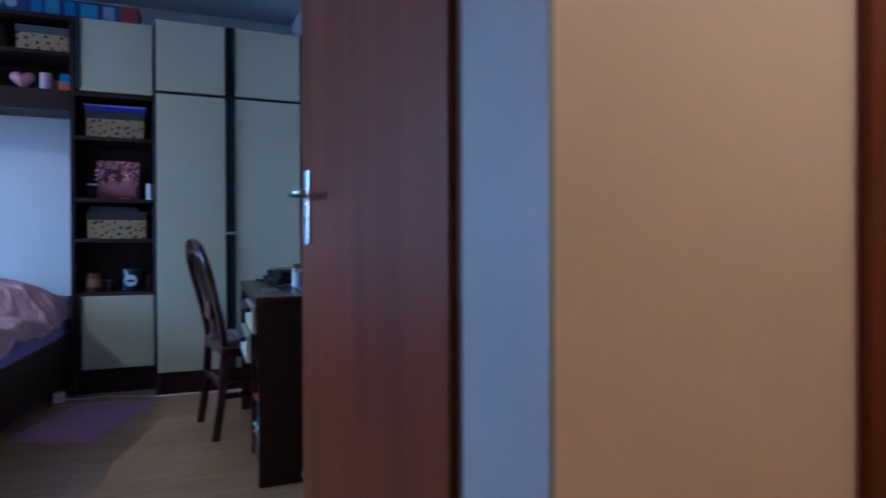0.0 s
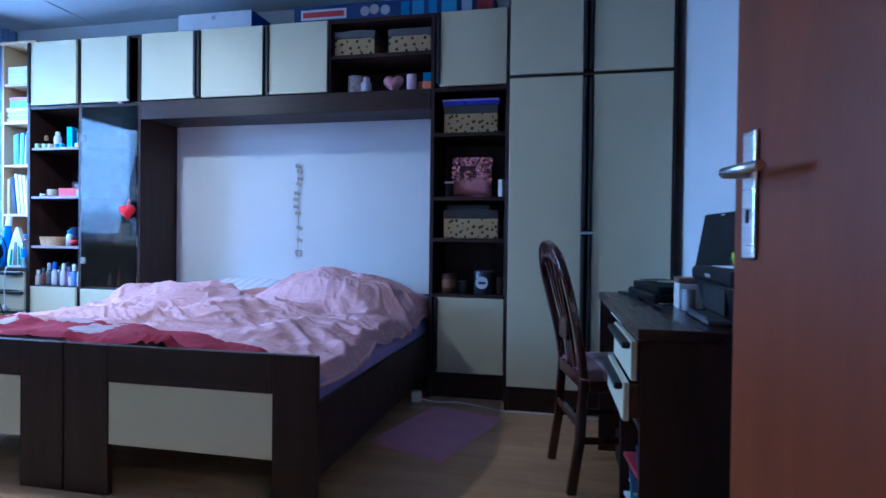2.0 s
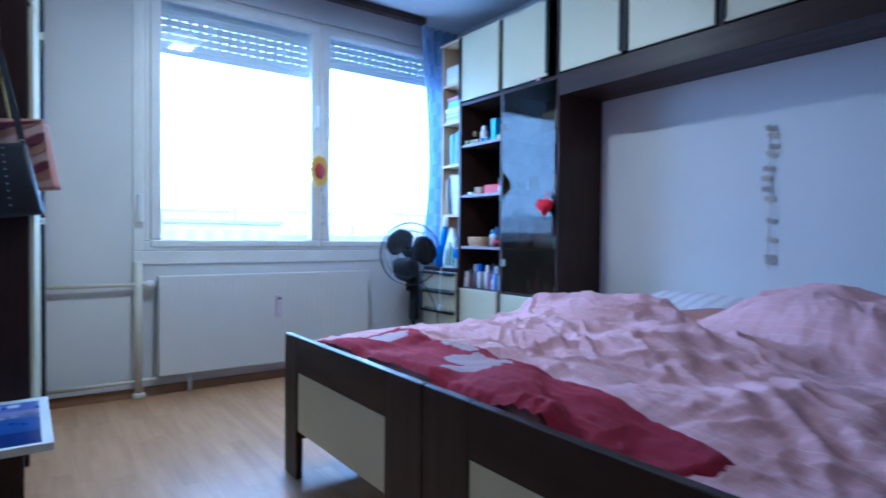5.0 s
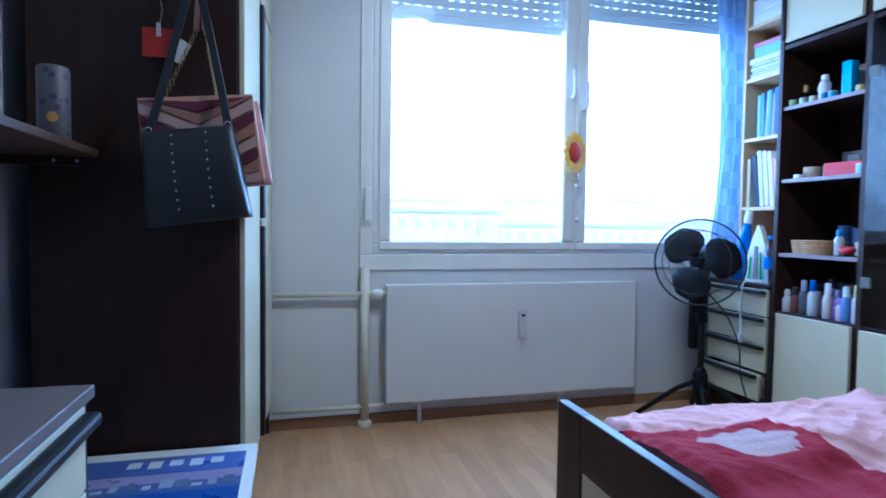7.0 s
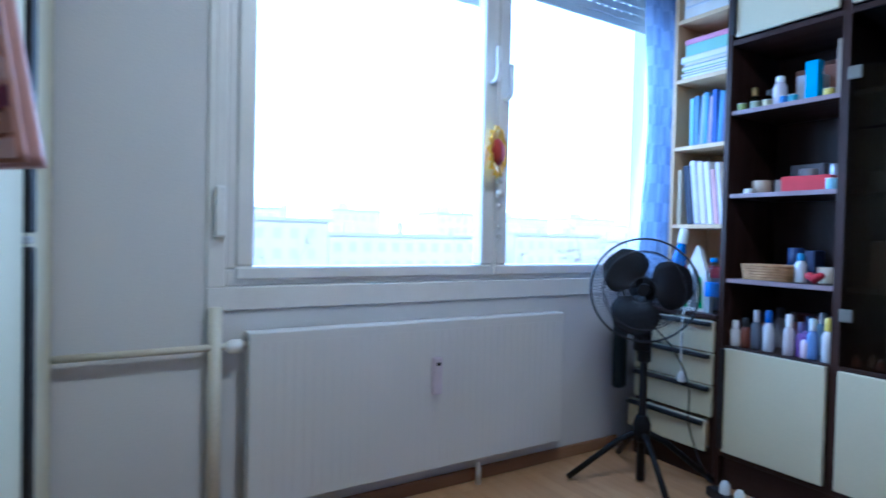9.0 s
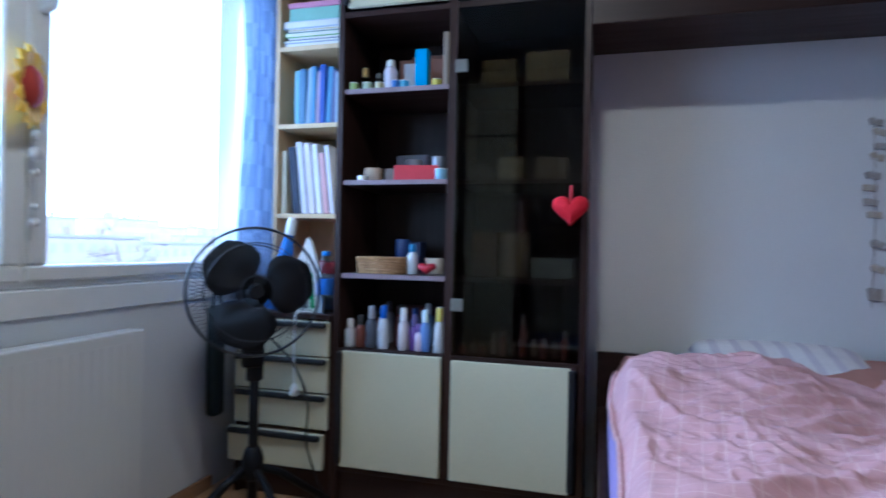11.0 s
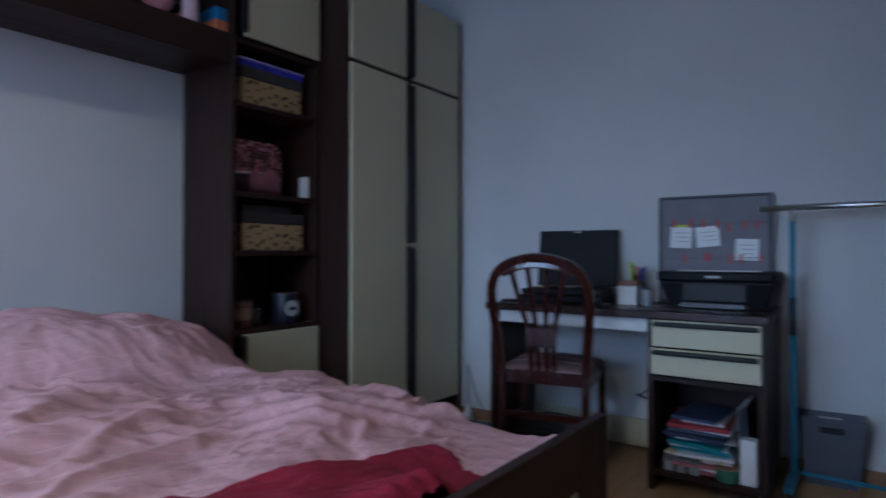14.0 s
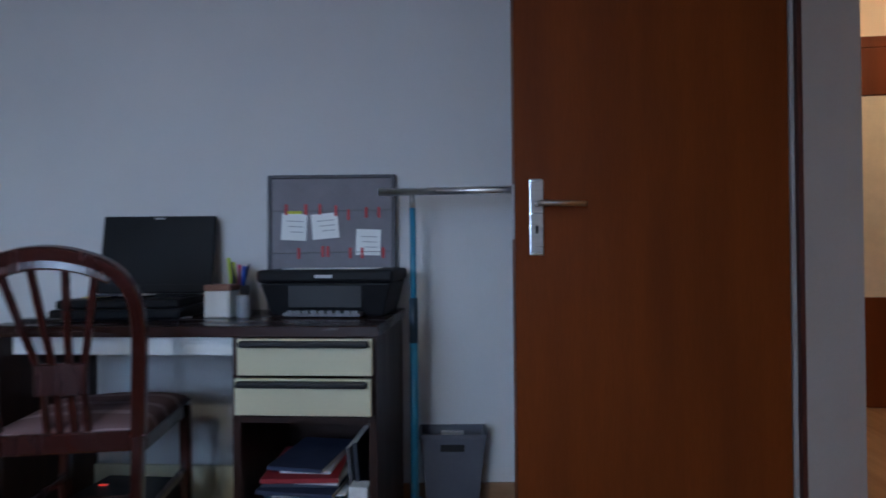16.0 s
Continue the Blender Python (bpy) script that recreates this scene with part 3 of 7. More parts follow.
for cu, cv, ru, rv, seed in ((0.42, 0.66, 0.055, 0.20, 1.0), (0.50, 0.55, 0.045, 0.26, 6.0), (0.09, 0.60, 0.05, 0.24, 3.0), (0.30, 0.86, 0.06, 0.08, 9.0)):
    bm = bm_sheet(0, 0, 0, 0, 30, 7, lambda x, y, u, v: blanket_height(x, y, 0.5, 0.5) + 0.0035 - 0.003 * v ** 4, patch_place(cu, cv, ru, rv, seed))
    bmesh.ops.remove_doubles(bm, verts=bm.verts, dist=0.0003)
    part("grey_patch", bm, GREYFLEECE, blanket, "grey printed patch")


def bm_pillow(w, d, h, seed):
    bm = bmesh.ops and bmesh.new()
    top = []
    n = 26
    for s in (1, -1):
        g = []
        for j in range(n + 1):
            row = []
            for i in range(n + 1):
                u, v = 2 * i / n - 1, 2 * j / n - 1
                e = max(0.0, (1 - u ** 4) * (1 - v ** 4)) ** 0.45
                pin = 1 - 0.06 * (1 - abs(v)) * abs(u) ** 6
                wob = 1 + 0.12 * noise.noise(Vector((u * 2, v * 2, seed + s)))
                row.append(bm.verts.new((u * w / 2 * pin, v * d / 2 * (1 - 0.06 * (1 - abs(u)) * abs(v) ** 6), s * h / 2 * e * wob)))
            g.append(row)
        for j in range(n):
            for i in range(n):
                q = (g[j][i], g[j][i + 1], g[j + 1][i + 1], g[j + 1][i])
                bm.faces.new(q if s > 0 else q[::-1]).smooth = True
    bmesh.ops.remove_doubles(bm, verts=bm.verts, dist=0.0005)
    return bm


# ---- door, frame and hall ----
HX, HY, FX, FY = 0.960, 1.118, 0.793, 1.952
ang = math.degrees(math.atan2(FY - HY, FX - HX))
leaf_len = math.hypot(FX - HX, FY - HY)
door = tagged(thing("door_1", "open reddish-brown veneered door with steel handle", "door", HX, HY, 0.008, ang), kind="structure")
part("leaf", bm_box(0, leaf_len, -0.04, 0.0, 0, 2.03, 0.003), DOORWOOD, door)
plate_x = leaf_len - 0.062
part("lock_plate", bm_box(plate_x - 0.021, plate_x + 0.021, 0.0, 0.008, 0.882, 1.104, 0.004, 2), CHROME, door, "steel lock plate")
bm = bm_tube([(plate_x, 0.006, 1.03), (plate_x, 0.05, 1.03), (plate_x - 0.012, 0.056, 1.03), (plate_x - 0.13, 0.056, 1.028)], 0.0085, 10)
part("door_handle", bm, CHROME, door, "steel lever handle")
part("keyhole", bm_box(plate_x - 0.004, plate_x + 0.004, 0.008, 0.0095, 0.945, 0.968), BLACKP, door)
bm = bm_box(leaf_len, leaf_len + 0.002, -0.032, -0.008, 0.93, 1.09)
part("lock_edge", bm, CHROME, door)

# lining of the doorway: pale grey, shade put into its paint; dark rebate beside the leaf
LINING = material("door_lining_paint_shaded", (0.38, 0.36, 0.33), (0.33, 0.31, 0.29), 0.6, scale=2, bump=0.04, grain=0.04)
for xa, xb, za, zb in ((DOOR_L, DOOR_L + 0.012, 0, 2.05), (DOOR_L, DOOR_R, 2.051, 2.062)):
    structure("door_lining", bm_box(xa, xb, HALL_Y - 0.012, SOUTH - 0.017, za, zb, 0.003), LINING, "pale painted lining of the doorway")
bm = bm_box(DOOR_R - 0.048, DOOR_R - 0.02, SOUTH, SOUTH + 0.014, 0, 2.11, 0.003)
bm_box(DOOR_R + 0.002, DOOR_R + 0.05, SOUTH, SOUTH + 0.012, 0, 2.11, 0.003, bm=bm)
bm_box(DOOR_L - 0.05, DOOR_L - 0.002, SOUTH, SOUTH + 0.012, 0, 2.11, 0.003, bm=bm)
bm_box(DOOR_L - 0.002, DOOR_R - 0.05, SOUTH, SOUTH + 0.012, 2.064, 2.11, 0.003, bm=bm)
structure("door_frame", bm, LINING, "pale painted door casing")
bm = bm_box(DOOR_R - 0.064, DOOR_R - 0.0005, SOUTH - 0.016, SOUTH - 0.001, 0, 2.06, 0.002)
bm_box(DOOR_L - 0.001, DOOR_L + 0.012, SOUTH - 0.029, SOUTH - 0.001, 0, 2.06, 0.002, bm=bm)
bm_box(DOOR_L + 0.014, DOOR_R - 0.05, SOUTH - 0.029, SOUTH - 0.001, 2.046, 2.06, 0.002, bm=bm)
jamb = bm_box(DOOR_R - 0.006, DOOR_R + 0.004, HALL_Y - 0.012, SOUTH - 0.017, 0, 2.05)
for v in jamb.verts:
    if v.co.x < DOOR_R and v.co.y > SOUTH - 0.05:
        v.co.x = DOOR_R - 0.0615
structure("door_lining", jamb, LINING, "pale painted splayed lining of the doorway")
structure("door_rebate", bm, FRAMEWOOD, "dark rebate strip of the door frame")

# ---- desk ----
DX0, DX1, DY0, DY1, DZ = 0.672, 1.098, 2.33, 3.487, 0.70
TRAYWOOD = material("brown_drawer_wood", (0.10, 0.055, 0.035), (0.075, 0.04, 0.026), 0.6, stretch=(1, 6, 6))
desk = thing("desk", "dark wooden desk with two open cream drawers", "desk")
desk.matrix_basis = pose(DX0, DY0, 0, 0, 0, 1.7) @ Matrix.Translation((-DX0, -DY0, 0))
top = bm_box(DX0, DX1, DY0, DY1, DZ - 0.032, DZ, 0.003)
for v in top.verts:
    if v.co.x > DX1 - 0.01:
        v.co.x = east_x(v.co.y) - 0.012 - (DX1 - v.co.x)
part("desktop", top, material("glossy_brown_desktop", (0.034, 0.014, 0.010), (0.022, 0.009, 0.007), 0.26, scale=3, stretch=(9, 0.8, 9), bump=0.03, fine=40, grain=0.2), desk)
part("side_panel", bm_box(DX0 + 0.01, DX1 + 0.09, DY0 + 0.008, DY0 + 0.03, 0, DZ - 0.033), DARK, desk)
part("side_panel", bm_box(DX0 + 0.01, DX1, DY0 + 0.395, DY0 + 0.417, 0, DZ - 0.033), DARK, desk)
part("end_panel", bm_box(DX0 + 0.004, DX1, DY1 - 0.05, DY1 - 0.028, 0, DZ - 0.033), DARK, desk)
part("back_panel", bm_box(DX1 - 0.012, DX1, DY0 + 0.031, DY0 + 0.394, 0, DZ - 0.034), DARK, desk)
part("bottom_shelf", bm_box(DX0 + 0.012, DX1 - 0.013, DY0 + 0.031, DY0 + 0.394, 0.06, 0.08), DARK_H, desk)
part("middle_shelf", bm_box(DX0 + 0.012, DX1 - 0.013, DY0 + 0.031, DY0 + 0.394, 0.428, 0.445), DARK_H, desk)
part("apron", bm_box(DX0 + 0.05, DX0 + 0.066, DY0 + 0.418, DY1 - 0.051, 0.61, DZ - 0.034), WHITEP, desk, "white front apron")
part("back_rail", bm_box(DX1 - 0.02, DX1 - 0.004, DY0 + 0.418, DY1 - 0.051, 0.03, 0.155), CREAM, desk, "cream back rail")
for z0, z1, out in ((0.567, 0.666, 0.022), (0.462, 0.560, 0.040)):
    x0 = DX0 + 0.008 - out
    d = part("drawer", bm_box(x0, x0 + 0.016, DY0 + 0.016, DY0 + 0.395, z0 - 0.002, z1, 0.002), CREAM, desk)
    part("handle", bm_box(x0 - 0.022, x0 + 0.001, DY0 + 0.024, DY0 + 0.385, z1 - 0.022, z1 - 0.004, 0.006, 2), BLACKP, d)
    bm = bm_box(x0 + 0.017, x0 + 0.40, DY0 + 0.04, DY0 + 0.052, z0, z1 - 0.012)
    bm_box(x0 + 0.017, x0 + 0.40, DY0 + 0.372, DY0 + 0.384, z0, z1 - 0.012, bm=bm)
    bm_box(x0 + 0.017, x0 + 0.40, DY0 + 0.053, DY0 + 0.371, z0, z0 + 0.006, bm=bm)
    part("tray", bm, TRAYWOOD, d, "brown drawer box")


# ---- more materials for things ----
CURTAIN = material("blue_check_curtain", (0.26, 0.31, 0.47), (0.44, 0.49, 0.62), 0.9, scale=5, stretch=(0.2, 3, 1.6), bump=0.15, fine=120)
_n, _k = CURTAIN.node_tree.nodes, CURTAIN.node_tree.links
_ck, _cm, _cc = _n.new("ShaderNodeTexChecker"), _n.new("ShaderNodeMix"), _n.new("ShaderNodeTexCoord")
_ck.inputs["Scale"].default_value = 11.0
_ck.inputs["Color1"].default_value, _ck.inputs["Color2"].default_value = (1, 1, 1, 1), (0.55, 0.58, 0.66, 1)
_cm.data_type, _cm.blend_type = "RGBA", "MULTIPLY"
_cm.inputs["Factor"].default_value = 1.0
_k.new(_cc.outputs["Object"], _ck.inputs["Vector"])
_k.new(_n["Principled BSDF"].inputs["Base Color"].links[0].from_socket, _cm.inputs["A"])
_k.new(_ck.outputs["Color"], _cm.inputs["B"])
_k.new(_cm.outputs["Result"], _n["Principled BSDF"].inputs["Base Color"])
_tr, _mx = _n.new("ShaderNodeBsdfTranslucent"), _n.new("ShaderNodeMixShader")
_tr.inputs["Color"].default_value = (0.36, 0.45, 0.66, 1)
_mx.inputs[0].default_value = 0.45
_k.new(_n["Principled BSDF"].outputs[0], _mx.inputs[1])
_k.new(_tr.outputs[0], _mx.inputs[2])
_k.new(_mx.outputs[0], _n["Material Output"].inputs["Surface"])


def patterned(name, base, spot, kind, scale, rough=0.8, size=0.5):
    """Printed dots, stripes or flecks on a plain ground."""
    mt = material(name, base, tuple(v * 0.93 for v in base), rough, bump=0.05)
    n, k = mt.node_tree.nodes, mt.node_tree.links
    b = n["Principled BSDF"]
    link = b.inputs["Base Color"].links[0]
    under = link.from_socket
    co = n.new("ShaderNodeTexCoord")
    if kind == "dots":
        t = n.new("ShaderNodeTexVoronoi")
        t.inputs["Scale"].default_value = scale
        out = t.outputs["Distance"]
    else:
        t = n.new("ShaderNodeTexWave")
        t.inputs["Scale"].default_value, t.inputs["Distortion"].default_value = scale, 0.6
        out = t.outputs["Fac"]
    k.new(co.outputs["Object"], t.inputs["Vector"])
    lt, mx = n.new("ShaderNodeMath"), n.new("ShaderNodeMix")
    lt.operation = "LESS_THAN"
    lt.inputs[1].default_value = size
    k.new(out, lt.inputs[0])
    mx.data_type = "RGBA"
    k.new(lt.outputs[0], mx.inputs["Factor"])
    k.new(under, mx.inputs["A"])
    mx.inputs["B"].default_value = (*spot, 1)
    k.new(mx.outputs["Result"], b.inputs["Base Color"])
    return mt


DOTS = patterned("cream_card_with_brown_dots", (0.36, 0.26, 0.12), (0.03, 0.02, 0.015), "dots", 34, size=0.34)
STRIPES = patterned("white_pillow_with_mauve_stripes", (0.74, 0.70, 0.72), (0.58, 0.53, 0.60), "stripes", 4.5, size=0.3)
plain_cache = {}


def plain(c, rough=0.5, metal=0.0):
    key = (c, rough, metal)
    if key not in plain_cache:
        plain_cache[key] = material("plain_%d" % len(plain_cache), c, tuple(v * 0.9 for v in c), rough, metal, scale=12, bump=0.03, grain=0.06)
    return plain_cache[key]


def carton(name, label, x0, x1, y0, y1, z0, h, mat, lid=None, lid_label="", category="box", rz=0.0, group=""):
    cx, cy = (x0 + x1) / 2, (y0 + y1) / 2
    b = thing(name, label, category, cx, cy, z0, rz, group)
    w, d = (x1 - x0) / 2, (y1 - y0) / 2
    lh = min(0.05, h * 0.3) if lid else 0.0
    part("body", bm_box(-w, w, -d, d, 0, h - lh, 0.002), mat, b)
    if lid:
        part("lid", bm_box(-w - 0.003, w + 0.003, -d - 0.003, d + 0.003, h - lh + 0.0005, h, 0.003), lid, b, lid_label)
    return b


def bottle(label, x, y, z, h, r, body, cap, shape="bottle", cap_share=0.25, category="bottle"):
    b = thing(shape, label, category, x, y, z, group="toiletries and small things on the shelves")
    hb = h * (1 - cap_share)
    part("body", bm_lathe([(r * 0.9, 0), (r, h * 0.03), (r, hb * 0.82), (r * 0.72, hb * 0.95), (r * 0.5, hb)], 14), body, b)
    part("cap", bm_lathe([(r * 0.62, hb), (r * 0.64, hb + 0.003), (r * 0.6, h * 0.97), (r * 0.45, h)], 14), cap, b)
    return b


def jar(label, x, y, z, h, r, body, top=None, band=None, name="jar", category="jar"):
    b = thing(name, label, category, x, y, z)
    part("body", bm_lathe([(r * 0.94, 0), (r, 0.004), (r, h * 0.97), (r * 0.96, h)], 20), body, b)
    if top:
        part("rim", bm_lathe([(r * 1.02, h * 0.94), (r * 1.03, h * 0.95), (r * 1.03, h * 1.0), (r * 0.98, h * 1.01)], 20), top, b)
    if band:
        part("printed_label", bm_lathe([(r * 1.006, h * 0.28), (r * 1.008, h * 0.3), (r * 1.008, h * 0.7), (r * 1.006, h * 0.72)], 20), band, b)
    return b


PAGES = plain((0.70, 0.67, 0.60), 0.9)


def book(x, y, z, w, d, h, mat, tilt=0.0, flat=False, rz=0.0, label="book with plain cover", group="books"):
    """w thick, d deep, h tall, standing with its spine to the front, or lying flat."""
    b = thing("book", label, "book", x, y, z, rz, group)
    b.rotation_euler = Euler((0, radians(tilt), radians(rz)))
    if flat:
        part("cover", bm_box(-d / 2, d / 2, -h / 2, h / 2, 0, w, 0.002), mat, b)
        part("page_block", bm_box(-d / 2 + 0.004, d / 2 - 0.004, -h / 2 - 0.0006, h / 2 + 0.0006, w * 0.14, w * 0.86), PAGES, b)
    else:
        part("cover", bm_box(0, w, 0, d, 0, h, 0.002), mat, b)
        part("page_block", bm_box(w * 0.12, w * 0.88, 0.004, d + 0.0006, 0.003, h + 0.0006), PAGES, b)
    return b


def cable(label, pts, r, mat, name="cable"):
    c = part(name, bm_tube(pts, r, 6), mat)
    return tagged(c, label, "cable")


def spline(pts, n=8):
    """Smooth line through the points."""
    p = [Vector(q) for q in pts]
    p = [2 * p[0] - p[1]] + p + [2 * p[-1] - p[-2]]
    out = []
    for i in range(1, len(p) - 2):
        for j in range(n):
            t = j / n
            a, b, c, d = p[i - 1:i + 3]
            out.append(0.5 * ((2 * b) + (c - a) * t + (2 * a - 5 * b + 4 * c - d) * t * t + (3 * b - a - 3 * c + d) * t ** 3))
    return out + [p[-2]]


# ---- window wall: shutter, curtain, radiator, pipes ----
# grey slats made lighter; glare round the window is put into their colour
SHUTTER = material("shutter_slats_glare_lightened", (0.72, 0.76, 0.78), (0.66, 0.70, 0.72), 0.6, scale=3, bump=0.03)
for y0, y1, zb in ((WIN_S + 0.02, 3.32, 1.985), (3.345, WIN_N - 0.02, 2.085)):
    sh = thing("roller_shutter", "partly lowered grey roller shutter outside the window", "shutter", group="window shutters")
    z, k = zb, 0
    while z < WTOP + 0.02:
        bm = bm_box(WEST - 0.135, WEST - 0.123, y0, y1, z, z + 0.037, 0.004)
        if 1 <= k <= 4:
            y = y0
            while y < y1 - 0.04:
                bm_box(WEST - 0.132, WEST - 0.126, y, y + 0.034, z + 0.036, z + 0.0425, bm=bm)
                y += 0.058
        else:
            bm_box(WEST - 0.132, WEST - 0.126, y0, y1, z + 0.036, z + 0.0425, bm=bm)
        part("slat", bm, SHUTTER, sh)
        z += 0.042
        k += 1

# strap of the shutter and its winder
st = thing("shutter_strap", "white shutter strap with winder on the wall", "strap", WEST, 2.245, 0)
part("strap", bm_box(0.012, 0.016, -0.011, 0.011, 1.13, 2.30), WHITEP, st)
part("winder", bm_box(0.012, 0.042, -0.016, 0.016, 0.98, 1.14, 0.008, 2), WHITEP, st)

# window handles
for y, z in ((3.30, 1.66), (3.372, 1.60)):
    h = part("handle", bm_tube([(0.05, y, z - 0.03), (0.085, y, z - 0.02), (0.092, y, z + 0.01), (0.088, y, z + 0.11)], 0.010, 8), WHITEP, win, "white window handle")

# sunflower decoration on the middle post
YEL, CENTRE = plain((0.80, 0.50, 0.02), 0.7), plain((0.45, 0.05, 0.03), 0.8)
sun_f = thing("sunflower_ornament", "yellow and red fabric sunflower hanging on the window post", "ornament", WEST + 0.04, 3.296, 1.345, 32)
bm = bmesh.new()
for i in range(16):
    a = math.tau * i / 16
    tip, base = 0.108, 0.048
    v = []
    for r, s, xo in ((base, -0.2, 0.0), (0.09, -0.23, 0.012), (tip, 0.0, 0.004), (0.09, 0.23, 0.012), (base, 0.2, 0.0)):
        v.append(bm.verts.new((xo + 0.004 * (i % 2), r * math.cos(a + s), r * math.sin(a + s))))
    bm.faces.new(v)
ex = bmesh.ops.extrude_face_region(bm, geom=list(bm.faces))
bmesh.ops.translate(bm, verts=[e for e in ex["geom"] if isinstance(e, bmesh.types.BMVert)], vec=(0.005, 0, 0))
part("petal_ring", bm, YEL, sun_f)
bm = bm_lathe([(0.052, 0.0), (0.054, 0.008), (0.04, 0.022), (0.015, 0.028)], 20)
part("centre", bm, CENTRE, sun_f, at=pose(0.006, 0, 0, 0, 90, 0))
part("string", bm_tube([(0.0, 0, 0.1), (0.0, 0, 0.21)], 0.0015, 5), WHITEP, sun_f)
ch = thing("shell_chain", "pale hanging chain with shells on the window post", "ornament", WEST + 0.025, 3.335, 0.99)
bm = bm_tube([(0, 0, 0), (0, 0, 0.3)], 0.0012, 5)
for z, r in ((0.01, 0.013), (0.05, 0.010), (0.14, 0.012), (0.19, 0.019), (0.24, 0.012)):
    bm_lathe([(0.002, -r), (r * 0.8, -r * 0.6), (r, 0), (r * 0.7, r * 0.6), (0.002, r)], 10, bm, (0, 0, z))
part("shell_string", bm, plain((0.62, 0.60, 0.55), 0.5), ch)

# curtain drawn to the side, and its rail under the ceiling
cur = thing("curtain", "blue checked curtain drawn to the window's side", "curtain")
bm = bmesh.new()
rows = []
for j in range(25):
    z = 0.78 + j * (2.44 - 0.78) / 24
    row = []
    for i in range(61):
        u = i / 60
        pinch = 1 - 0.18 * math.sin(math.pi * j / 24)
        y = 4.39 - (1 - u) * 0.33 * pinch
        x = -3.565 + 0.028 * math.sin(u * 30 + 0.4 * math.sin(j * 0.3)) + 0.008 * math.sin(u * 71 + j * 0.2)
        row.append(bm.verts.new((x, y, z)))
    rows.append(row)
for a, b in zip(rows, rows[1:]):
    for i in range(60):
        bm.faces.new((a[i], a[i + 1], b[i + 1], b[i])).smooth = True
part("cloth", bm, CURTAIN, cur)
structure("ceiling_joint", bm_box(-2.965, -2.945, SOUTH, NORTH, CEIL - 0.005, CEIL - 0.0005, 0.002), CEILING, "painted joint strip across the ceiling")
structure("curtain_rail", bm_box(-3.60, -3.535, SOUTH + 0.7, 4.08, 2.455, 2.498, 0.003), DARK_H, "dark curtain rail under the ceiling")

# radiator
RX, RY0, RY1, RZ0, RZ1 = -3.605, 2.33, 3.668, 0.112, 0.68
rad = thing("radiator", "white panel radiator under the window", "radiator", RX, RY0, 0)
L = RY1 - RY0
bm = bm_box(-0.018, 0.0, 0, L, RZ0, RZ1, 0.006, 2)
part("panel", bm, WHITEMETAL, rad)
bm = bmesh.new()
i = 0.045
while i < L - 0.03:
    bm_box(-0.001, 0.0007, i, i + 0.017, RZ0 + 0.035, RZ1 - 0.035, 0.0006, bm=bm)
    i += 0.0333
part("rib_relief", bm, WHITEMETAL, rad)
part("rear_panel", bm_box(-0.062, -0.05, 0.01, L - 0.01, RZ0, RZ1 - 0.01, 0.004), WHITEMETAL, rad)
bm = bm_box(-0.064, -0.02, 0.0, L, RZ1 - 0.012, RZ1 - 0.002)
part("top_grille", bm, WHITEMETAL, rad)
part("side_cover", bm_box(-0.05, -0.018, 0.001, 0.004, RZ0 + 0.01, RZ1 - 0.012), WHITEMETAL, rad)
part("side_cover", bm_box(-0.05, -0.018, L - 0.004, L - 0.001, RZ0 + 0.01, RZ1 - 0.012), WHITEMETAL, rad)
for y in (0.17, L - 0.42):
    bm = bm_tube([(-0.03, y, 0.0), (-0.03, y, RZ0 + 0.003)], 0.011, 10)
    bm_box(-0.045, -0.012, y - 0.035, y + 0.02, RZ0 - 0.016, RZ0 - 0.001, 0.003, bm=bm)
    part("foot", bm, WHITEMETAL, rad)
bm = bm_lathe([(0.013, 0), (0.022, 0.004), (0.024, 0.03), (0.018, 0.045), (0.012, 0.05)], 16)
part("valve", bm, WHITEP, rad, at=pose(-0.03, -0.015, RZ1 - 0.045, 90, 0, 0))
mtr = part("heat_meter", bm_box(0.0015, 0.026, 0.665, 0.703, 0.405, 0.545, 0.006, 2), plain((0.62, 0.56, 0.66), 0.4), rad, "pale lilac heat meter")
part("display", bm_box(0.0262, 0.0268, 0.675, 0.693, 0.515, 0.527), BLACKP, mtr)
pipes = thing("heating_pipes", "cream painted heating pipes on the wall", "pipe")
PIPE = material("cream_pipe_paint", (0.66, 0.63, 0.52), (0.60, 0.57, 0.46), 0.5, scale=4, bump=0.05)
part("riser", bm_tube([(WEST + 0.03, 2.235, 0.0), (WEST + 0.03, 2.235, 0.76)], 0.021, 12), PIPE, pipes)
part("riser_collar", bm_lathe([(0.032, 0), (0.034, 0.003), (0.034, 0.02), (0.024, 0.03)], 14, at=(WEST + 0.03, 2.235, 0)), PIPE, pipes)
for z in (0.635, 0.095):
    part("branch_pipe", bm_tube([(WEST + 0.035, SOUTH + 0.72, z), (WEST + 0.035, 2.22, z), (WEST + 0.04, 2.35, z + 0.004)], 0.011, 8), PIPE, pipes)

# skirting
SKIRT = material("brown_skirting", (0.30, 0.17, 0.09), (0.25, 0.14, 0.07), 0.5, stretch=(1, 1, 6), bump=0.03)
bm = bm_box(WEST, WEST + 0.013, SOUTH + 0.69, NORTH - 0.37, 0, 0.052, 0.003)
structure("baseboard_west", bm, SKIRT, "brown wooden skirting")
structure("baseboard_east", bm_slanted(-0.013, 0.0, 0, 0.055), SKIRT, "brown wooden skirting")
structure("baseboard_south", bm_box(-2.81, DOOR_L - 0.055, SOUTH, SOUTH + 0.013, 0, 0.055, 0.003), SKIRT, "brown wooden skirting")

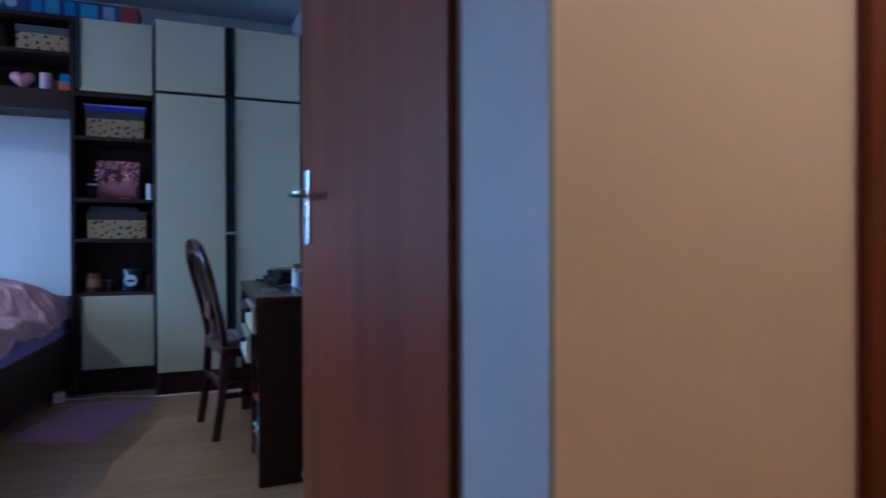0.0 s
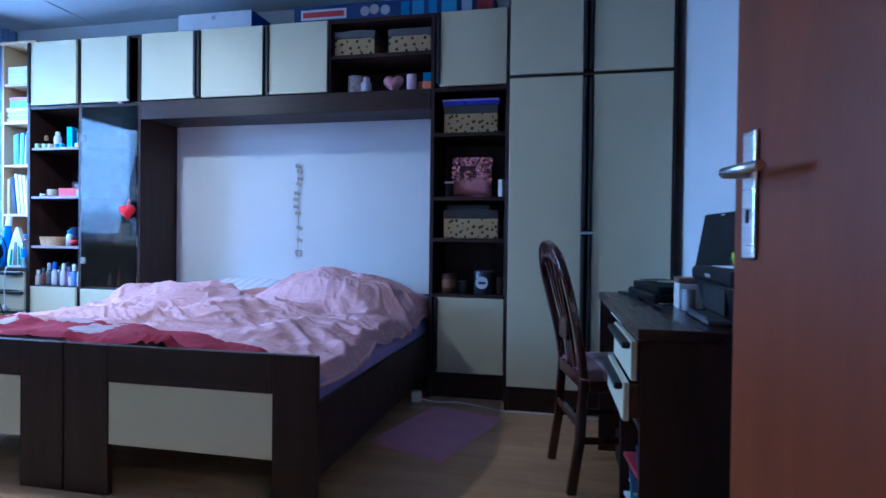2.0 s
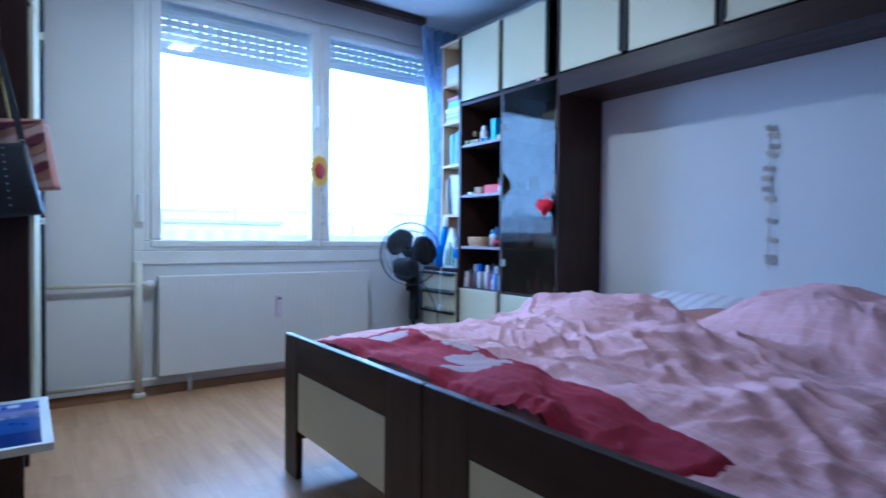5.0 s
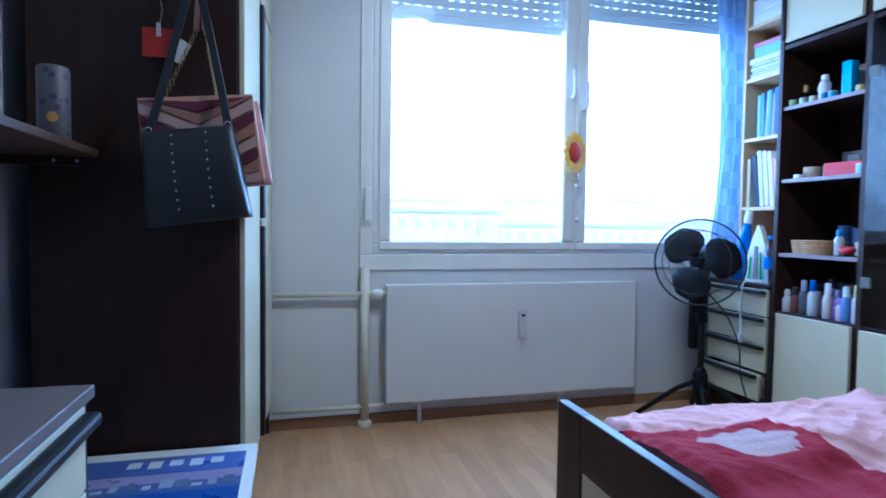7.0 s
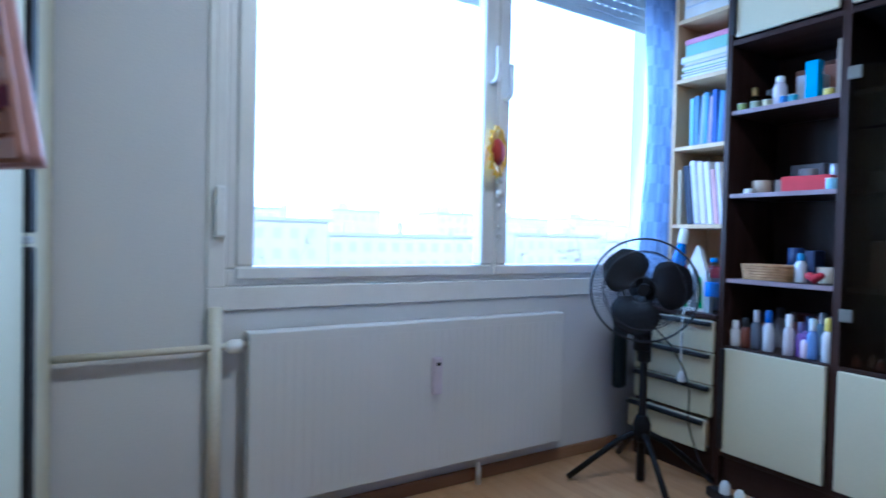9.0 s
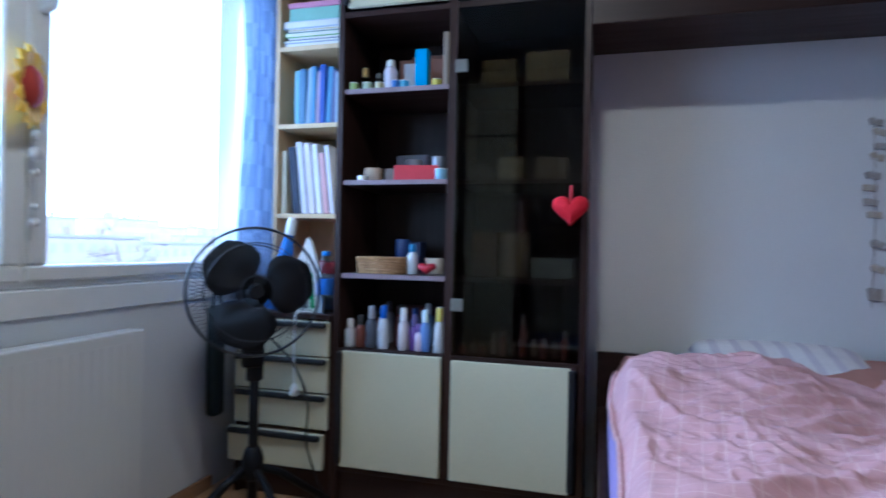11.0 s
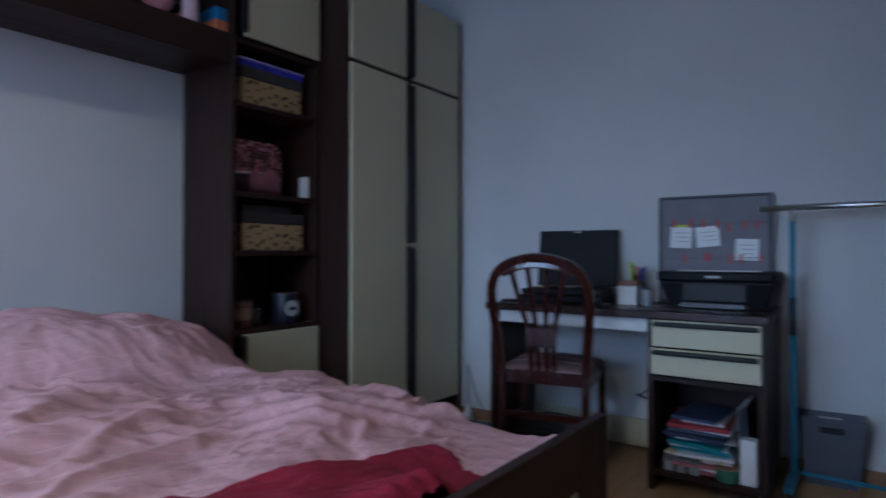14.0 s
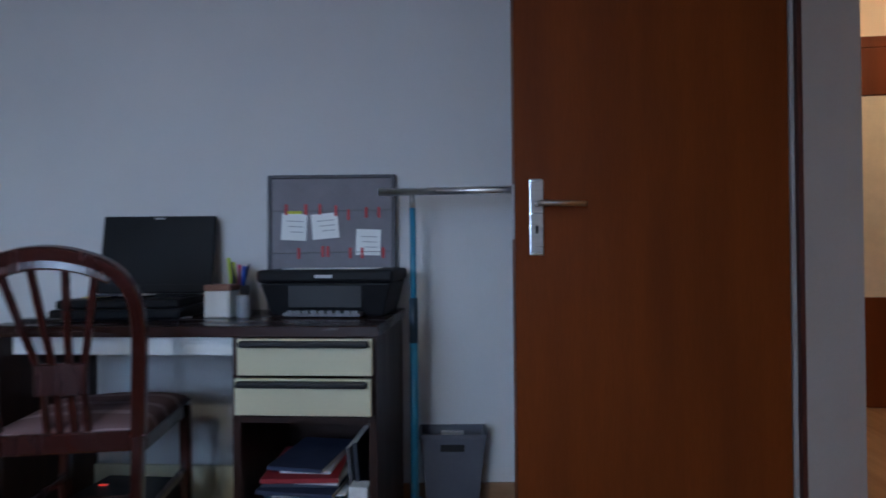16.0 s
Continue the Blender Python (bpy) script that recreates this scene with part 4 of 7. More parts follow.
# ceiling lamp
cl = thing("ceiling_lamp", "round white glass ceiling lamp, switched on", "lamp", -2.42, 2.74, CEIL)
part("base", bm_lathe([(0.10, -0.02), (0.13, -0.018), (0.13, -0.002), (0.12, 0.0)], 28), WHITEP, cl)
part("shade", bm_lathe([(0.02, -0.085), (0.09, -0.075), (0.14, -0.05), (0.155, -0.025), (0.15, -0.021)], 28), glowing("lit_opal_glass", (1.0, 0.95, 0.86), 5.0), cl, "glowing opal glass shade")

# ---- drawer chest and pine shelf in the corner ----
dc = thing("drawer_chest", "low cream drawer chest with black bar handles", "chest of drawers", -3.575, 4.095, 0)
W, D = 0.405, 0.36
part("side_panel", bm_box(0, THK, 0.012, D, 0, 0.68), DARK, dc)
part("side_panel", bm_box(W - THK, W, 0.012, D, 0, 0.68), DARK, dc)
part("top_panel", bm_box(0, W, 0.0, D, 0.681, 0.70, 0.002), DARK_H, dc)
part("plinth", bm_box(THK, W - THK, 0.03, 0.045, 0, 0.13), DARK_H, dc)
for i in range(4):
    z0 = 0.14 + i * 0.135
    out = 0.035 if i == 0 else 0.0
    d = part("drawer", bm_box(0.006, W - 0.006, -0.006 - out, 0.010 - out, z0, z0 + 0.128, 0.002), CREAM, dc)
    part("handle", bm_box(0.012, W - 0.012, -0.03 - out, -0.005 - out, z0 + 0.107, z0 + 0.126, 0.006, 2), BLACKP, d)
    part("tray", bm_box(0.03, W - 0.03, 0.011 - out, D - 0.06, z0 + 0.005, z0 + 0.1), PALEWOOD, d)

bs = thing("pine_bookcase", "narrow pale pine bookcase filled with books and papers", "bookcase", -3.475, 4.18, 0.701)
BW, BD = 0.305, 0.275
part("side_panel", bm_box(0, 0.018, 0, BD, 0, 1.58, 0.0015), PALEWOOD, bs)
part("side_panel", bm_box(BW - 0.018, BW, 0, BD, 0, 1.58, 0.0015), PALEWOOD, bs)
part("top_panel", bm_box(-0.01, BW, -0.01, BD, 1.5805, 1.598, 0.0015), PALEWOOD, bs)
part("back_panel", bm_box(0.018, BW - 0.018, BD - 0.008, BD, 0, 1.58), PALEWOOD, bs)
SHELF_Z = (1.078, 1.43, 1.735, 2.005)
for z in SHELF_Z:
    part("shelf", bm_box(0.018, BW - 0.018, 0.002, BD - 0.009, z - 0.701 - 0.018, z - 0.701, 0.0015), PALEWOOD, bs)

BLUES = [(0.10, 0.20, 0.36), (0.10, 0.24, 0.44), (0.30, 0.38, 0.50), (0.08, 0.09, 0.22), (0.02, 0.06, 0.34)]
random.seed(11)
book(-3.452, 4.20, 1.0785, 0.022, 0.2, 0.25, plain((0.62, 0.58, 0.42), 0.6), 0, label="upright folder or book with pale or navy cover", group="folders in the pine bookcase")
x = -3.395
for w, c, h in ((0.030, (0.015, 0.02, 0.05), 0.265), (0.026, (0.62, 0.60, 0.66), 0.285), (0.028, (0.66, 0.60, 0.64), 0.28), (0.024, (0.72, 0.70, 0.70), 0.275), (0.02, (0.60, 0.35, 0.36), 0.24), (0.018, (0.66, 0.64, 0.70), 0.27)):
    book(x, 4.20, 1.0785, w, 0.2, h, plain(c, 0.6), -6.5, label="leaning folder or book with pale or navy cover", group="folders in the pine bookcase")
    x += w + 0.006
x = -3.40
for w, c, h in ((0.02, (0.25, 0.45, 0.55), 0.215), (0.022, BLUES[0], 0.222), (0.018, BLUES[2], 0.225), (0.02, BLUES[1], 0.23), (0.014, (0.40, 0.30, 0.40), 0.21), (0.024, BLUES[4], 0.235), (0.02, BLUES[1], 0.225), (0.016, BLUES[3], 0.21), (0.02, BLUES[2], 0.2)):
    book(x, 4.205, 1.4305, w, 0.19, h, plain(c, 0.5), 1.0 + 1.6 * math.sin(h * 900), label="thin upright blue-toned book", group="blue books in the pine bookcase")
    x += w + 0.0025
z = 1.7355
for c, t, sh in (((0.20, 0.26, 0.46), 0.014, 0.0), ((0.30, 0.34, 0.5), 0.010, -0.006), ((0.04, 0.08, 0.22), 0.010, 0.012), ((0.20, 0.42, 0.10), 0.018, 0.0), ((0.10, 0.14, 0.30), 0.007, 0.006), ((0.60, 0.46, 0.10), 0.006, 0.01), ((0.46, 0.50, 0.62), 0.030, -0.008)):
    book(-3.32 + sh, 4.29, z, t, 0.24, 0.2, plain(c, 0.5), flat=True, label="lying magazine or file", group="lying files in the pine bookcase")
    z += t + 0.001
carton("box", "pale green and pink storage box on lying files", -3.43, -3.21, 4.20, 4.40, z, 0.075, plain((0.30, 0.50, 0.40), 0.6), plain((0.58, 0.25, 0.38), 0.6), "pink lid")
z = 2.0055
for c, t in (((0.70, 0.70, 0.70), 0.05), ((0.60, 0.62, 0.66), 0.03), ((0.72, 0.72, 0.70), 0.04)):
    book(-3.325, 4.29, z, t, 0.22, 0.2, plain(c, 0.7), flat=True, label="lying stack of white papers", group="papers on the pine bookcase")
    z += t + 0.001

# things on the drawer chest
bt = thing("spray_bottle", "tall blue plastic bottle with white top", "bottle", -3.435, 4.150, 0.7005)
bt.rotation_euler = Euler((0, radians(11), 0))
bt.location.z += 0.008
part("body", bm_lathe([(0.042, 0), (0.045, 0.006), (0.043, 0.12), (0.024, 0.25), (0.016, 0.29)], 18), plain((0.04, 0.16, 0.55), 0.25), bt)
part("cap", bm_lathe([(0.018, 0.291), (0.02, 0.295), (0.019, 0.35), (0.012, 0.358)], 14), WHITEP, bt)
iron = thing("steam_iron", "white and green steam iron standing upright", "iron", -3.295, 4.135, 0.7005, 12)
bm = bmesh.new()
prof = [(-0.060, 0.0), (-0.066, 0.05), (-0.056, 0.12), (-0.030, 0.215), (0.0, 0.285), (0.012, 0.270), (0.042, 0.17), (0.062, 0.07), (0.060, 0.0)]
f = bm.faces.new([bm.verts.new((a, 0.0, b)) for a, b in prof])
ex = bmesh.ops.extrude_face_region(bm, geom=[f])
vs = [e for e in ex["geom"] if isinstance(e, bmesh.types.BMVert)]
bmesh.ops.translate(bm, verts=vs, vec=(0, 0.035, 0))
part("soleplate", bm, WHITEP, iron)
for x, w, mt in ((-0.048, 0.016, plain((0.03, 0.30, 0.08), 0.4)), (-0.022, 0.030, plain((0.16, 0.17, 0.20), 0.4)), (0.018, 0.014, plain((0.03, 0.30, 0.08), 0.4))):
    bm = bm_box(x, x + w, -0.004, -0.0005, 0.015, 0.19 - abs(x + w / 2) * 1.6, 0.001)
    for v in bm.verts:
        v.co.x += (0.002 - v.co.x) * max(0.0, v.co.z - 0.05) * 3.0
    part("side_band", bm, mt, iron)
part("handle", bm_tube([(0, 0.036, 0.04), (0, 0.1, 0.05), (0, 0.1, 0.16), (0, 0.036, 0.18)], 0.014, 8), WHITEP, iron)
wb = thing("water_bottle", "clear plastic water bottle with blue label", "bottle", -3.222, 4.15, 0.7005)
part("body", bm_lathe([(0.03, 0), (0.034, 0.005), (0.034, 0.16), (0.014, 0.2), (0.013, 0.215)], 16), clear_glass("clear_plastic", (0.75, 0.8, 0.86), 1.4, 0.08), wb)
part("printed_label", bm_lathe([(0.0344, 0.07), (0.0346, 0.071), (0.0346, 0.13), (0.0344, 0.131)], 16), plain((0.05, 0.15, 0.55), 0.4), wb)
part("cap", bm_lathe([(0.015, 0.2155), (0.016, 0.217), (0.016, 0.232), (0.014, 0.234)], 12), plain((0.05, 0.2, 0.6), 0.4), wb)
carton("storage_box", "clear-white plastic storage box with red lid", -3.44, -3.19, 4.26, 4.42, 0.7005, 0.19, plain((0.55, 0.60, 0.66), 0.3), plain((0.42, 0.03, 0.04), 0.4), "red lid")
cable("white power cable with plug hanging from the chest", spline([(-3.30, 4.12, 0.703), (-3.295, 4.06, 0.70), (-3.292, 4.045, 0.60), (-3.29, 4.045, 0.49), (-3.288, 4.047, 0.45)], 6), 0.004, WHITEP)
pl = thing("plug", "white plug hanging on its cable", "plug", -3.288, 4.047, 0.405)
part("body", bm_lathe([(0.012, 0), (0.018, 0.004), (0.018, 0.022), (0.008, 0.045)], 12), WHITEP, pl)
gb = thing("fabric_bag", "dark green bag hanging behind the fan", "bag", -3.625, 4.05, 0.30)
part("body", smooth(bm_box(-0.025, 0.025, -0.032, 0.032, 0, 0.42, 0.018, 3)), plain((0.010, 0.020, 0.024), 0.9), gb)
part("strap", bm_tube([(0, -0.03, 0.41), (0, 0, 0.5), (0, 0.03, 0.41)], 0.006, 6), plain((0.010, 0.020, 0.024), 0.9), gb)

# ---- pedestal fan ----
FANP = material("matt_black_plastic", (0.006, 0.006, 0.0075), (0.008, 0.008, 0.010), 0.5, bump=0.02, spec=0.18)
fan = thing("pedestal_fan", "black pedestal fan with three blades and wire guard", "fan", -3.325, 3.85, 0)
part("pole", bm_tube([(0, 0, 0.012), (0, 0, 0.72)], [0.017, 0.0145], 14), FANP, fan)
part("collar", bm_lathe([(0.02, 0.17), (0.034, 0.18), (0.036, 0.24), (0.026, 0.27), (0.02, 0.28)], 16), FANP, fan)
part("height_knob", bm_lathe([(0.021, 0.50), (0.028, 0.505), (0.028, 0.55), (0.021, 0.556)], 14), FANP, fan)
for a in (238, 148, 330, 58):
    dx, dy = math.cos(radians(a)), math.sin(radians(a))
    part("leg", bm_tube([(dx * 0.01, dy * 0.01, 0.215), (dx * 0.10, dy * 0.10, 0.17), (dx * 0.30, dy * 0.30, 0.014)], 0.0125, 8), FANP, fan)
head = Matrix.Translation((0.012, -0.03, 0.80)) @ look((0, 0, 0), (0.62, -0.78, 0.06))
# in the head's own frame -z points to the front
part("motor", bm_lathe([(0.02, 0.0), (0.05, 0.01), (0.058, 0.05), (0.05, 0.10), (0.02, 0.115)], 20), FANP, fan, at=head)
part("control_box", bm_box(-0.036, 0.036, -0.25, -0.04, 0.0, 0.055, 0.012, 2), FANP, fan, at=head)
for i in range(3):
    bm = bmesh.new()
    g = []
    for j in range(9):
        r = 0.022 + 0.165 * j / 8
        half = radians(12 + 42 * math.sin(math.pi * min(1, (j + 0.6) / 8.5)) ** 0.8) if j < 8 else radians(16)
        row = []
        for q in range(7):
            s = -1 + 2 * q / 6
            a = radians(47 + 120 * i) + s * half
            row.append(bm.verts.new((r * math.cos(a), r * math.sin(a), -0.035 + 0.018 * s)))
        g.append(row)
    for a, b in zip(g, g[1:]):
        for q in range(6):
            bm.faces.new((a[q], a[q + 1], b[q + 1], b[q])).smooth = True
    ex = bmesh.ops.extrude_face_region(bm, geom=list(bm.faces))
    bmesh.ops.translate(bm, verts=[e for e in ex["geom"] if isinstance(e, bmesh.types.BMVert)], vec=(0, 0, 0.003))
    part("blade", bm, FANP, fan, at=head)
part("hub_cap", bm_lathe([(0.014, -0.06), (0.024, -0.055), (0.026, -0.02), (0.022, -0.012)], 18), FANP, fan, at=head)
WIRE = plain((0.012, 0.012, 0.015), 0.4)
for side, nm in ((-1, "front_guard"), (1, "rear_guard")):
    bm = bmesh.new()
    for r, z in ((0.207, 0.0), (0.155, 0.055), (0.05, 0.075)):
        pts = [(r * math.cos(math.tau * i / 40), r * math.sin(math.tau * i / 40), side * z - 0.03 + 0.004 * side) for i in range(40)]
        bm_tube(pts, 0.0042 if z == 0 else 0.002, 6, bm, closed=True)
    for i in range(96):
        a, b = math.tau * i / 96, math.tau * (i + 4 * side) / 96
        pts = []
        for r, z, t in ((0.207, 0.0, 0.0), (0.187, 0.038, 0.12), (0.155, 0.055, 0.3), (0.10, 0.07, 0.7), (0.05, 0.075, 1.0)):
            c = a + (b - a) * t
            pts.append((r * math.cos(c), r * math.sin(c), side * z - 0.03 + 0.004 * side))
        bm_tube(pts, 0.00065, 4, bm)
    tagged(part(nm, bm, WIRE, fan, at=head), kind="stuff")
part("badge", bm_lathe([(0.020, -0.110), (0.023, -0.109), (0.023, -0.104), (0.020, -0.102)], 20), FANP, fan, at=head)
cable("black fan cable trailing to the floor", spline([(-3.27, 3.83, 0.66), (-3.20, 3.88, 0.56), (-3.17, 3.93, 0.42), (-3.19, 3.97, 0.25), (-3.12, 4.0, 0.06), (-3.02, 4.02, 0.02)], 8), 0.0035, BLACKP)

# ---- power strip by the wall units ----
ps = thing("power_strip", "black power strip with white plugs on the floor", "power strip", -2.98, 3.96, 0, -20)
part("body", bm_box(-0.14, 0.14, -0.025, 0.025, 0, 0.038, 0.008, 2), BLACKP, ps)
for x in (-0.06, 0.02, 0.09):
    part("plug", bm_lathe([(0.019, 0.0385), (0.02, 0.041), (0.018, 0.07), (0.01, 0.085)], 12, at=(x, 0, 0)), WHITEP, ps, "white plug")
cable("white extension cable on the floor", spline([(-2.97, 3.95, 0.07), (-2.95, 3.86, 0.006), (-3.0, 3.72, 0.006), (-3.12, 3.66, 0.006), (-3.2, 3.74, 0.006)], 8), 0.004, WHITEP)
cable("white extension cable along the wardrobe's foot", spline([(-0.31, 3.98, 0.02), (-0.22, 3.99, 0.006), (-0.10, 4.01, 0.006), (0.06, 3.95, 0.006), (0.20, 3.90, 0.006), (0.42, 3.90, 0.006), (0.62, 3.875, 0.006), (0.88, 3.885, 0.006), (1.0, 3.87, 0.02)], 8), 0.0045, WHITEP)
ad = thing("plug_adapter", "white plug adapter on the floor beside the bed", "plug", -0.335, 3.985, 0, 15)
part("body", bm_box(-0.03, 0.03, -0.03, 0.03, 0, 0.06, 0.01, 2), WHITEP, ad)
so = thing("plug_adapter", "white plugs in a socket strip beside the wardrobe", "plug", 1.02, 3.845, 0, 20)
part("body", bm_box(-0.05, 0.05, -0.025, 0.025, 0, 0.045, 0.008, 2), WHITEP, so)
part("plug", bm_lathe([(0.018, 0.0455), (0.019, 0.048), (0.016, 0.08), (0.009, 0.095)], 12), WHITEP, so)
cable("grey cable rising along the wall", spline([(1.02, 3.845, 0.09), (1.045, 3.86, 0.2), (1.05, 3.87, 0.30), (1.06, 3.80, 0.1), (1.06, 3.72, 0.01)], 8), 0.003, plain((0.2, 0.2, 0.22), 0.5))

# ---- striped pillow and bedding ----
pw = thing("pillow", "white pillow with mauve stripes at the bed's head", "pillow", -1.62, 4.36, 0.566)
part("cushion", bm_pillow(0.56, 0.36, 0.13, 2.0), STRIPES, pw, at=pose(0, -0.035, 0.0, 13, 0, 0))
pw2 = thing("pillow", "brown-pink pillow under the duvet's edge", "pillow", -1.42, 4.27, 0.545)
part("cushion", bm_pillow(0.5, 0.3, 0.12, 5.0), plain((0.40, 0.20, 0.16), 0.9), pw2, at=pose(0, 0, 0, 8, 0, 4))
pw3 = thing("pillow", "blue-grey pillow at the bed's outer edge", "pillow", -0.55, 4.24, 0.535)
part("cushion", bm_pillow(0.42, 0.34, 0.12, 8.0), plain((0.34, 0.34, 0.46), 0.9), pw3, at=pose(0, 0, 0, 10, 8, 0))
tg = thing("paper_tag", "small white paper slip lying on the duvet", "paper", -1.57, 3.03, duvet_z(-1.57, 3.03) + 0.004, 20)
part("sheet", bm_box(-0.016, 0.016, -0.008, 0.008, 0, 0.0015), WHITEP, tg)

# string of paper clips and photos on the niche wall
gar = thing("photo_garland", "vertical garland of small grey-brown paper bows on the wall", "garland", -1.315, NORTH, 0)
part("string", bm_tube([(0, -0.006, 0.78), (0.005, -0.006, 1.1), (-0.005, -0.006, 1.44)], 0.0012, 5), plain((0.2, 0.16, 0.13), 0.9), gar)
BOW = [plain((0.36, 0.33, 0.31), 0.9), plain((0.46, 0.40, 0.33), 0.9)]
random.seed(3)
for i, z in enumerate((1.42, 1.385, 1.335, 1.30, 1.235, 1.195, 1.145, 1.10, 1.00, 0.915, 0.825)):
    dx = 0.016 * math.sin(i * 0.9)
    for s in (-1, 1):
        a = random.uniform(-0.25, 0.25)
        h = 0.012 if i < 10 else 0.022
        bm = bm_box(0, 0.022, -0.012, -0.006, -h, h, 0.003)
        bmesh.ops.rotate(bm, verts=bm.verts, cent=(0, 0, 0), matrix=Matrix.Rotation(a + 0.25 * s, 3, "Y"))
        part("bow", bm, BOW[i % 2], gar, at=pose(dx + (0.001 if s > 0 else -0.021), 0, z))

# ---- things in the tall shelf unit ----
carton("gift_box", "dotted cream card box with dark lid", -0.225, 0.09, 4.14, 4.40, 1.5535, 0.165, DOTS, plain((0.05, 0.045, 0.045), 0.8), "dark grey lid", group="dotted boxes")
carton("flat_box", "flat glossy blue box on a dotted box", -0.235, 0.10, 4.14, 4.40, 1.719, 0.035, plain((0.03, 0.03, 0.42), 0.3), plain((0.35, 0.3, 0.75), 0.3), "pale blue printed lid")
carton("gift_box", "dotted cream card box with dark lid", -0.22, 0.10, 4.14, 4.40, 0.9385, 0.165, DOTS, plain((0.04, 0.035, 0.035), 0.8), "dark lid", group="dotted boxes")
SEQ = material("pink_sequins", (0.66, 0.32, 0.36), (0.45, 0.16, 0.22), 0.18, 0.45, scale=9, bump=0.9, fine=150, grain=0.3)
sq = thing("sequin_cushion", "small upright pink sequin cushion", "cushion", -0.075, 4.27, 1.307)
part("cushion", bm_pillow(0.25, 0.25, 0.12, 4.0), SEQ, sq, at=pose(0, 0, 0.0, 78, 0, 0))
SEQD = plain((0.10, 0.05, 0.06), 0.3, 0.5)
random.seed(31)
for nm, mat, keep, lab in (("sequin_field", material("pink_sequin_foil", (0.72, 0.36, 0.40), (0.60, 0.26, 0.31), 0.14, 0.8, bump=0.0), False, ""), ("turned_sequins", SEQD, True, "dark band of turned sequins")):
    bm = bmesh.new()
    for i in range(17):
        for j in range(17):
            x, z = -0.112 + i * 0.014 + 0.007 * (j % 2), -0.112 + j * 0.014
            dark = (-0.065 < x < -0.040 and -0.07 < z < 0.06) or (-0.04 < x < 0.03 and 0.03 < z < 0.06) or (0.01 < x < 0.035 and -0.07 < z < 0.03) or (0.03 < x < 0.085 and -0.075 < z < -0.05)
            if dark != keep:
                continue
            e = max(0.0, (1 - (x / 0.125) ** 4) * (1 - (z / 0.125) ** 4)) ** 0.45
            m = Matrix.Translation((x, -0.062 * e - 0.004, z)) @ Matrix.Rotation(radians(90), 4, "X") @ Euler((random.gauss(0, 0.28), random.gauss(0, 0.28), 0)).to_matrix().to_4x4()
            bmesh.ops.create_circle(bm, cap_ends=True, segments=8, radius=0.0076, matrix=m)
    tagged(part(nm, bm, mat, sq, lab), kind="stuff")
jar("clear glass jar on the shelf", -0.20, 4.17, 1.1805, 0.09, 0.03, clear_glass("jar_glass", (0.6, 0.6, 0.62), 1.45, 0.05), WHITEP)
carton("card", "small white card box leaning on the shelf", 0.105, 0.13, 4.13, 4.18, 1.1805, 0.10, WHITEP, rz=-12)
carton("device_box", "dark flat device box on a dotted box", -0.20, 0.05, 4.16, 4.38, 1.104, 0.03, plain((0.03, 0.025, 0.028), 0.5))
jar("brown ceramic mug with dripped glaze", -0.195, 4.18, 0.6125, 0.115, 0.048, plain((0.10, 0.04, 0.025), 0.4), plain((0.05, 0.02, 0.015), 0.4), plain((0.26, 0.14, 0.08), 0.5), name="mug", category="mug")
can = jar("dark blue tin with round white print", 0.02, 4.17, 0.6125, 0.135, 0.058, plain((0.012, 0.014, 0.03), 0.4), plain((0.05, 0.05, 0.06), 0.3), name="tin", category="tin")
bm = bm_lathe([(0.034, 0.0), (0.036, 0.001), (0.036, 0.003), (0.034, 0.004)], 24)
part("round_print", bm, plain((0.55, 0.58, 0.62), 0.5), can, "round white print", at=pose(-0.004, -0.0585, 0.068, 90, 0, 0))
part("dark_bars", bm_box(-0.024, 0.018, -0.0655, -0.063, 0.06, 0.075), plain((0.03, 0.03, 0.04), 0.5), can)
jar("small dark glass jar with silver lid", -0.115, 4.20, 0.6125, 0.07, 0.028, plain((0.05, 0.04, 0.04), 0.25), plain((0.3, 0.3, 0.3), 0.3))
jar("small brown jar beside the tin", 0.105, 4.2, 0.6125, 0.095, 0.025, plain((0.10, 0.06, 0.045), 0.3))

# ---- things in the open part over the bed ----
carton("gift_box", "dotted cream card box with grey lid", -0.915, -0.66, 4.13, 4.36, 2.0425, 0.15, DOTS, plain((0.09, 0.09, 0.10), 0.7), "grey lid", group="dotted boxes")
carton("gift_box", "dotted cream card box with grey lid", -0.57, -0.31, 4.13, 4.36, 2.0425, 0.145, DOTS, plain((0.09, 0.09, 0.10), 0.7), "grey lid", group="dotted boxes")
rb = thing("cloth_strip", "crumpled pink and white cloth on a dotted box", "cloth", -0.79, 4.2, 2.193)
part("cloth", smooth(bm_pillow(0.2, 0.1, 0.035, 7)), plain((0.55, 0.42, 0.46), 0.9), rb)
jar("shiny mosaic candle glass", -0.80, 4.20, 1.8155, 0.115, 0.052, material("mosaic", (0.55, 0.50, 0.52), (0.30, 0.26, 0.28), 0.2, 0.6, scale=40, bump=0.5, fine=120), name="candle_glass", category="candle holder")
bottle("white glass vase with pale pink rim", -0.72, 4.16, 1.8155, 0.10, 0.033, plain((0.60, 0.52, 0.58), 0.35), plain((0.60, 0.5, 0.56), 0.35), shape="vase", category="vase")
hb = thing("heart_ornament", "pink ceramic heart standing on the shelf", "ornament", -0.555, 4.19, 1.8155)


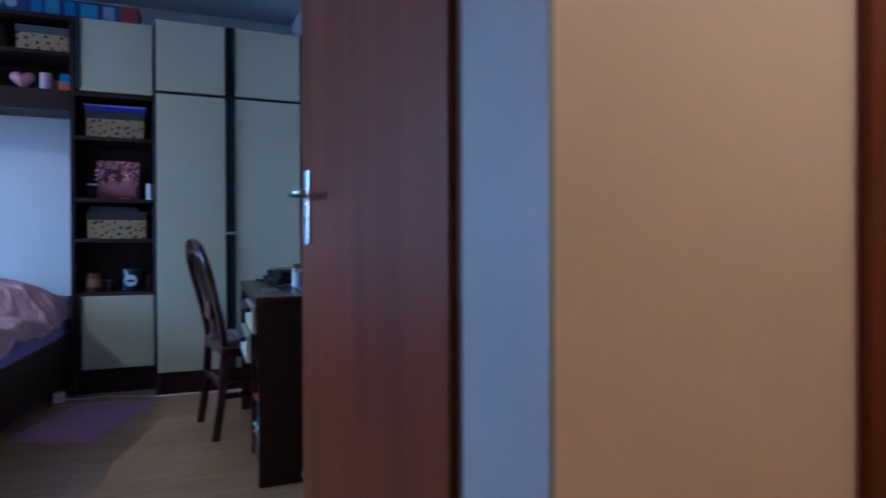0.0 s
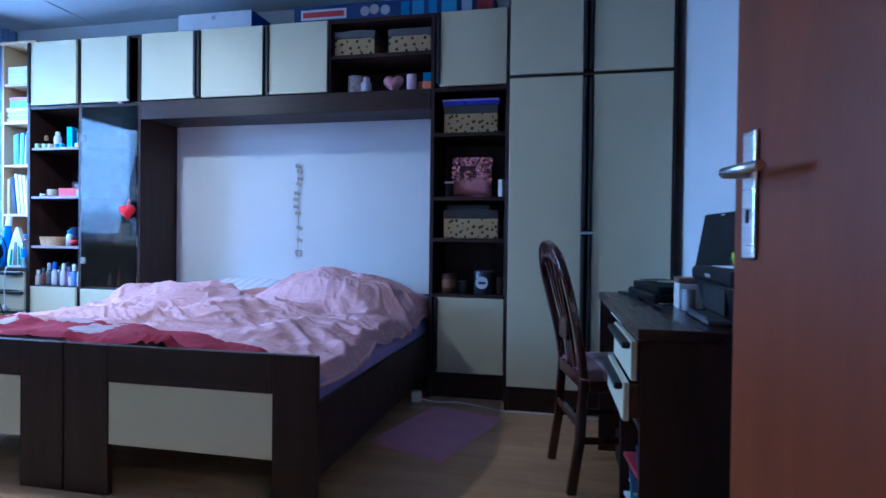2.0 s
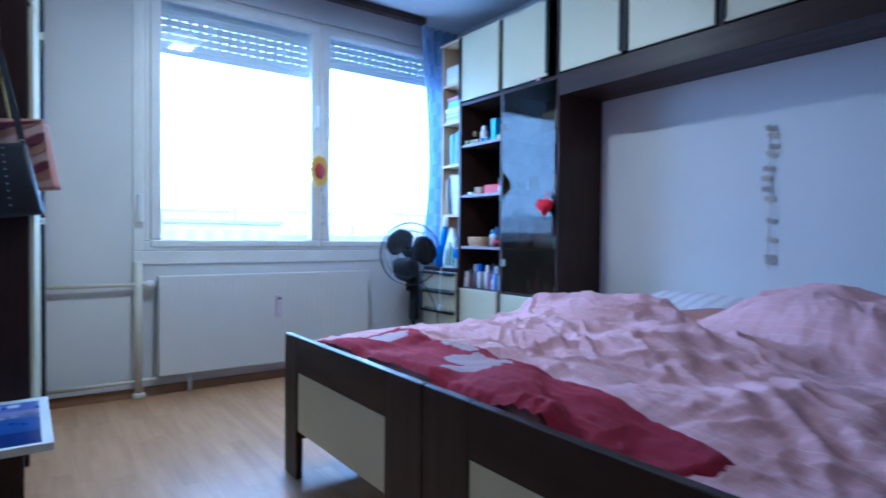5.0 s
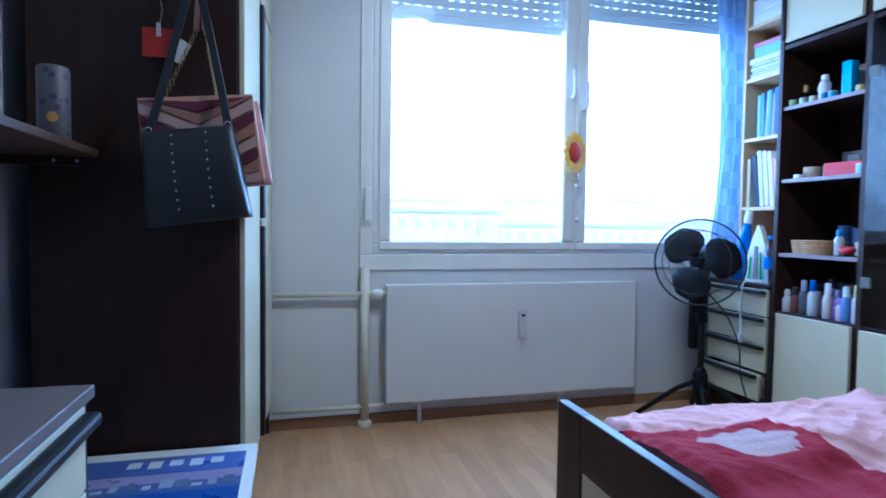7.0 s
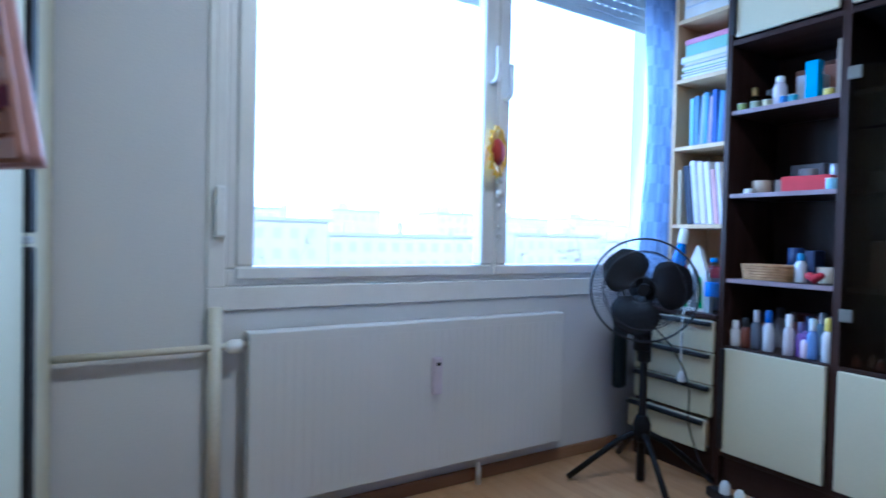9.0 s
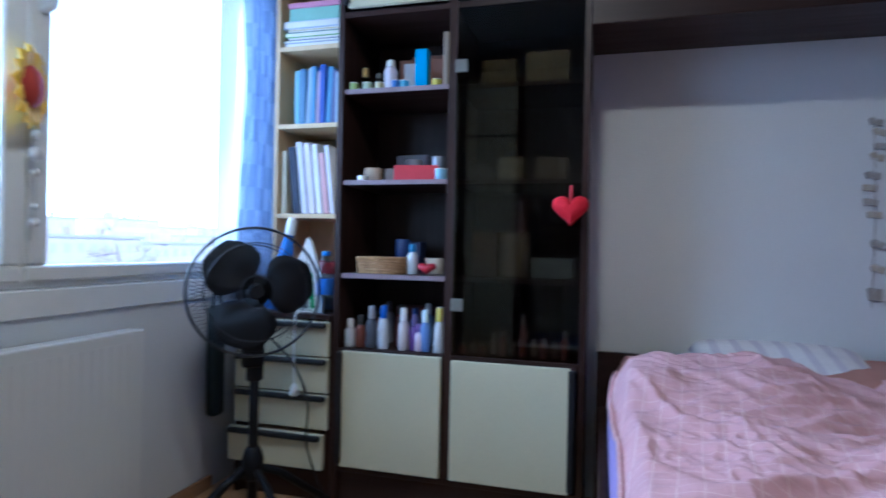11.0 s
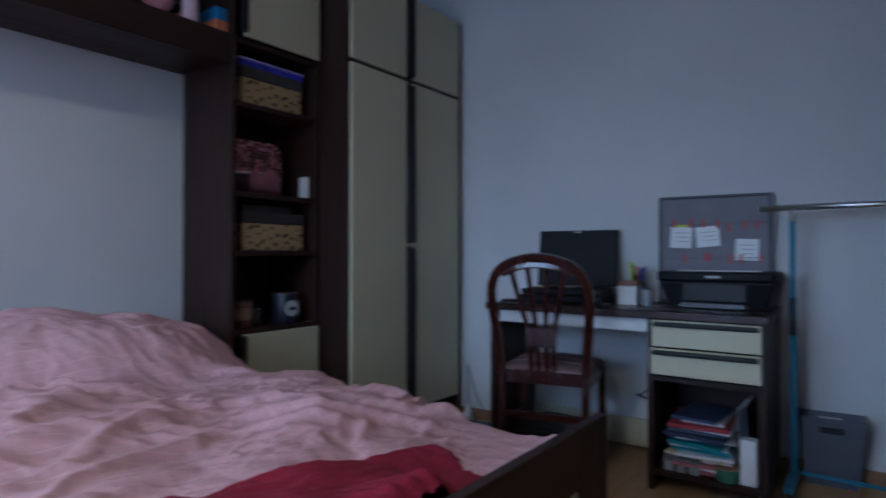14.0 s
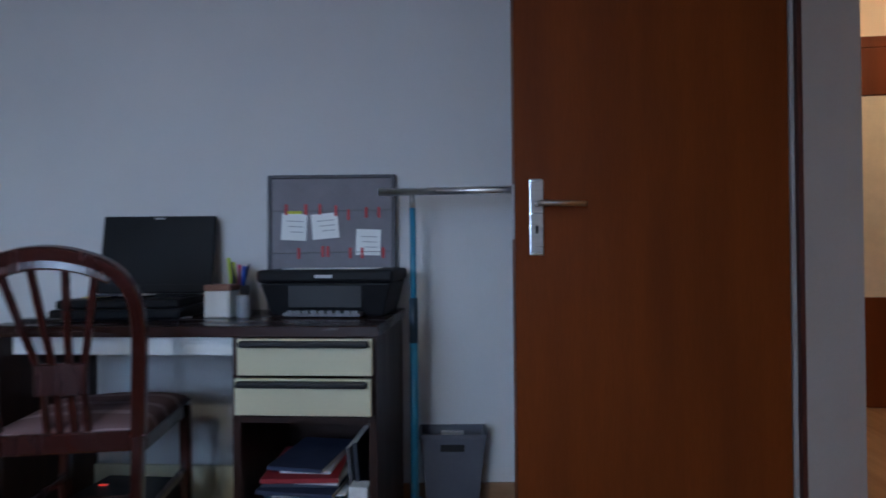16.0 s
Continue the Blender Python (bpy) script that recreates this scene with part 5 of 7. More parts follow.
def bm_heart(w, h, d, n=28):
    bm = bmesh.new()
    rows = []
    for s in (-1, -0.6, 0.0, 0.6, 1):
        k = math.sqrt(max(0.05, 1 - s * s * 0.92))
        ring = []
        for i in range(n):
            t = math.tau * i / n
            x = math.sin(t) ** 3
            z = (13 * math.cos(t) - 5 * math.cos(2 * t) - 2 * math.cos(3 * t) - math.cos(4 * t)) / 16
            ring.append(bm.verts.new((x * k * w / 2, s * d / 2, (z * k + 1.0) * h / 2)))
        rows.append(ring)
    for a, b in zip(rows, rows[1:]):
        for i in range(n):
            bm.faces.new((a[i], a[(i + 1) % n], b[(i + 1) % n], b[i])).smooth = True
    bm.faces.new(rows[0][::-1])
    bm.faces.new(rows[-1])
    return bm


part("body", bm_heart(0.13, 0.125, 0.08), plain((0.62, 0.28, 0.33), 0.3), hb)
jar("pale pink pillar candle", -0.435, 4.17, 1.8155, 0.105, 0.03, plain((0.66, 0.48, 0.55), 0.6), name="candle", category="candle")
carton("box", "small orange box under a blue box", -0.355, -0.302, 4.12, 4.30, 1.8155, 0.05, plain((0.55, 0.16, 0.06), 0.5), category="box")
carton("box", "small blue box on an orange box", -0.352, -0.304, 4.12, 4.30, 1.866, 0.05, plain((0.03, 0.18, 0.42), 0.5), category="box")
carton("box", "small orange and blue box beside the unit's side", -0.42, -0.36, 4.26, 4.40, 1.8155, 0.09, plain((0.48, 0.14, 0.06), 0.5))

# ---- boxes on top of the wall units ----
tb = carton("appliance_box", "white card box with blue sides on the wall unit", -2.03, -1.50, 4.16, 4.42, TOPZ + 0.001, 0.13, plain((0.62, 0.64, 0.70), 0.6))
part("blue_side", bm_box(0.2652, 0.267, -0.128, 0.128, 0.0, 0.13), plain((0.02, 0.06, 0.35), 0.5), tb)
part("blue_edge", bm_box(-0.264, 0.264, -0.1322, -0.1302, 0.0, 0.022), plain((0.02, 0.06, 0.35), 0.5), tb)
part("picture", bm_box(-0.02, 0.01, -0.1322, -0.1302, 0.085, 0.11), plain((0.35, 0.38, 0.45), 0.5), tb)
lb = carton("long_box", "long dark blue card box with printed pictures", -1.20, 0.06, 4.15, 4.34, TOPZ + 0.001, 0.115, plain((0.015, 0.035, 0.14), 0.5))
part("name_plate", bm_box(-0.58, -0.28, -0.0972, -0.0955, 0.028, 0.09), plain((0.66, 0.66, 0.68), 0.5), lb, "white printed plate")
part("red_bar", bm_box(-0.565, -0.295, -0.0985, -0.0974, 0.042, 0.076), plain((0.48, 0.03, 0.04), 0.5), lb, "red printed bar")
for i, x in enumerate((-0.16, -0.10, -0.03)):
    part("round_picture", bm_lathe([(0.028, 0), (0.03, 0.0005), (0.03, 0.0015), (0.028, 0.002)], 18), plain(((0.35, 0.33, 0.36), (0.42, 0.35, 0.30), (0.38, 0.38, 0.42))[i], 0.5), lb, at=pose(x, -0.0955, 0.06 + 0.008 * (i % 2), 90, 0, 0))
for x, w, c in ((0.07, 0.05, (0.05, 0.18, 0.40)), (0.14, 0.07, (0.10, 0.25, 0.45)), (0.24, 0.05, (0.06, 0.20, 0.45)), (0.32, 0.09, (0.12, 0.30, 0.50)), (0.44, 0.06, (0.36, 0.42, 0.55))):
    part("picture", bm_box(x, x + w, -0.0972, -0.0955, 0.02, 0.10), plain(c, 0.5), lb)
part("red_end", bm_box(0.53, 0.628, -0.0972, -0.0955, 0.004, 0.112), plain((0.28, 0.03, 0.04), 0.5), lb)

# ---- things on the display cabinet's shelves ----
zA, zB, zC, zD = 1.5285, 1.1965, 0.8565, 0.5805
GLASSY = clear_glass("perfume_glass", (0.62, 0.66, 0.45), 1.5, 0.06)
GOLD = plain((0.55, 0.40, 0.14), 0.3, 0.9)
fr = thing("framed_picture", "brown framed picture leaning at the shelf's back", "frame", -2.87, 4.36, zA, 0)
fr.rotation_euler = Euler((radians(-8), 0, 0))
part("card", bm_box(-0.095, 0.095, 0.002, 0.006, 0.01, 0.17), plain((0.40, 0.38, 0.38), 0.6), fr, "grey picture card")
bm = bm_box(-0.105, 0.105, -0.002, 0.01, 0.17, 0.205, 0.002)
bm_box(-0.105, -0.095, -0.002, 0.01, 0, 0.1695, 0.002, bm=bm)
bm_box(0.095, 0.105, -0.002, 0.01, 0, 0.1695, 0.002, bm=bm)
part("frame", bm, plain((0.26, 0.13, 0.09), 0.5), fr)
carton("perfume_box", "slim golden upright box on the shelf", -2.775, -2.745, 4.15, 4.21, zA, 0.20, plain((0.38, 0.28, 0.12), 0.35))
bottle("small green perfume bottle with gold cap", -3.09, 4.18, zA, 0.10, 0.020, GLASSY, GOLD, cap_share=0.35)
bottle("small yellow-green perfume bottle", -3.045, 4.21, zA, 0.085, 0.022, GLASSY, plain((0.1, 0.1, 0.1), 0.3))
bottle("white lotion bottle on the shelf", -2.985, 4.17, zA, 0.12, 0.024, plain((0.60, 0.55, 0.60), 0.35), WHITEP, cap_share=0.2)
for i, (x, c) in enumerate(((-3.115, (0.30, 0.40, 0.12)), (-3.065, (0.35, 0.42, 0.30)), (-3.02, (0.55, 0.50, 0.30)), (-2.95, (0.03, 0.12, 0.40)), (-2.92, (0.10, 0.35, 0.50)), (-2.80, (0.55, 0.48, 0.08)))):
    jar("tiny coloured cosmetic jar", x, 4.135 + 0.006 * (i % 3), zA, 0.032, 0.017, plain(c, 0.3), WHITEP)
carton("box", "tall bright blue carton standing on the shelf", -2.88, -2.835, 4.14, 4.18, zA, 0.145, plain((0.03, 0.30, 0.62), 0.35), category="carton")
carton("box", "white carton behind small bottles", -2.95, -2.87, 4.22, 4.30, zA, 0.12, plain((0.55, 0.56, 0.62), 0.5), category="carton")
carton("box", "brown wooden box behind the cartons", -3.0, -2.80, 4.31, 4.42, zA, 0.165, plain((0.20, 0.09, 0.06), 0.6))
book(-2.775, 4.14, zA, 0.018, 0.16, 0.2, plain((0.25, 0.2, 0.15), 0.6), label="thin upright book with striped spine")
jar("small beige cup on the shelf", -3.06, 4.20, zB, 0.055, 0.035, plain((0.50, 0.42, 0.33), 0.4), name="cup", category="cup")
jar("white tealight on the shelf", -3.075, 4.14, zB, 0.02, 0.02, WHITEP, name="tealight", category="candle")
carton("box", "red and white gift box", -2.965, -2.80, 4.16, 4.26, zB, 0.06, plain((0.55, 0.04, 0.06), 0.45), rz=8)
carton("box", "dark grey box with bow behind the red box", -3.0, -2.87, 4.30, 4.40, zB, 0.12, plain((0.07, 0.065, 0.08), 0.6), rz=-6)
jar("dark grey candle holder at the shelf's back", -2.93, 4.31, zB, 0.10, 0.04, plain((0.16, 0.15, 0.16), 0.4), name="candle_holder", category="candle holder")
carton("trinket_box", "small grey-brown trinket box on the shelf", -3.01, -2.93, 4.20, 4.26, zB, 0.055, plain((0.20, 0.17, 0.15), 0.6))
jar("silver ring on the shelf", -2.83, 4.30, zB, 0.11, 0.03, plain((0.3, 0.3, 0.34), 0.25, 0.6))
jar("small blue and white jar", -2.775, 4.15, zB, 0.042, 0.024, plain((0.25, 0.42, 0.55), 0.35), WHITEP)
bk = thing("wicker_basket", "flat woven straw basket", "basket", -3.0, 4.19, zC)
bm = bmesh.new()
for i in range(6):
    z = 0.004 + i * 0.0105
    w, d = 0.082 + 0.001 * i, 0.055 + 0.001 * i
    bm_tube([(-w, -d, z), (w, -d, z), (w, d, z), (-w, d, z)], 0.0062, 6, bm, closed=True)
bm_box(-0.08, 0.08, -0.053, 0.053, 0.0, 0.006, bm=bm)
part("weave", bm, material("straw", (0.42, 0.25, 0.11), (0.30, 0.17, 0.07), 0.8, scale=30, bump=0.3), bk)
jar("dark blue glass at the shelf's back", -2.97, 4.30, zC, 0.13, 0.03, plain((0.03, 0.05, 0.16), 0.25), name="glass", category="glass")
bottle("white and blue cream tube", -2.885, 4.17, zC, 0.11, 0.02, plain((0.60, 0.64, 0.68), 0.4), plain((0.05, 0.2, 0.45), 0.4))
jar("white decorated cup on shelf", -2.82, 4.23, zC, 0.06, 0.035, plain((0.62, 0.55, 0.45), 0.4), name="cup", category="cup")
hs = thing("heart_tin", "small red heart-shaped tin", "tin", -2.82, 4.14, zC)
part("body", bm_heart(0.07, 0.05, 0.05), plain((0.42, 0.02, 0.04), 0.35), hs)
carton("box", "dark blue box behind the cream tube", -2.98, -2.9, 4.30, 4.38, zC, 0.12, plain((0.02, 0.03, 0.10), 0.5))
random.seed(5)
row = [(-3.115, 0.105, (0.62, 0.62, 0.64), (0.7, 0.7, 0.72)), (-3.075, 0.12, (0.16, 0.05, 0.03), (0.02, 0.02, 0.02)), (-3.035, 0.155, (0.10, 0.11, 0.14), (0.4, 0.4, 0.44)), (-3.015, 0.105, (0.66, 0.66, 0.68), (0.70, 0.70, 0.72)), (-2.985, 0.16, (0.60, 0.62, 0.68), (0.03, 0.12, 0.55)), (-2.945, 0.11, (0.14, 0.03, 0.03), (0.05, 0.05, 0.05)), (-2.905, 0.155, (0.55, 0.50, 0.52), (0.72, 0.72, 0.72)), (-2.905, 0.09, (0.50, 0.34, 0.10), (0.70, 0.62, 0.20)), (-2.865, 0.13, (0.12, 0.05, 0.24), (0.10, 0.08, 0.2)), (-2.845, 0.10, (0.60, 0.50, 0.60), (0.15, 0.08, 0.3)), (-2.825, 0.15, (0.16, 0.26, 0.58), (0.60, 0.68, 0.75)), (-2.79, 0.155, (0.30, 0.26, 0.52), (0.62, 0.62, 0.66)), (-2.77, 0.16, (0.55, 0.55, 0.58), (0.66, 0.55, 0.10)), (-2.77, 0.10, (0.45, 0.44, 0.5), (0.5, 0.5, 0.55))]
for i, (x, h, c, k) in enumerate(row):
    bottle("spray or roll-on toiletry bottle on the shelf", x, 4.145 + (0.07 if i % 2 and i not in (1, 7, 9, 13) else 0.0) + 0.005 * (i % 3), zD, h, 0.020 if h > 0.1 else 0.0175, plain(c, 0.3), plain(k, 0.35), cap_share=0.3)
for i, (x, h, c, k) in enumerate(((-3.07, 0.13, (0.20, 0.07, 0.03), (0.03, 0.03, 0.03)), (-3.02, 0.16, (0.35, 0.35, 0.40), (0.06, 0.06, 0.08)), (-2.965, 0.15, (0.30, 0.05, 0.04), (0.05, 0.03, 0.03)), (-2.91, 0.14, (0.10, 0.18, 0.40), (0.02, 0.05, 0.2)), (-2.855, 0.16, (0.20, 0.30, 0.42), (0.62, 0.62, 0.65)), (-2.80, 0.145, (0.16, 0.06, 0.22), (0.5, 0.45, 0.1)))):
    bottle("tall toiletry bottle at the shelf's back", x, 4.285 + 0.012 * (i % 2), zD, h, 0.021, plain(c, 0.3), plain(k, 0.35), cap_share=0.25)
carton("box", "dark red carton behind the toiletries", -3.0, -2.86, 4.32, 4.40, zD, 0.14, plain((0.14, 0.03, 0.02), 0.6))
# behind the glass door
for z, items in ((1.5285, ((-2.58, 0.12, 0.10, (0.30, 0.30, 0.17)), (-2.41, 0.15, 0.12, (0.36, 0.36, 0.22)))), (1.1965, ((-2.53, 0.09, 0.085, (0.42, 0.42, 0.30)), (-2.39, 0.11, 0.08, (0.30, 0.28, 0.20)), (-2.64, 0.08, 0.06, (0.08, 0.07, 0.06)))), (0.8565, ((-2.62, 0.09, 0.16, (0.16, 0.09, 0.05)), (-2.38, 0.14, 0.07, (0.32, 0.42, 0.40))))):
    for x, w, h, c in items:
        carton("box", "decorated tin or box behind the smoked glass door", x - w / 2, x + w / 2, 4.18, 4.30, z, h, plain(c, 0.5), group="things behind glass")
jar("cream ceramic vase behind the smoked glass door", -2.52, 4.25, 0.8565, 0.16, 0.055, plain((0.50, 0.46, 0.36), 0.5), name="vase", category="vase")
random.seed(8)
for i in range(11):
    x = -2.69 + i * 0.036
    h = (0.04, 0.045, 0.04, 0.075, 0.09, 0.05, 0.15, 0.06, 0.07, 0.055, 0.10)[i]
    bottle("small nail polish or perfume bottle behind glass", x, 4.17 + 0.03 * (i % 2), zD, h, 0.014, plain(((0.40, 0.20, 0.18), (0.30, 0.26, 0.24), (0.34, 0.14, 0.12), (0.45, 0.42, 0.36))[i % 4], 0.3), plain((0.45, 0.45, 0.44), 0.35))
# red heart hanging on the glass door
ht = thing("felt_heart", "red stuffed heart hanging on the glass door", "ornament", -2.315, FRONT - 0.05, 1.035)
part("body", bm_heart(0.118, 0.11, 0.062), material("red_satin", (0.60, 0.015, 0.03), (0.48, 0.010, 0.022), 0.8, scale=14, bump=0.5, fine=60, spec=0.2), ht)
part("loop", bm_tube([(0.0, 0.0, 0.075), (0.0, 0.01, 0.115), (0.0, 0.02, 0.13)], 0.006, 6), plain((0.45, 0.015, 0.03), 0.6), ht)
kn = thing("small_knob", "little pink ribbon over the glass door", "ornament", -2.40, FRONT - 0.02, MID - 0.012)
part("body", smooth(bm_box(-0.02, 0.02, -0.008, 0.008, 0, 0.018, 0.006, 2)), plain((0.5, 0.2, 0.25), 0.6), kn)

# ---- rug ----
rug = thing("bath_rug", "small pink pile rug lying askew", "rug", -0.10, 3.555, 0.0005, 0)
cs = [(0.10, -0.425), (0.288, 0.225), (-0.106, 0.375), (-0.284, -0.265)]
bm = bmesh.new()
n = 24
low, top = [], []
for j in range(n + 1):
    r0, r1 = [], []
    for i in range(n + 1):
        u, v = i / n, j / n
        x = (1 - u) * (1 - v) * cs[0][0] + u * (1 - v) * cs[1][0] + u * v * cs[2][0] + (1 - u) * v * cs[3][0]
        y = (1 - u) * (1 - v) * cs[0][1] + u * (1 - v) * cs[1][1] + u * v * cs[2][1] + (1 - u) * v * cs[3][1]
        e = min(u, v, 1 - u, 1 - v) * n
        r1.append(bm.verts.new((x, y, 0.0 if e < 0.5 else 0.012 + 0.002 * noise.noise(Vector((x * 30, y * 30, 0))))))
    top.append(r1)
for j in range(n):
    for i in range(n):
        bm.faces.new((top[j][i], top[j][i + 1], top[j + 1][i + 1], top[j + 1][i])).smooth = True
part("rug_body", bm, RUG, rug)

# ---- dining chair at the desk ----
chair = thing("dining_chair", "dark mahogany chair with arched slatted back and padded seat", "chair", 0.510, 3.125, 0, 13)
chair.scale = (0.96, 0.90, 0.975)
# own frame: x towards the desk, back at x = 0
for s in (-1, 1):
    part("rear_leg", bm_tube([(0.0 - 0.03, s * 0.195, 0.0), (0.0, s * 0.195, 0.2), (0.012, s * 0.195, 0.43)], 0, flat=(0.032, 0.036)), CHAIRWOOD, chair)
    part("front_leg", bm_tube([(0.40, s * 0.205, 0.0), (0.395, s * 0.205, 0.2), (0.39, s * 0.205, 0.42)], 0, flat=(0.036, 0.036)), CHAIRWOOD, chair)
arch = [(0.012, -0.195, 0.431), (-0.005, -0.205, 0.55), (-0.045, -0.222, 0.72), (-0.07, -0.215, 0.82), (-0.085, -0.17, 0.885), (-0.095, -0.09, 0.918), (-0.098, 0.0, 0.93)]
arch = arch + [(x, -y, z) for x, y, z in arch[-2::-1]]
part("back_frame", bm_tube(spline(arch, 4), 0, flat=(0.040, 0.030)), CHAIRWOOD, chair)
for y0, ym, y1 in ((-0.055, -0.058, -0.125), (-0.02, -0.02, -0.045), (0.02, 0.02, 0.045), (0.055, 0.058, 0.125)):
    part("back_slat", bm_tube(spline([(0.012, y0, 0.45), (-0.012, ym, 0.60), (-0.05, (ym + y1) / 2, 0.75), (-0.085, y1, 0.895)], 5), 0, flat=(0.020, 0.012)), CHAIRWOOD, chair)
part("crest_rail", bm_tube(spline([(-0.080, -0.165, 0.872), (-0.092, -0.09, 0.900), (-0.095, 0.0, 0.911), (-0.092, 0.09, 0.900), (-0.080, 0.165, 0.872)], 5), 0, flat=(0.026, 0.046)), CHAIRWOOD, chair)
part("slat_block", bm_box(-0.03, -0.012, -0.07, 0.07, 0.555, 0.64, 0.004), CHAIRWOOD, chair)
part("rear_rail", bm_box(-0.004, 0.026, -0.18, 0.18, 0.395, 0.45, 0.004), CHAIRWOOD, chair)
for s in (-1, 1):
    part("side_rail", bm_box(0.03, 0.375, s * 0.2 - 0.012, s * 0.2 + 0.012, 0.385, 0.43, 0.003), CHAIRWOOD, chair)
    part("stretcher", bm_box(0.0, 0.385, s * 0.2 - 0.009, s * 0.2 + 0.009, 0.19, 0.215, 0.003), CHAIRWOOD, chair)
part("front_rail", bm_box(0.375, 0.40, -0.19, 0.19, 0.385, 0.43, 0.003), CHAIRWOOD, chair)
part("rear_stretcher", bm_box(-0.012, 0.010, -0.18, 0.18, 0.245, 0.275, 0.003), CHAIRWOOD, chair)
SEAT = patterned("brown_mauve_upholstery", (0.17, 0.10, 0.10), (0.30, 0.22, 0.23), "stripes", 3, 0.85, 0.2)
bm = bm_pillow(0.42, 0.44, 0.09, 3.0)
part("seat", bm, SEAT, chair, "padded seat with faded pattern", at=pose(0.205, 0, 0.435))

# ---- things on and under the desk ----
lt = thing("laptop", "open black laptop with dark screen on the desk", "laptop", 0.925, 3.20, DZ, 7)
part("stand", bm_box(-0.15, 0.12, -0.20, 0.20, 0, 0.035, 0.01, 2), FANP, lt)
part("keyboard_base", bm_box(-0.13, 0.12, -0.188, 0.188, 0.036, 0.062, 0.005, 2), FANP, lt)
bm = bmesh.new()
for i in range(5):
    for j in range(13):
        bm_box(-0.02 + i * 0.021, -0.003 + i * 0.021, -0.165 + j * 0.0255, -0.143 + j * 0.0255, 0.0622, 0.066, bm=bm)
part("keys", bm, FANP, lt)
lid = part("lid", bm_box(-0.007, 0.007, -0.2, 0.2, 0, 0.28, 0.004, 2), FANP, lt, at=pose(0.122, 0, 0.066, 0, 10, 0))
part("screen", bm_box(-0.0085, -0.0072, -0.184, 0.184, 0.03, 0.262), FANP, lid, "dark matt screen")
part("brand_mark", bm_box(-0.0085, -0.0073, -0.018, 0.018, 0.267, 0.274), plain((0.4, 0.4, 0.42), 0.4), lid)
for i, (x, y, rz, c) in enumerate(((-0.05, 0.10, 18, (0.62, 0.50, 0.16)), (-0.03, -0.02, -12, (0.66, 0.64, 0.60)), (-0.08, 0.05, 35, (0.05, 0.05, 0.07)))):
    pa = thing("paper_slip", "small slip of paper lying on the laptop's keys", "paper", lt.location.x + x, lt.location.y + y, DZ + 0.0665 + 0.003 * i, rz, group="slips on the laptop")
    part("sheet", bm_box(-0.05, 0.05, -0.035, 0.035, 0, 0.0025), plain(c, 0.7), pa)
pr = thing("printer", "black inkjet printer on the desk", "printer", 0.888, 2.552, DZ)
bm = bm_box(0.008, 0.272, -0.214, 0.214, 0.0, 0.108, 0.006, 2)
for v in bm.verts:
    k = 1 - v.co.z / 0.108
    v.co.y *= 1 - 0.14 * k
    if v.co.x < 0.05:
        v.co.x += 0.026 * k
part("body", bm, FANP, pr)
part("lid", bm_box(-0.004, 0.274, -0.222, 0.222, 0.1085, 0.15, 0.012, 3), FANP, pr)
part("output_slot", bm_box(0.010, 0.0155, -0.12, 0.12, 0.03, 0.10, 0.001), plain((0.010, 0.010, 0.012), 0.55), pr, "dark grey front flap")
bm = bm_box(-0.030, 0.030, -0.125, 0.125, 0.004, 0.016, 0.003)
for i in range(9):
    bm_box(-0.031, -0.026, -0.115 + i * 0.026, -0.098 + i * 0.026, 0.014, 0.024, bm=bm)
part("paper_tray", bm, plain((0.12, 0.12, 0.13), 0.35), pr, "grey paper tray")
part("brand_mark", bm_box(-0.0055, -0.0045, -0.028, 0.028, 0.124, 0.134), plain((0.42, 0.42, 0.44), 0.4), pr)
sh = thing("paper_sheet", "white paper sheet lying on the printer", "paper", 1.01, 2.56, DZ + 0.1505, 4)
part("sheet", bm_box(-0.07, 0.075, -0.16, 0.15, 0, 0.002), WHITEP, sh)
bd = thing("pinboard", "grey framed board with notes held by red pegs", "board", 1.148, 2.605, DZ + 0.001)
bd.rotation_euler = Euler((0, radians(1.5), radians(5.2)))
bd.scale = (1, 1.02, 1.02)
BH = 0.478
part("panel", bm_box(0.002, 0.014, -0.214, 0.214, 0.012, BH - 0.012), plain((0.22, 0.21, 0.24), 0.7), bd)
bm = bm_box(-0.006, 0.018, -0.228, -0.214, 0, BH, 0.003)
bm_box(-0.006, 0.018, 0.214, 0.228, 0, BH, 0.003, bm=bm)
bm_box(-0.006, 0.018, -0.214, 0.214, 0, 0.013, 0.003, bm=bm)
bm_box(-0.006, 0.018, -0.214, 0.214, BH - 0.013, BH, 0.003, bm=bm)
part("frame", bm, plain((0.07, 0.07, 0.085), 0.5), bd)
Z0 = 0.145
for z in (0.207, 0.058):
    part("string", bm_tube([(-0.003, -0.213, Z0 + z), (-0.003, 0.213, Z0 + z - 0.004)], 0.0012, 4), plain((0.2, 0.2, 0.2), 0.8), bd)
for y, z, w, h, rr in ((0.135, 0.10, 0.09, 0.095, 3), (0.018, 0.105, 0.095, 0.09, -5), (-0.13, 0.045, 0.088, 0.092, 2)):
    nt = part("note", bm_box(-0.002, 0.0, -w / 2, w / 2, 0, h), WHITEP, bd, at=pose(-0.001, y, Z0 + z, rr, 0, 0))
    for q in range(3):
        part("text_bar", bm_box(-0.0028, -0.0021, -w * 0.36, w * (0.30 - 0.08 * q), h * (0.70 - 0.2 * q), h * (0.73 - 0.2 * q)), plain((0.35, 0.35, 0.38), 0.8), nt)
PEG = plain((0.50, 0.05, 0.06), 0.5)
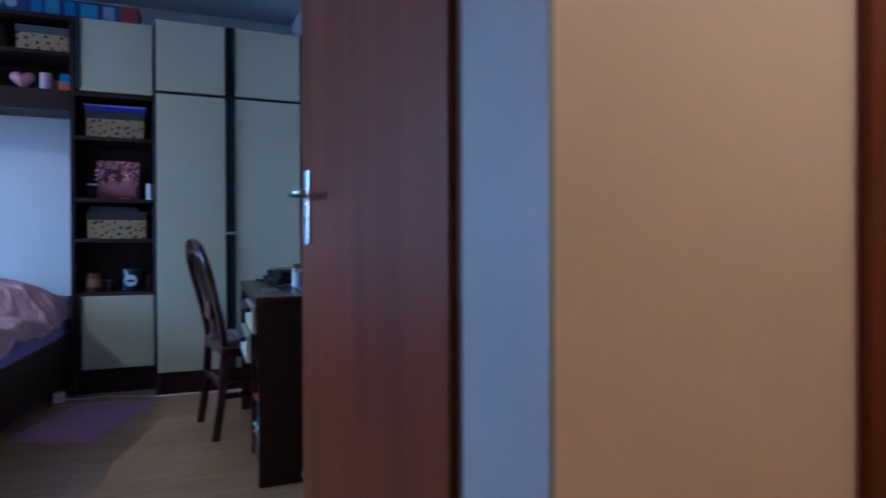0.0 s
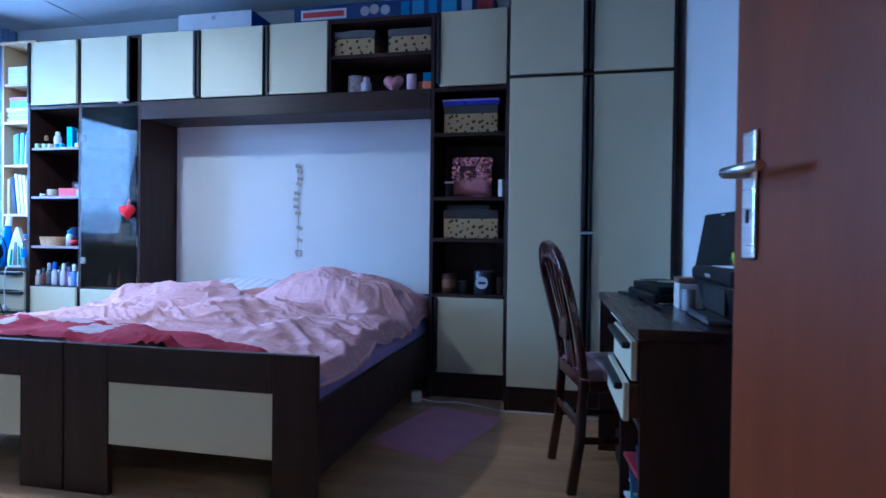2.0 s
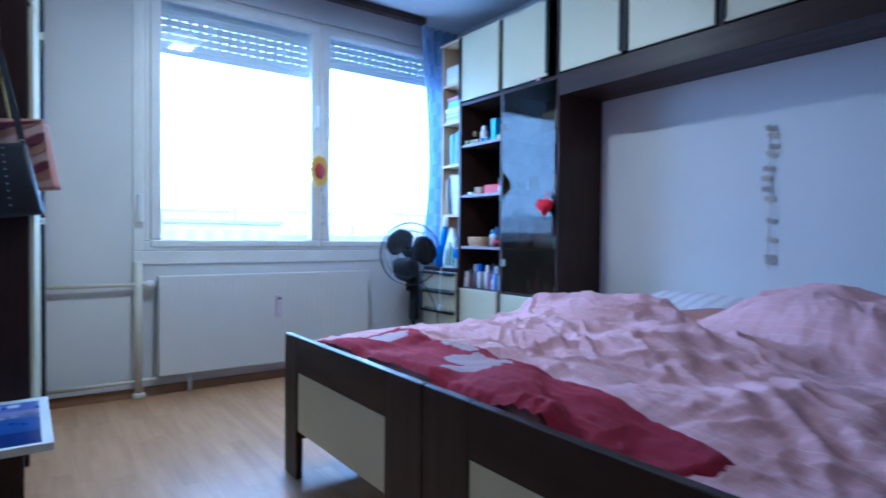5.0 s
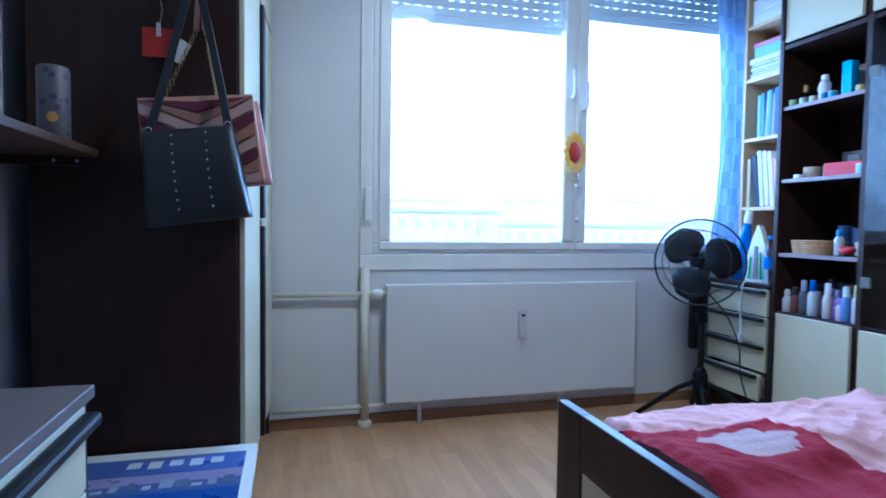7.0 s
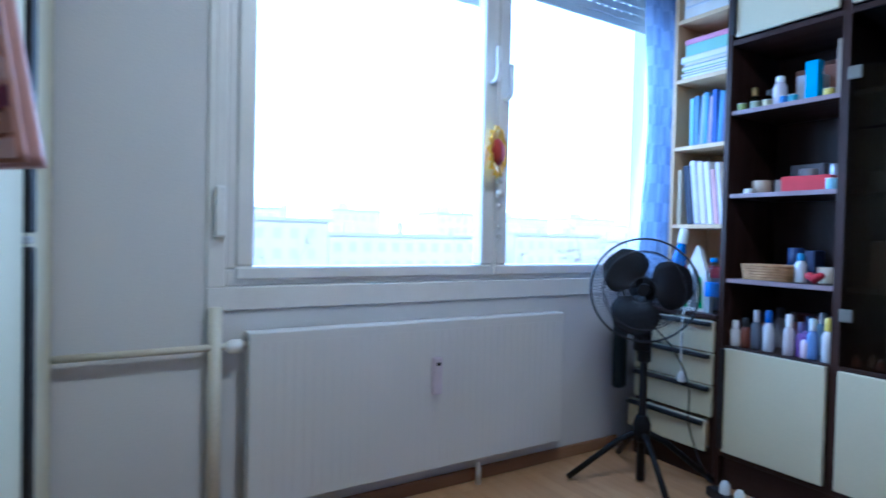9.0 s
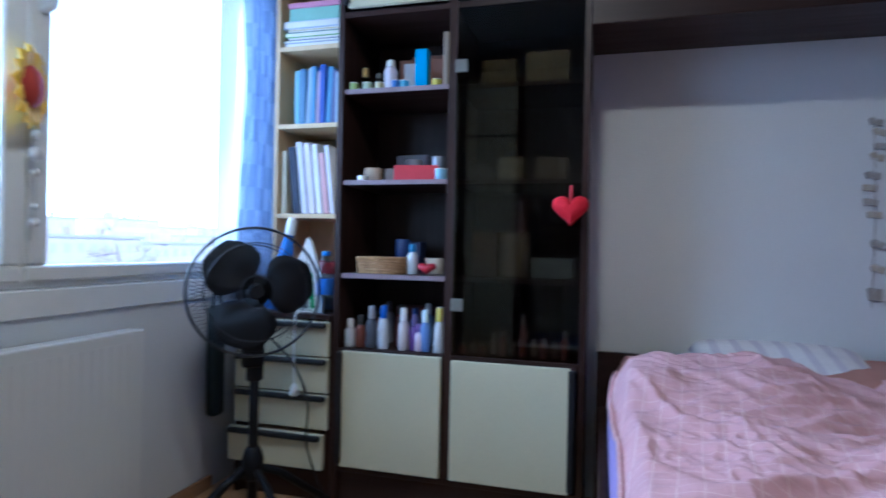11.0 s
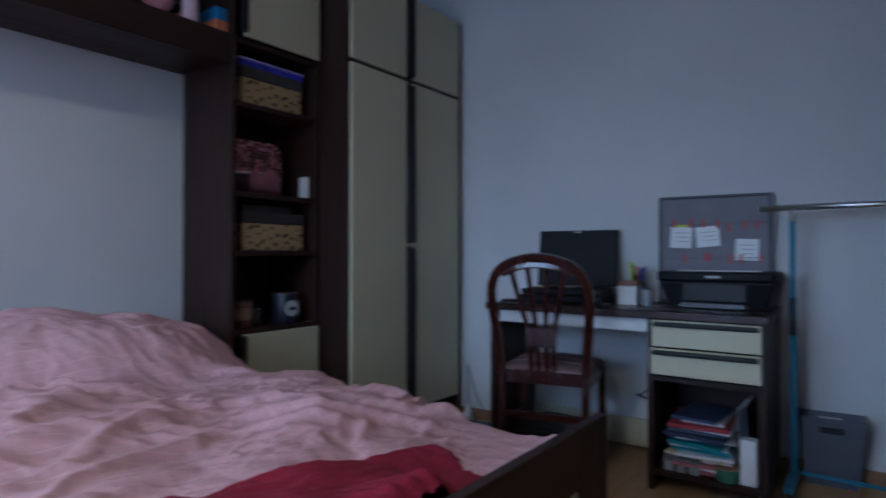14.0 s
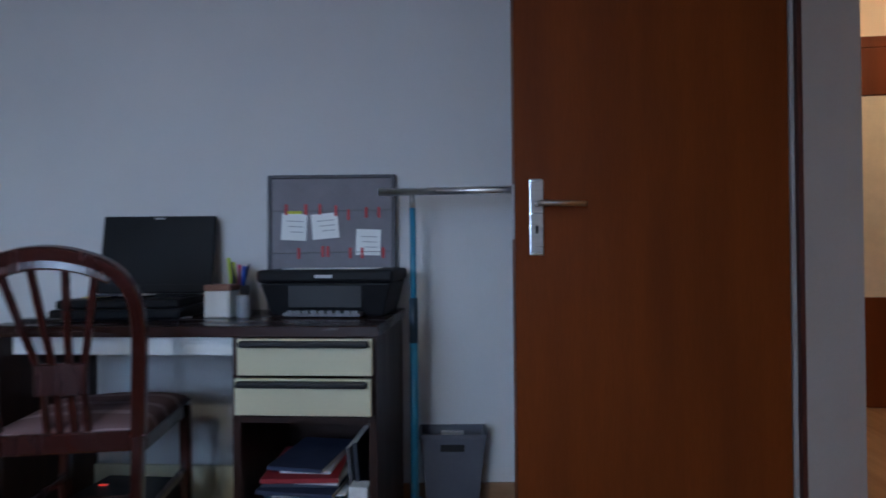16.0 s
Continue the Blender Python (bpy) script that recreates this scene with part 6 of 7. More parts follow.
for y, z in ((0.16, 0.19), (0.09, 0.19), (0.04, 0.19), (-0.017, 0.185), (-0.062, 0.17), (-0.125, 0.178), (-0.17, 0.178), (0.115, 0.034), (0.03, 0.04), (0.012, 0.04), (-0.068, 0.034), (-0.11, 0.034), (-0.185, 0.034)):
    part("peg", bm_box(-0.009, -0.003, y - 0.005, y + 0.005, Z0 + z, Z0 + z + 0.038, 0.001), PEG, bd, "red peg")
part("yellow_strip", bm_box(-0.0045, -0.003, 0.105, 0.155, Z0 + 0.194, Z0 + 0.204), plain((0.70, 0.70, 0.05), 0.6), bd)

ph = thing("pen_holder", "white square pot with copper-brown rim", "pot", 0.90, 2.893, DZ)
part("pot", bm_box(-0.04, 0.04, -0.042, 0.042, 0, 0.085, 0.004), WHITEP, ph)
part("rim", bm_box(-0.041, 0.041, -0.043, 0.043, 0.0855, 0.105, 0.004), plain((0.26, 0.13, 0.09), 0.6), ph, "copper-brown rim")
pc = thing("pen_cup", "dark round cup full of coloured pens", "pen pot", 1.07, 2.915, DZ)
part("cup", bm_lathe([(0.032, 0), (0.034, 0.003), (0.036, 0.09), (0.034, 0.092)], 16), plain((0.10, 0.10, 0.12), 0.5), pc)
for i in range(7):
    a = i * 0.9
    part("pen", bm_tube([(0.015 * math.cos(a), 0.015 * math.sin(a), 0.085), (0.034 * math.cos(a), 0.034 * math.sin(a), 0.15 + 0.008 * (i % 4))], 0.004, 6), plain(((0.05, 0.05, 0.07), (0.25, 0.12, 0.10), (0.04, 0.06, 0.2))[i % 3], 0.4), pc)
for i, (x, y, h, c) in enumerate(((-0.012, 0.022, 0.19, (0.55, 0.70, 0.05)), (0.0, 0.015, 0.175, (0.60, 0.72, 0.06)), (-0.008, -0.004, 0.165, (0.55, 0.05, 0.12)), (-0.015, -0.02, 0.16, (0.04, 0.10, 0.45)))):
    part("pen", bm_tube([(x, y, 0.085), (x * 1.4, y * 1.4, h)], 0.0065, 8), plain(c, 0.4), pc)
jar("small grey glue bottle on the desk", 0.885, 2.815, DZ, 0.07, 0.022, plain((0.32, 0.34, 0.38), 0.35), name="glue_bottle", category="bottle")
mp = thing("phone", "black mobile phone lying on the desk", "phone", 0.77, 3.40, DZ, 20)
part("body", bm_box(-0.035, 0.035, -0.065, 0.065, 0, 0.010, 0.004, 2), BLACKP, mp)
part("screen", bm_box(-0.031, 0.031, -0.058, 0.058, 0.0102, 0.011), plain((0.01, 0.01, 0.012), 0.1), mp)
pp = thing("paper_sheet", "white notepaper lying on the desk's end", "paper", 0.80, 3.46, DZ + 0.0005, 12)
part("sheet", bm_box(-0.08, 0.08, -0.025, 0.025, 0, 0.0015), WHITEP, pp)
ky = thing("key_ring", "small bunch of silver keys on the desk", "keys", 0.84, 2.985, DZ, 30)
bm = bm_tube([(0.018 * math.cos(i), 0.018 * math.sin(i), 0.004) for i in [math.tau * k / 12 for k in range(12)]], 0.002, 5, closed=True)
bm_box(0.015, 0.06, -0.006, 0.006, 0.001, 0.005, bm=bm)
bm_box(-0.01, 0.006, 0.015, 0.06, 0.001, 0.006, bm=bm)
part("bunch", bm, CHROME, ky)

# lower shelf of the desk
z = 0.0805
WHITE_C, TEAL_C, NAVY_C, RED_C = (0.78, 0.78, 0.80), (0.03, 0.22, 0.27), (0.03, 0.04, 0.09), (0.30, 0.02, 0.03)
STACK = ((0.022, 0.22, (0.35, 0.10, 0.11), 4), (0.008, 0.23, WHITE_C, -6), (0.012, 0.20, (0.45, 0.16, 0.16), 9), (0.014, 0.21, WHITE_C, 2), (0.008, 0.22, (0.70, 0.55, 0.36), -3),
         (0.010, 0.20, WHITE_C, 8), (0.018, 0.21, TEAL_C, 3), (0.006, 0.21, WHITE_C, 7), (0.014, 0.20, TEAL_C, -5), (0.008, 0.22, NAVY_C, 3), (0.006, 0.21, WHITE_C, 8),
         (0.012, 0.23, NAVY_C, -4), (0.016, 0.22, (0.08, 0.09, 0.13), 5), (0.007, 0.23, WHITE_C, -2), (0.014, 0.22, RED_C, 6), (0.010, 0.15, WHITE_C, 1), (0.012, 0.17, NAVY_C, -5))
for i, (t, d, c, rz) in enumerate(STACK):
    book(0.85 - 0.012 * (i % 3), 2.572 + 0.006 * ((i * 7) % 5 - 2), z, t, 0.26 + 0.01 * (i % 3), d, plain(c, 0.6), flat=True, rz=rz, label="lying exercise book or folder in a stack", group="stack of books under the desk")
    z += t + 0.001
for y, w, h, c, lean in ((2.392, 0.013, 0.275, (0.03, 0.035, 0.05), 4.0), (2.408, 0.011, 0.26, (0.10, 0.10, 0.12), 5.5)):
    book(0.74, y + w, 0.0805, w, 0.225, h, plain(c, 0.5), -lean, rz=-90, label="dark thin folder leaning beside the stack", group="folders under the desk")
carton("carton", "tall white card box with printed bars", 0.70, 0.75, 2.37, 2.425, 0.0805, 0.165, plain((0.82, 0.82, 0.84), 0.5))
for i in range(3):
    carton("ink_box", "small grey ink cartridge box", 0.69, 0.76, 2.655 - i * 0.046, 2.692 - i * 0.046, 0.0805, 0.055, plain((0.30, 0.31, 0.34), 0.4), plain((0.16, 0.16, 0.18), 0.4), "dark grey lid", group="ink boxes")
jar("round green and brown tin", 0.72, 2.47, 0.0805, 0.05, 0.042, plain((0.05, 0.16, 0.10), 0.4), plain((0.30, 0.18, 0.08), 0.5), name="tin", category="tin")

ub = thing("electronics_box", "black power box with red light under the desk", "electronics", 0.87, 3.23, 0)
part("body", bm_box(-0.16, 0.16, -0.15, 0.15, 0, 0.13, 0.012, 2), BLACKP, ub)
part("indicator", bm_box(0.057, 0.063, 0.086, 0.112, 0.1301, 0.1335), glowing("red_led", (1.0, 0.05, 0.02), 0.8), ub, "lit red indicator")
cable("black cable hanging under the desk", spline([(1.15, 2.81, 0.66), (1.155, 2.83, 0.45), (1.155, 2.88, 0.25), (1.14, 2.95, 0.25)], 8), 0.0035, BLACKP)
cable("black cable slanting under the desk", spline([(1.15, 2.79, 0.5), (1.155, 2.86, 0.32), (1.14, 2.94, 0.24)], 8), 0.003, BLACKP)
sc = thing("floor_scale", "flat blue plastic scale on the floor", "scale", 0.83, 3.72, 0, 8)
part("plate", bm_box(-0.15, 0.15, -0.14, 0.14, 0.006, 0.022, 0.006, 2), plain((0.02, 0.09, 0.26), 0.45), sc)
part("foot", bm_box(-0.12, 0.12, -0.11, 0.11, 0, 0.0058), BLACKP, sc)

# clothes rack and waste bin
BLUEM = plain((0.05, 0.21, 0.34), 0.35)
rk = thing("clothes_rack", "clothes rack with steel rail and blue post", "clothes rack", 1.03, 2.288, 0)
part("rail", bm_tube([(0, 0.115, 1.107), (0, -0.62, 1.107)], 0.013, 12), CHROME, rk)
part("neck", bm_tube([(0, 0, 1.05), (0, 0, 1.096)], 0.009, 10), CHROME, rk)
part("post", bm_tube([(0, 0, 0.62), (0, 0, 1.052)], 0.0105, 12), BLUEM, rk)
part("lower_post", bm_tube([(0, 0, 0.05), (0, 0, 0.635)], 0.0145, 12), BLUEM, rk)
part("sleeve", bm_tube([(0, 0, 0.60), (0, 0, 0.75)], 0.0150, 12), plain((0.02, 0.04, 0.06), 0.4), rk)
part("post", bm_tube([(0, -0.55, 0.05), (0, -0.55, 1.096)], 0.016, 12), BLUEM, rk)
for y in (0.0, -0.55):
    part("foot", bm_box(-0.2, 0.07, y - 0.016, y + 0.016, 0.035, 0.06, 0.006), BLUEM, rk)
    for x in (-0.18, 0.05):
        part("caster", bm_lathe([(0.015, -0.01), (0.017, -0.008), (0.017, 0.008), (0.015, 0.01)], 12), BLACKP, rk, at=pose(x, y, 0.0172, 90, 0, 0))
part("cross_bar", bm_box(0.054, 0.062, -0.53, -0.018, 0.035, 0.05, 0.002), BLUEM, rk)
bn = thing("waste_bin", "grey plastic bin with handle holes", "bin", 1.165, 2.172, 0, 5)
bn.scale = (0.68, 0.98, 0.90)
bm = bmesh.new()


def ring(w, d, z):
    return [bm.verts.new((sx * w, sy * d, z)) for sx, sy in ((-1, -1), (1, -1), (1, 1), (-1, 1))]


o0, o1, i1, i0 = ring(0.065, 0.088, 0), ring(0.088, 0.118, 0.30), ring(0.084, 0.114, 0.30), ring(0.061, 0.084, 0.006)
for a, b in ((o0, o1), (o1, i1), (i1, i0)):
    for q in range(4):
        bm.faces.new((a[q], a[(q + 1) % 4], b[(q + 1) % 4], b[q]))
bm.faces.new(o0[::-1])
bm.faces.new(i0)
part("body", bm, GREYP, bn)
bm = bm_box(-0.093, -0.088, -0.122, 0.122, 0.285, 0.302, 0.002)
bm_box(0.088, 0.093, -0.122, 0.122, 0.285, 0.302, 0.002, bm=bm)
bm_box(-0.0875, 0.0875, -0.122, -0.118, 0.285, 0.302, 0.001, bm=bm)
bm_box(-0.0875, 0.0875, 0.118, 0.122, 0.285, 0.302, 0.001, bm=bm)
part("rim", bm, GREYP, bn)
# holes are not cut; dark and pale plates imitate shade and light in them
part("painted_grip_hole", bm_box(-0.0885, -0.083, -0.042, 0.042, 0.235, 0.262, 0.002), plain((0.01, 0.01, 0.012), 0.8), bn, "dark plate painted as a shaded grip hole")
part("painted_grip_hole", bm_box(0.078, 0.0828, -0.042, 0.042, 0.255, 0.28, 0.002), plain((0.5, 0.5, 0.5), 0.8), bn, "pale plate painted as light through a grip hole")

# ---- south side: dresser, shelf, puzzle board, bags ----
dr = thing("dresser", "low dresser with grey wood top and cream drawers", "dresser", -2.00, 1.105, 0)
DW, DD = 1.05, 0.46
GREYWOOD = material("grey_brown_wood_top", (0.16, 0.13, 0.12), (0.11, 0.09, 0.085), 0.5, scale=3, stretch=(0.7, 9, 9), bump=0.05, fine=40, grain=0.2)
part("side_panel", bm_box(0, THK, 0, DD, 0, 0.672), DARK, dr)
part("side_panel", bm_box(DW - THK, DW, 0, DD, 0, 0.672), DARK, dr)
part("back_panel", bm_box(THK, DW - THK, 0, 0.01, 0, 0.672), DARK, dr)
part("top_panel", bm_box(-0.005, DW + 0.005, 0, DD + 0.012, 0.673, 0.695, 0.002), GREYWOOD, dr)
part("plinth", bm_box(THK, DW - THK, DD - 0.05, DD - 0.035, 0, 0.09), DARK_H, dr)
for c in range(2):
    for r in range(4):
        x0, z0 = 0.024 + c * 0.503, 0.10 + r * 0.143
        d = part("drawer", bm_box(x0, x0 + 0.498, DD - 0.012, DD + 0.006, z0, z0 + 0.138, 0.002), CREAM, dr)
        part("handle", bm_box(x0 + 0.005, x0 + 0.493, DD + 0.005, DD + 0.034, z0 + 0.108, z0 + 0.132, 0.008, 2), BLACKP, d)
ws = thing("wall_shelf", "brown wooden wall shelf beside the wardrobe", "shelf", -2.862, SOUTH, 1.155)
part("board", bm_box(0, 1.0, 0, 0.255, 0, 0.022, 0.002), plain((0.10, 0.06, 0.04), 0.5), ws)
cleat = part("cleat", bm_box(0, 0.022, 0.002, 0.235, -0.026, -0.0005, 0.002), DARK, ws)
for y in (0.14, 0.20):
    part("screw", bm_lathe([(0.004, 0), (0.005, 0.0005), (0.004, 0.002), (0.002, 0.003)], 10), CHROME, cleat, at=pose(0.022, y, -0.013, 0, 90, 0))
cd = thing("decorated_candle", "tall candle with mosaic print and yellow moon", "candle", -2.66, SOUTH + 0.205, 1.1775)
part("body", bm_lathe([(0.036, 0), (0.038, 0.003), (0.038, 0.185), (0.034, 0.19)], 24), patterned("mosaic_candle_print", (0.13, 0.12, 0.14), (0.05, 0.05, 0.09), "dots", 34, 0.5, 0.28), cd)
part("yellow_moon", bm_lathe([(0.012, 0), (0.0135, 0.0005), (0.0135, 0.002), (0.012, 0.0025)], 16), plain((0.50, 0.28, 0.06), 0.5), cd, "yellow printed moon", at=pose(0.036, 0.009, 0.055, 0, 88, 14))
cable("white cable coiled on the wall over the dresser", spline([(-2.35, SOUTH + 0.012, 0.96), (-2.30, SOUTH + 0.02, 0.92), (-2.24, SOUTH + 0.02, 0.86), (-2.26, SOUTH + 0.02, 0.80), (-2.30, SOUTH + 0.02, 0.90), (-2.22, SOUTH + 0.02, 0.82), (-2.28, SOUTH + 0.02, 0.72)], 8), 0.004, WHITEP)
# puzzle picture on a low dark box
lo = thing("storage_chest", "low dark chest beside the wardrobe", "chest", -2.81, 1.12, 0)
part("body", bm_box(0, 0.60, 0, 0.60, 0, 0.245, 0.003), DARK_H, lo)
pz = thing("picture_board", "white-edged board with a blue harbour picture", "picture", -2.812, 1.15, 0.2455)
part("board", bm_box(0, 0.62, 0, 0.645, 0, 0.026, 0.002), WHITEP, pz)
PIC = [((0.015, 0.03, 0.16), 0.0, 0.14), ((0.04, 0.08, 0.30), 0.14, 0.30), ((0.09, 0.12, 0.28), 0.30, 0.36), ((0.28, 0.24, 0.40), 0.36, 0.42), ((0.10, 0.14, 0.42), 0.42, 0.54)]
for i, (c, a, b) in enumerate(PIC):
    part("picture_band", bm_box(0.60 - b, 0.60 - a - 0.0005, 0.03, 0.615, 0.0262, 0.0275), plain(c, 0.3), pz)
random.seed(21)
for i in range(14):
    y = 0.05 + i * 0.04
    h = random.uniform(0.01, 0.045)
    part("printed_house", bm_box(0.27 - h, 0.275, y, y + random.uniform(0.02, 0.038), 0.0276, 0.0284), plain(((0.30, 0.33, 0.42), (0.12, 0.15, 0.25), (0.45, 0.46, 0.52))[i % 3], 0.4), pz)
for i in range(5):
    part("printed_mark", bm_box(0.09, 0.13 + 0.01 * (i % 2), 0.30 + i * 0.055, 0.335 + i * 0.055, 0.0276, 0.0284), plain((0.66, 0.68, 0.72), 0.4), pz)

# bags hanging on the wardrobe's side
SIDE = -2.82
hk = thing("wall_hook", "small black hook on the wardrobe's side", "hook", SIDE, 1.60, 1.665)
part("hook", bm_tube([(0.001, 0, 0.02), (0.03, 0, 0.0), (0.04, 0, 0.02)], 0.006, 8), BLACKP, hk)
LEATHER = material("black_leather", (0.022, 0.024, 0.028), (0.016, 0.017, 0.02), 0.38, scale=12, bump=0.25, fine=220)
hbag = thing("handbag", "black studded leather handbag hanging on a strap", "handbag", SIDE + 0.105, 1.645, 0.968)
hbag.rotation_euler = Euler((radians(7), 0, radians(-4)))
hbag.scale = (1, 0.86, 1.0)


def bm_bag(w0, w1, d0, d1, h, puff=0.02, n=14):
    bm = bmesh.new()
    rings = []
    for j in range(n + 1):
        t = j / n
        w, d = w0 + (w1 - w0) * t, d0 + (d1 - d0) * t
        e = math.sin(math.pi * min(1, t * 1.0)) * puff
        row = []
        for i in range(28):
            a = math.tau * i / 28
            c, s = math.cos(a), math.sin(a)
            q = 0.28
            row.append(bm.verts.new((math.copysign(abs(c) ** q, c) * (d / 2 + e), math.copysign(abs(s) ** q, s) * w / 2, h * t)))
        rings.append(row)
    for a, b in zip(rings, rings[1:]):
        for i in range(28):
            bm.faces.new((a[i], a[(i + 1) % 28], b[(i + 1) % 28], b[i])).smooth = True
    bm.faces.new(rings[0][::-1])
    bm.faces.new(rings[-1])
    return bm


part("body", bm_bag(0.33, 0.28, 0.085, 0.05, 0.265), LEATHER, hbag)
for s in (-1, 1):
    part("strap", bm_tube(spline([(0.0, s * 0.125, 0.265), (-0.02, s * 0.095 + 0.02, 0.38), (-0.05, s * 0.05 + 0.045, 0.56), (-0.066, s * 0.012 + 0.065, 0.70)], 5), 0, flat=(0.026, 0.005)), LEATHER, hbag)
    part("ring", bm_tube([(0.0, s * 0.125 + 0.012 * math.cos(math.tau * i / 10), 0.268 + 0.012 * math.sin(math.tau * i / 10)) for i in range(10)], 0.002, 5, closed=True), CHROME, hbag)
STUD = plain((0.34, 0.34, 0.36), 0.35, 0.8)
for y in (-0.05, 0.055):
    for j in range(9):
        t = 0.04 + j * 0.026
        d = (0.085 + (0.05 - 0.085) * t / 0.265) / 2 + math.sin(math.pi * t / 0.265) * 0.02
        part("stud", bm_lathe([(0.0035, -0.003), (0.0042, 0.0), (0.0025, 0.003)], 8), STUD, hbag, at=pose(d, y + 0.01 * (t - 0.1), t, 0, 90, 0))
tan = thing("shoulder_bag", "tan and burgundy chevron shoulder bag with gold chain", "handbag", SIDE + 0.04, 1.655, 1.07)
tan.rotation_euler = Euler((radians(6), 0, 0))
TAN = plain((0.42, 0.22, 0.15), 0.5)
GUSSET = plain((0.56, 0.34, 0.30), 0.45)
part("front_panel", bm_bag(0.335, 0.315, 0.022, 0.018, 0.265, 0.004), TAN, tan, at=pose(0.022, 0, 0))
part("gusset", bm_bag(0.362, 0.332, 0.040, 0.016, 0.255, 0.006), GUSSET, tan, "folded pale pink gusset", at=pose(-0.008, 0.006, -0.004))
CHEV = [plain((0.13, 0.025, 0.05), 0.5), plain((0.52, 0.36, 0.30), 0.5), plain((0.36, 0.19, 0.13), 0.5)]
for i in range(9):
    zc = -0.070 + i * 0.036
    for s in (-1, 1):
        bm = bmesh.new()
        xs = 0.041
        q = [(xs, 0.0, zc), (xs, s * 0.155, zc + 0.075), (xs, s * 0.155, zc + 0.104), (xs, 0.0, zc + 0.029)]
        q = [(a, b, max(0.006, min(c, 0.258))) for a, b, c in q]
        if q[2][2] - q[1][2] < 0.004 and q[3][2] - q[0][2] < 0.004:
            bm.free()
            continue
        q = [p for k, p in enumerate(q) if p not in q[:k]]
        f = bm.faces.new([bm.verts.new(p) for p in q])
        ex = bmesh.ops.extrude_face_region(bm, geom=[f])
        bmesh.ops.translate(bm, verts=[e for e in ex["geom"] if isinstance(e, bmesh.types.BMVert)], vec=(-0.012, 0, 0))
        part("chevron", bm, CHEV[(i + 1) % 3], tan)
for s in (-1, 1):
    bm = bmesh.new()
    a, b = Vector((0.0, s * 0.075 - 0.02, 0.262)), Vector((0.0, s * 0.012 + 0.03, 0.46))
    for i in range(24):
        p = a + (b - a) * (i / 23)
        pts = [(p.x + (0.004 * math.sin(q) if i % 2 else 0), p.y + (0 if i % 2 else 0.004 * math.sin(q)), p.z + 0.009 * math.cos(q)) for q in [math.tau * k / 8 for k in range(8)]]
        bm_tube(pts, 0.0014, 4, bm, closed=True)
    part("chain", bm, GOLD, tan, "gold chain")
    part("strap", bm_tube([b, b + Vector((0.004, 0.012 - s * 0.006, 0.10)), b + Vector((0.004, 0.022 - s * 0.010, 0.185))], 0, flat=(0.016, 0.004)), TAN, tan, "tan leather strap")
rt = thing("gift_tag", "red paper tag with white card on a string", "tag", SIDE + 0.004, 1.518, 1.452)
part("red_card", bm_box(0.004, 0.008, -0.045, 0.045, 0, 0.085, 0.001), plain((0.55, 0.03, 0.015), 0.5), rt)
part("white_card", bm_box(0.0, 0.003, -0.034, 0.034, -0.005, 0.062), WHITEP, rt, at=pose(0, 0.03, 0.005, -28, 0, 0))
part("string", bm_tube([(0.006, 0, 0.08), (0.006, 0.01, 0.14), (0.004, -0.002, 0.2)], 0.002, 5), plain((0.5, 0.45, 0.35), 0.9), rt)
part("ribbon", bm_box(0.0082, 0.010, -0.006, 0.006, 0.06, 0.10), WHITEP, rt)

# ---- hall: second door frame, far door with frosted pane ----
d2 = tagged(thing("door_2", "red-brown door with a pale notice in the hall", "door", 1.70, HALL_Y, 0), kind="structure")
part("frame", bm_box(0, 0.045, -0.03, -0.001, 0, 2.1, 0.004), DOORWOOD, d2)
part("leaf", bm_box(0.046, 0.9, -0.02, -0.001, 0.01, 2.04, 0.003), DOORWOOD, d2)
part("notice", bm_box(0.06, 0.20, -0.0225, -0.0205, 0.89, 1.11), plain((0.50, 0.42, 0.36), 0.6), d2, "pale paper notice")
d3 = tagged(thing("door_3", "red-brown hall door with frosted glass pane", "door", HALL_E, -0.30, 0), kind="structure")
bm = bm_box(-0.04, -0.002, -0.45, 0.45, 0.005, 0.63, 0.003)
bm_box(-0.04, -0.002, -0.45, -0.33, 0.63, 2.05, 0.003, bm=bm)
bm_box(-0.04, -0.002, 0.33, 0.45, 0.63, 2.05, 0.003, bm=bm)
bm_box(-0.04, -0.002, -0.33, 0.33, 1.78, 2.05, 0.003, bm=bm)
part("leaf", bm, DOORWOOD, d3)
# opaque pane; the light behind it is put into its pale yellow
part("pane", bm_box(-0.028, -0.016, -0.33, 0.33, 0.63, 1.78), plain((0.74, 0.62, 0.42), 0.5), d3, "frosted glass, light from beyond painted yellow-white")
bm = bm_box(-0.03, -0.001, -0.53, -0.452, 0, 2.12, 0.003)
bm_box(-0.03, -0.001, 0.452, 0.53, 0, 2.12, 0.003, bm=bm)
bm_box(-0.03, -0.001, -0.452, 0.452, 2.055, 2.12, 0.003, bm=bm)
part("frame", bm, DOORWOOD, d3)
hl = thing("hall_lamp", "round glass hall ceiling lamp, switched on", "lamp", 1.8, -0.1, CEIL)
part("base", bm_lathe([(0.09, -0.02), (0.11, -0.018), (0.11, -0.001), (0.1, 0.0)], 24), WHITEP, hl)
part("shade", bm_lathe([(0.02, -0.11), (0.09, -0.095), (0.12, -0.05), (0.115, -0.021)], 24), glowing("lit_warm_glass", (1.0, 0.75, 0.42), 4.0), hl)

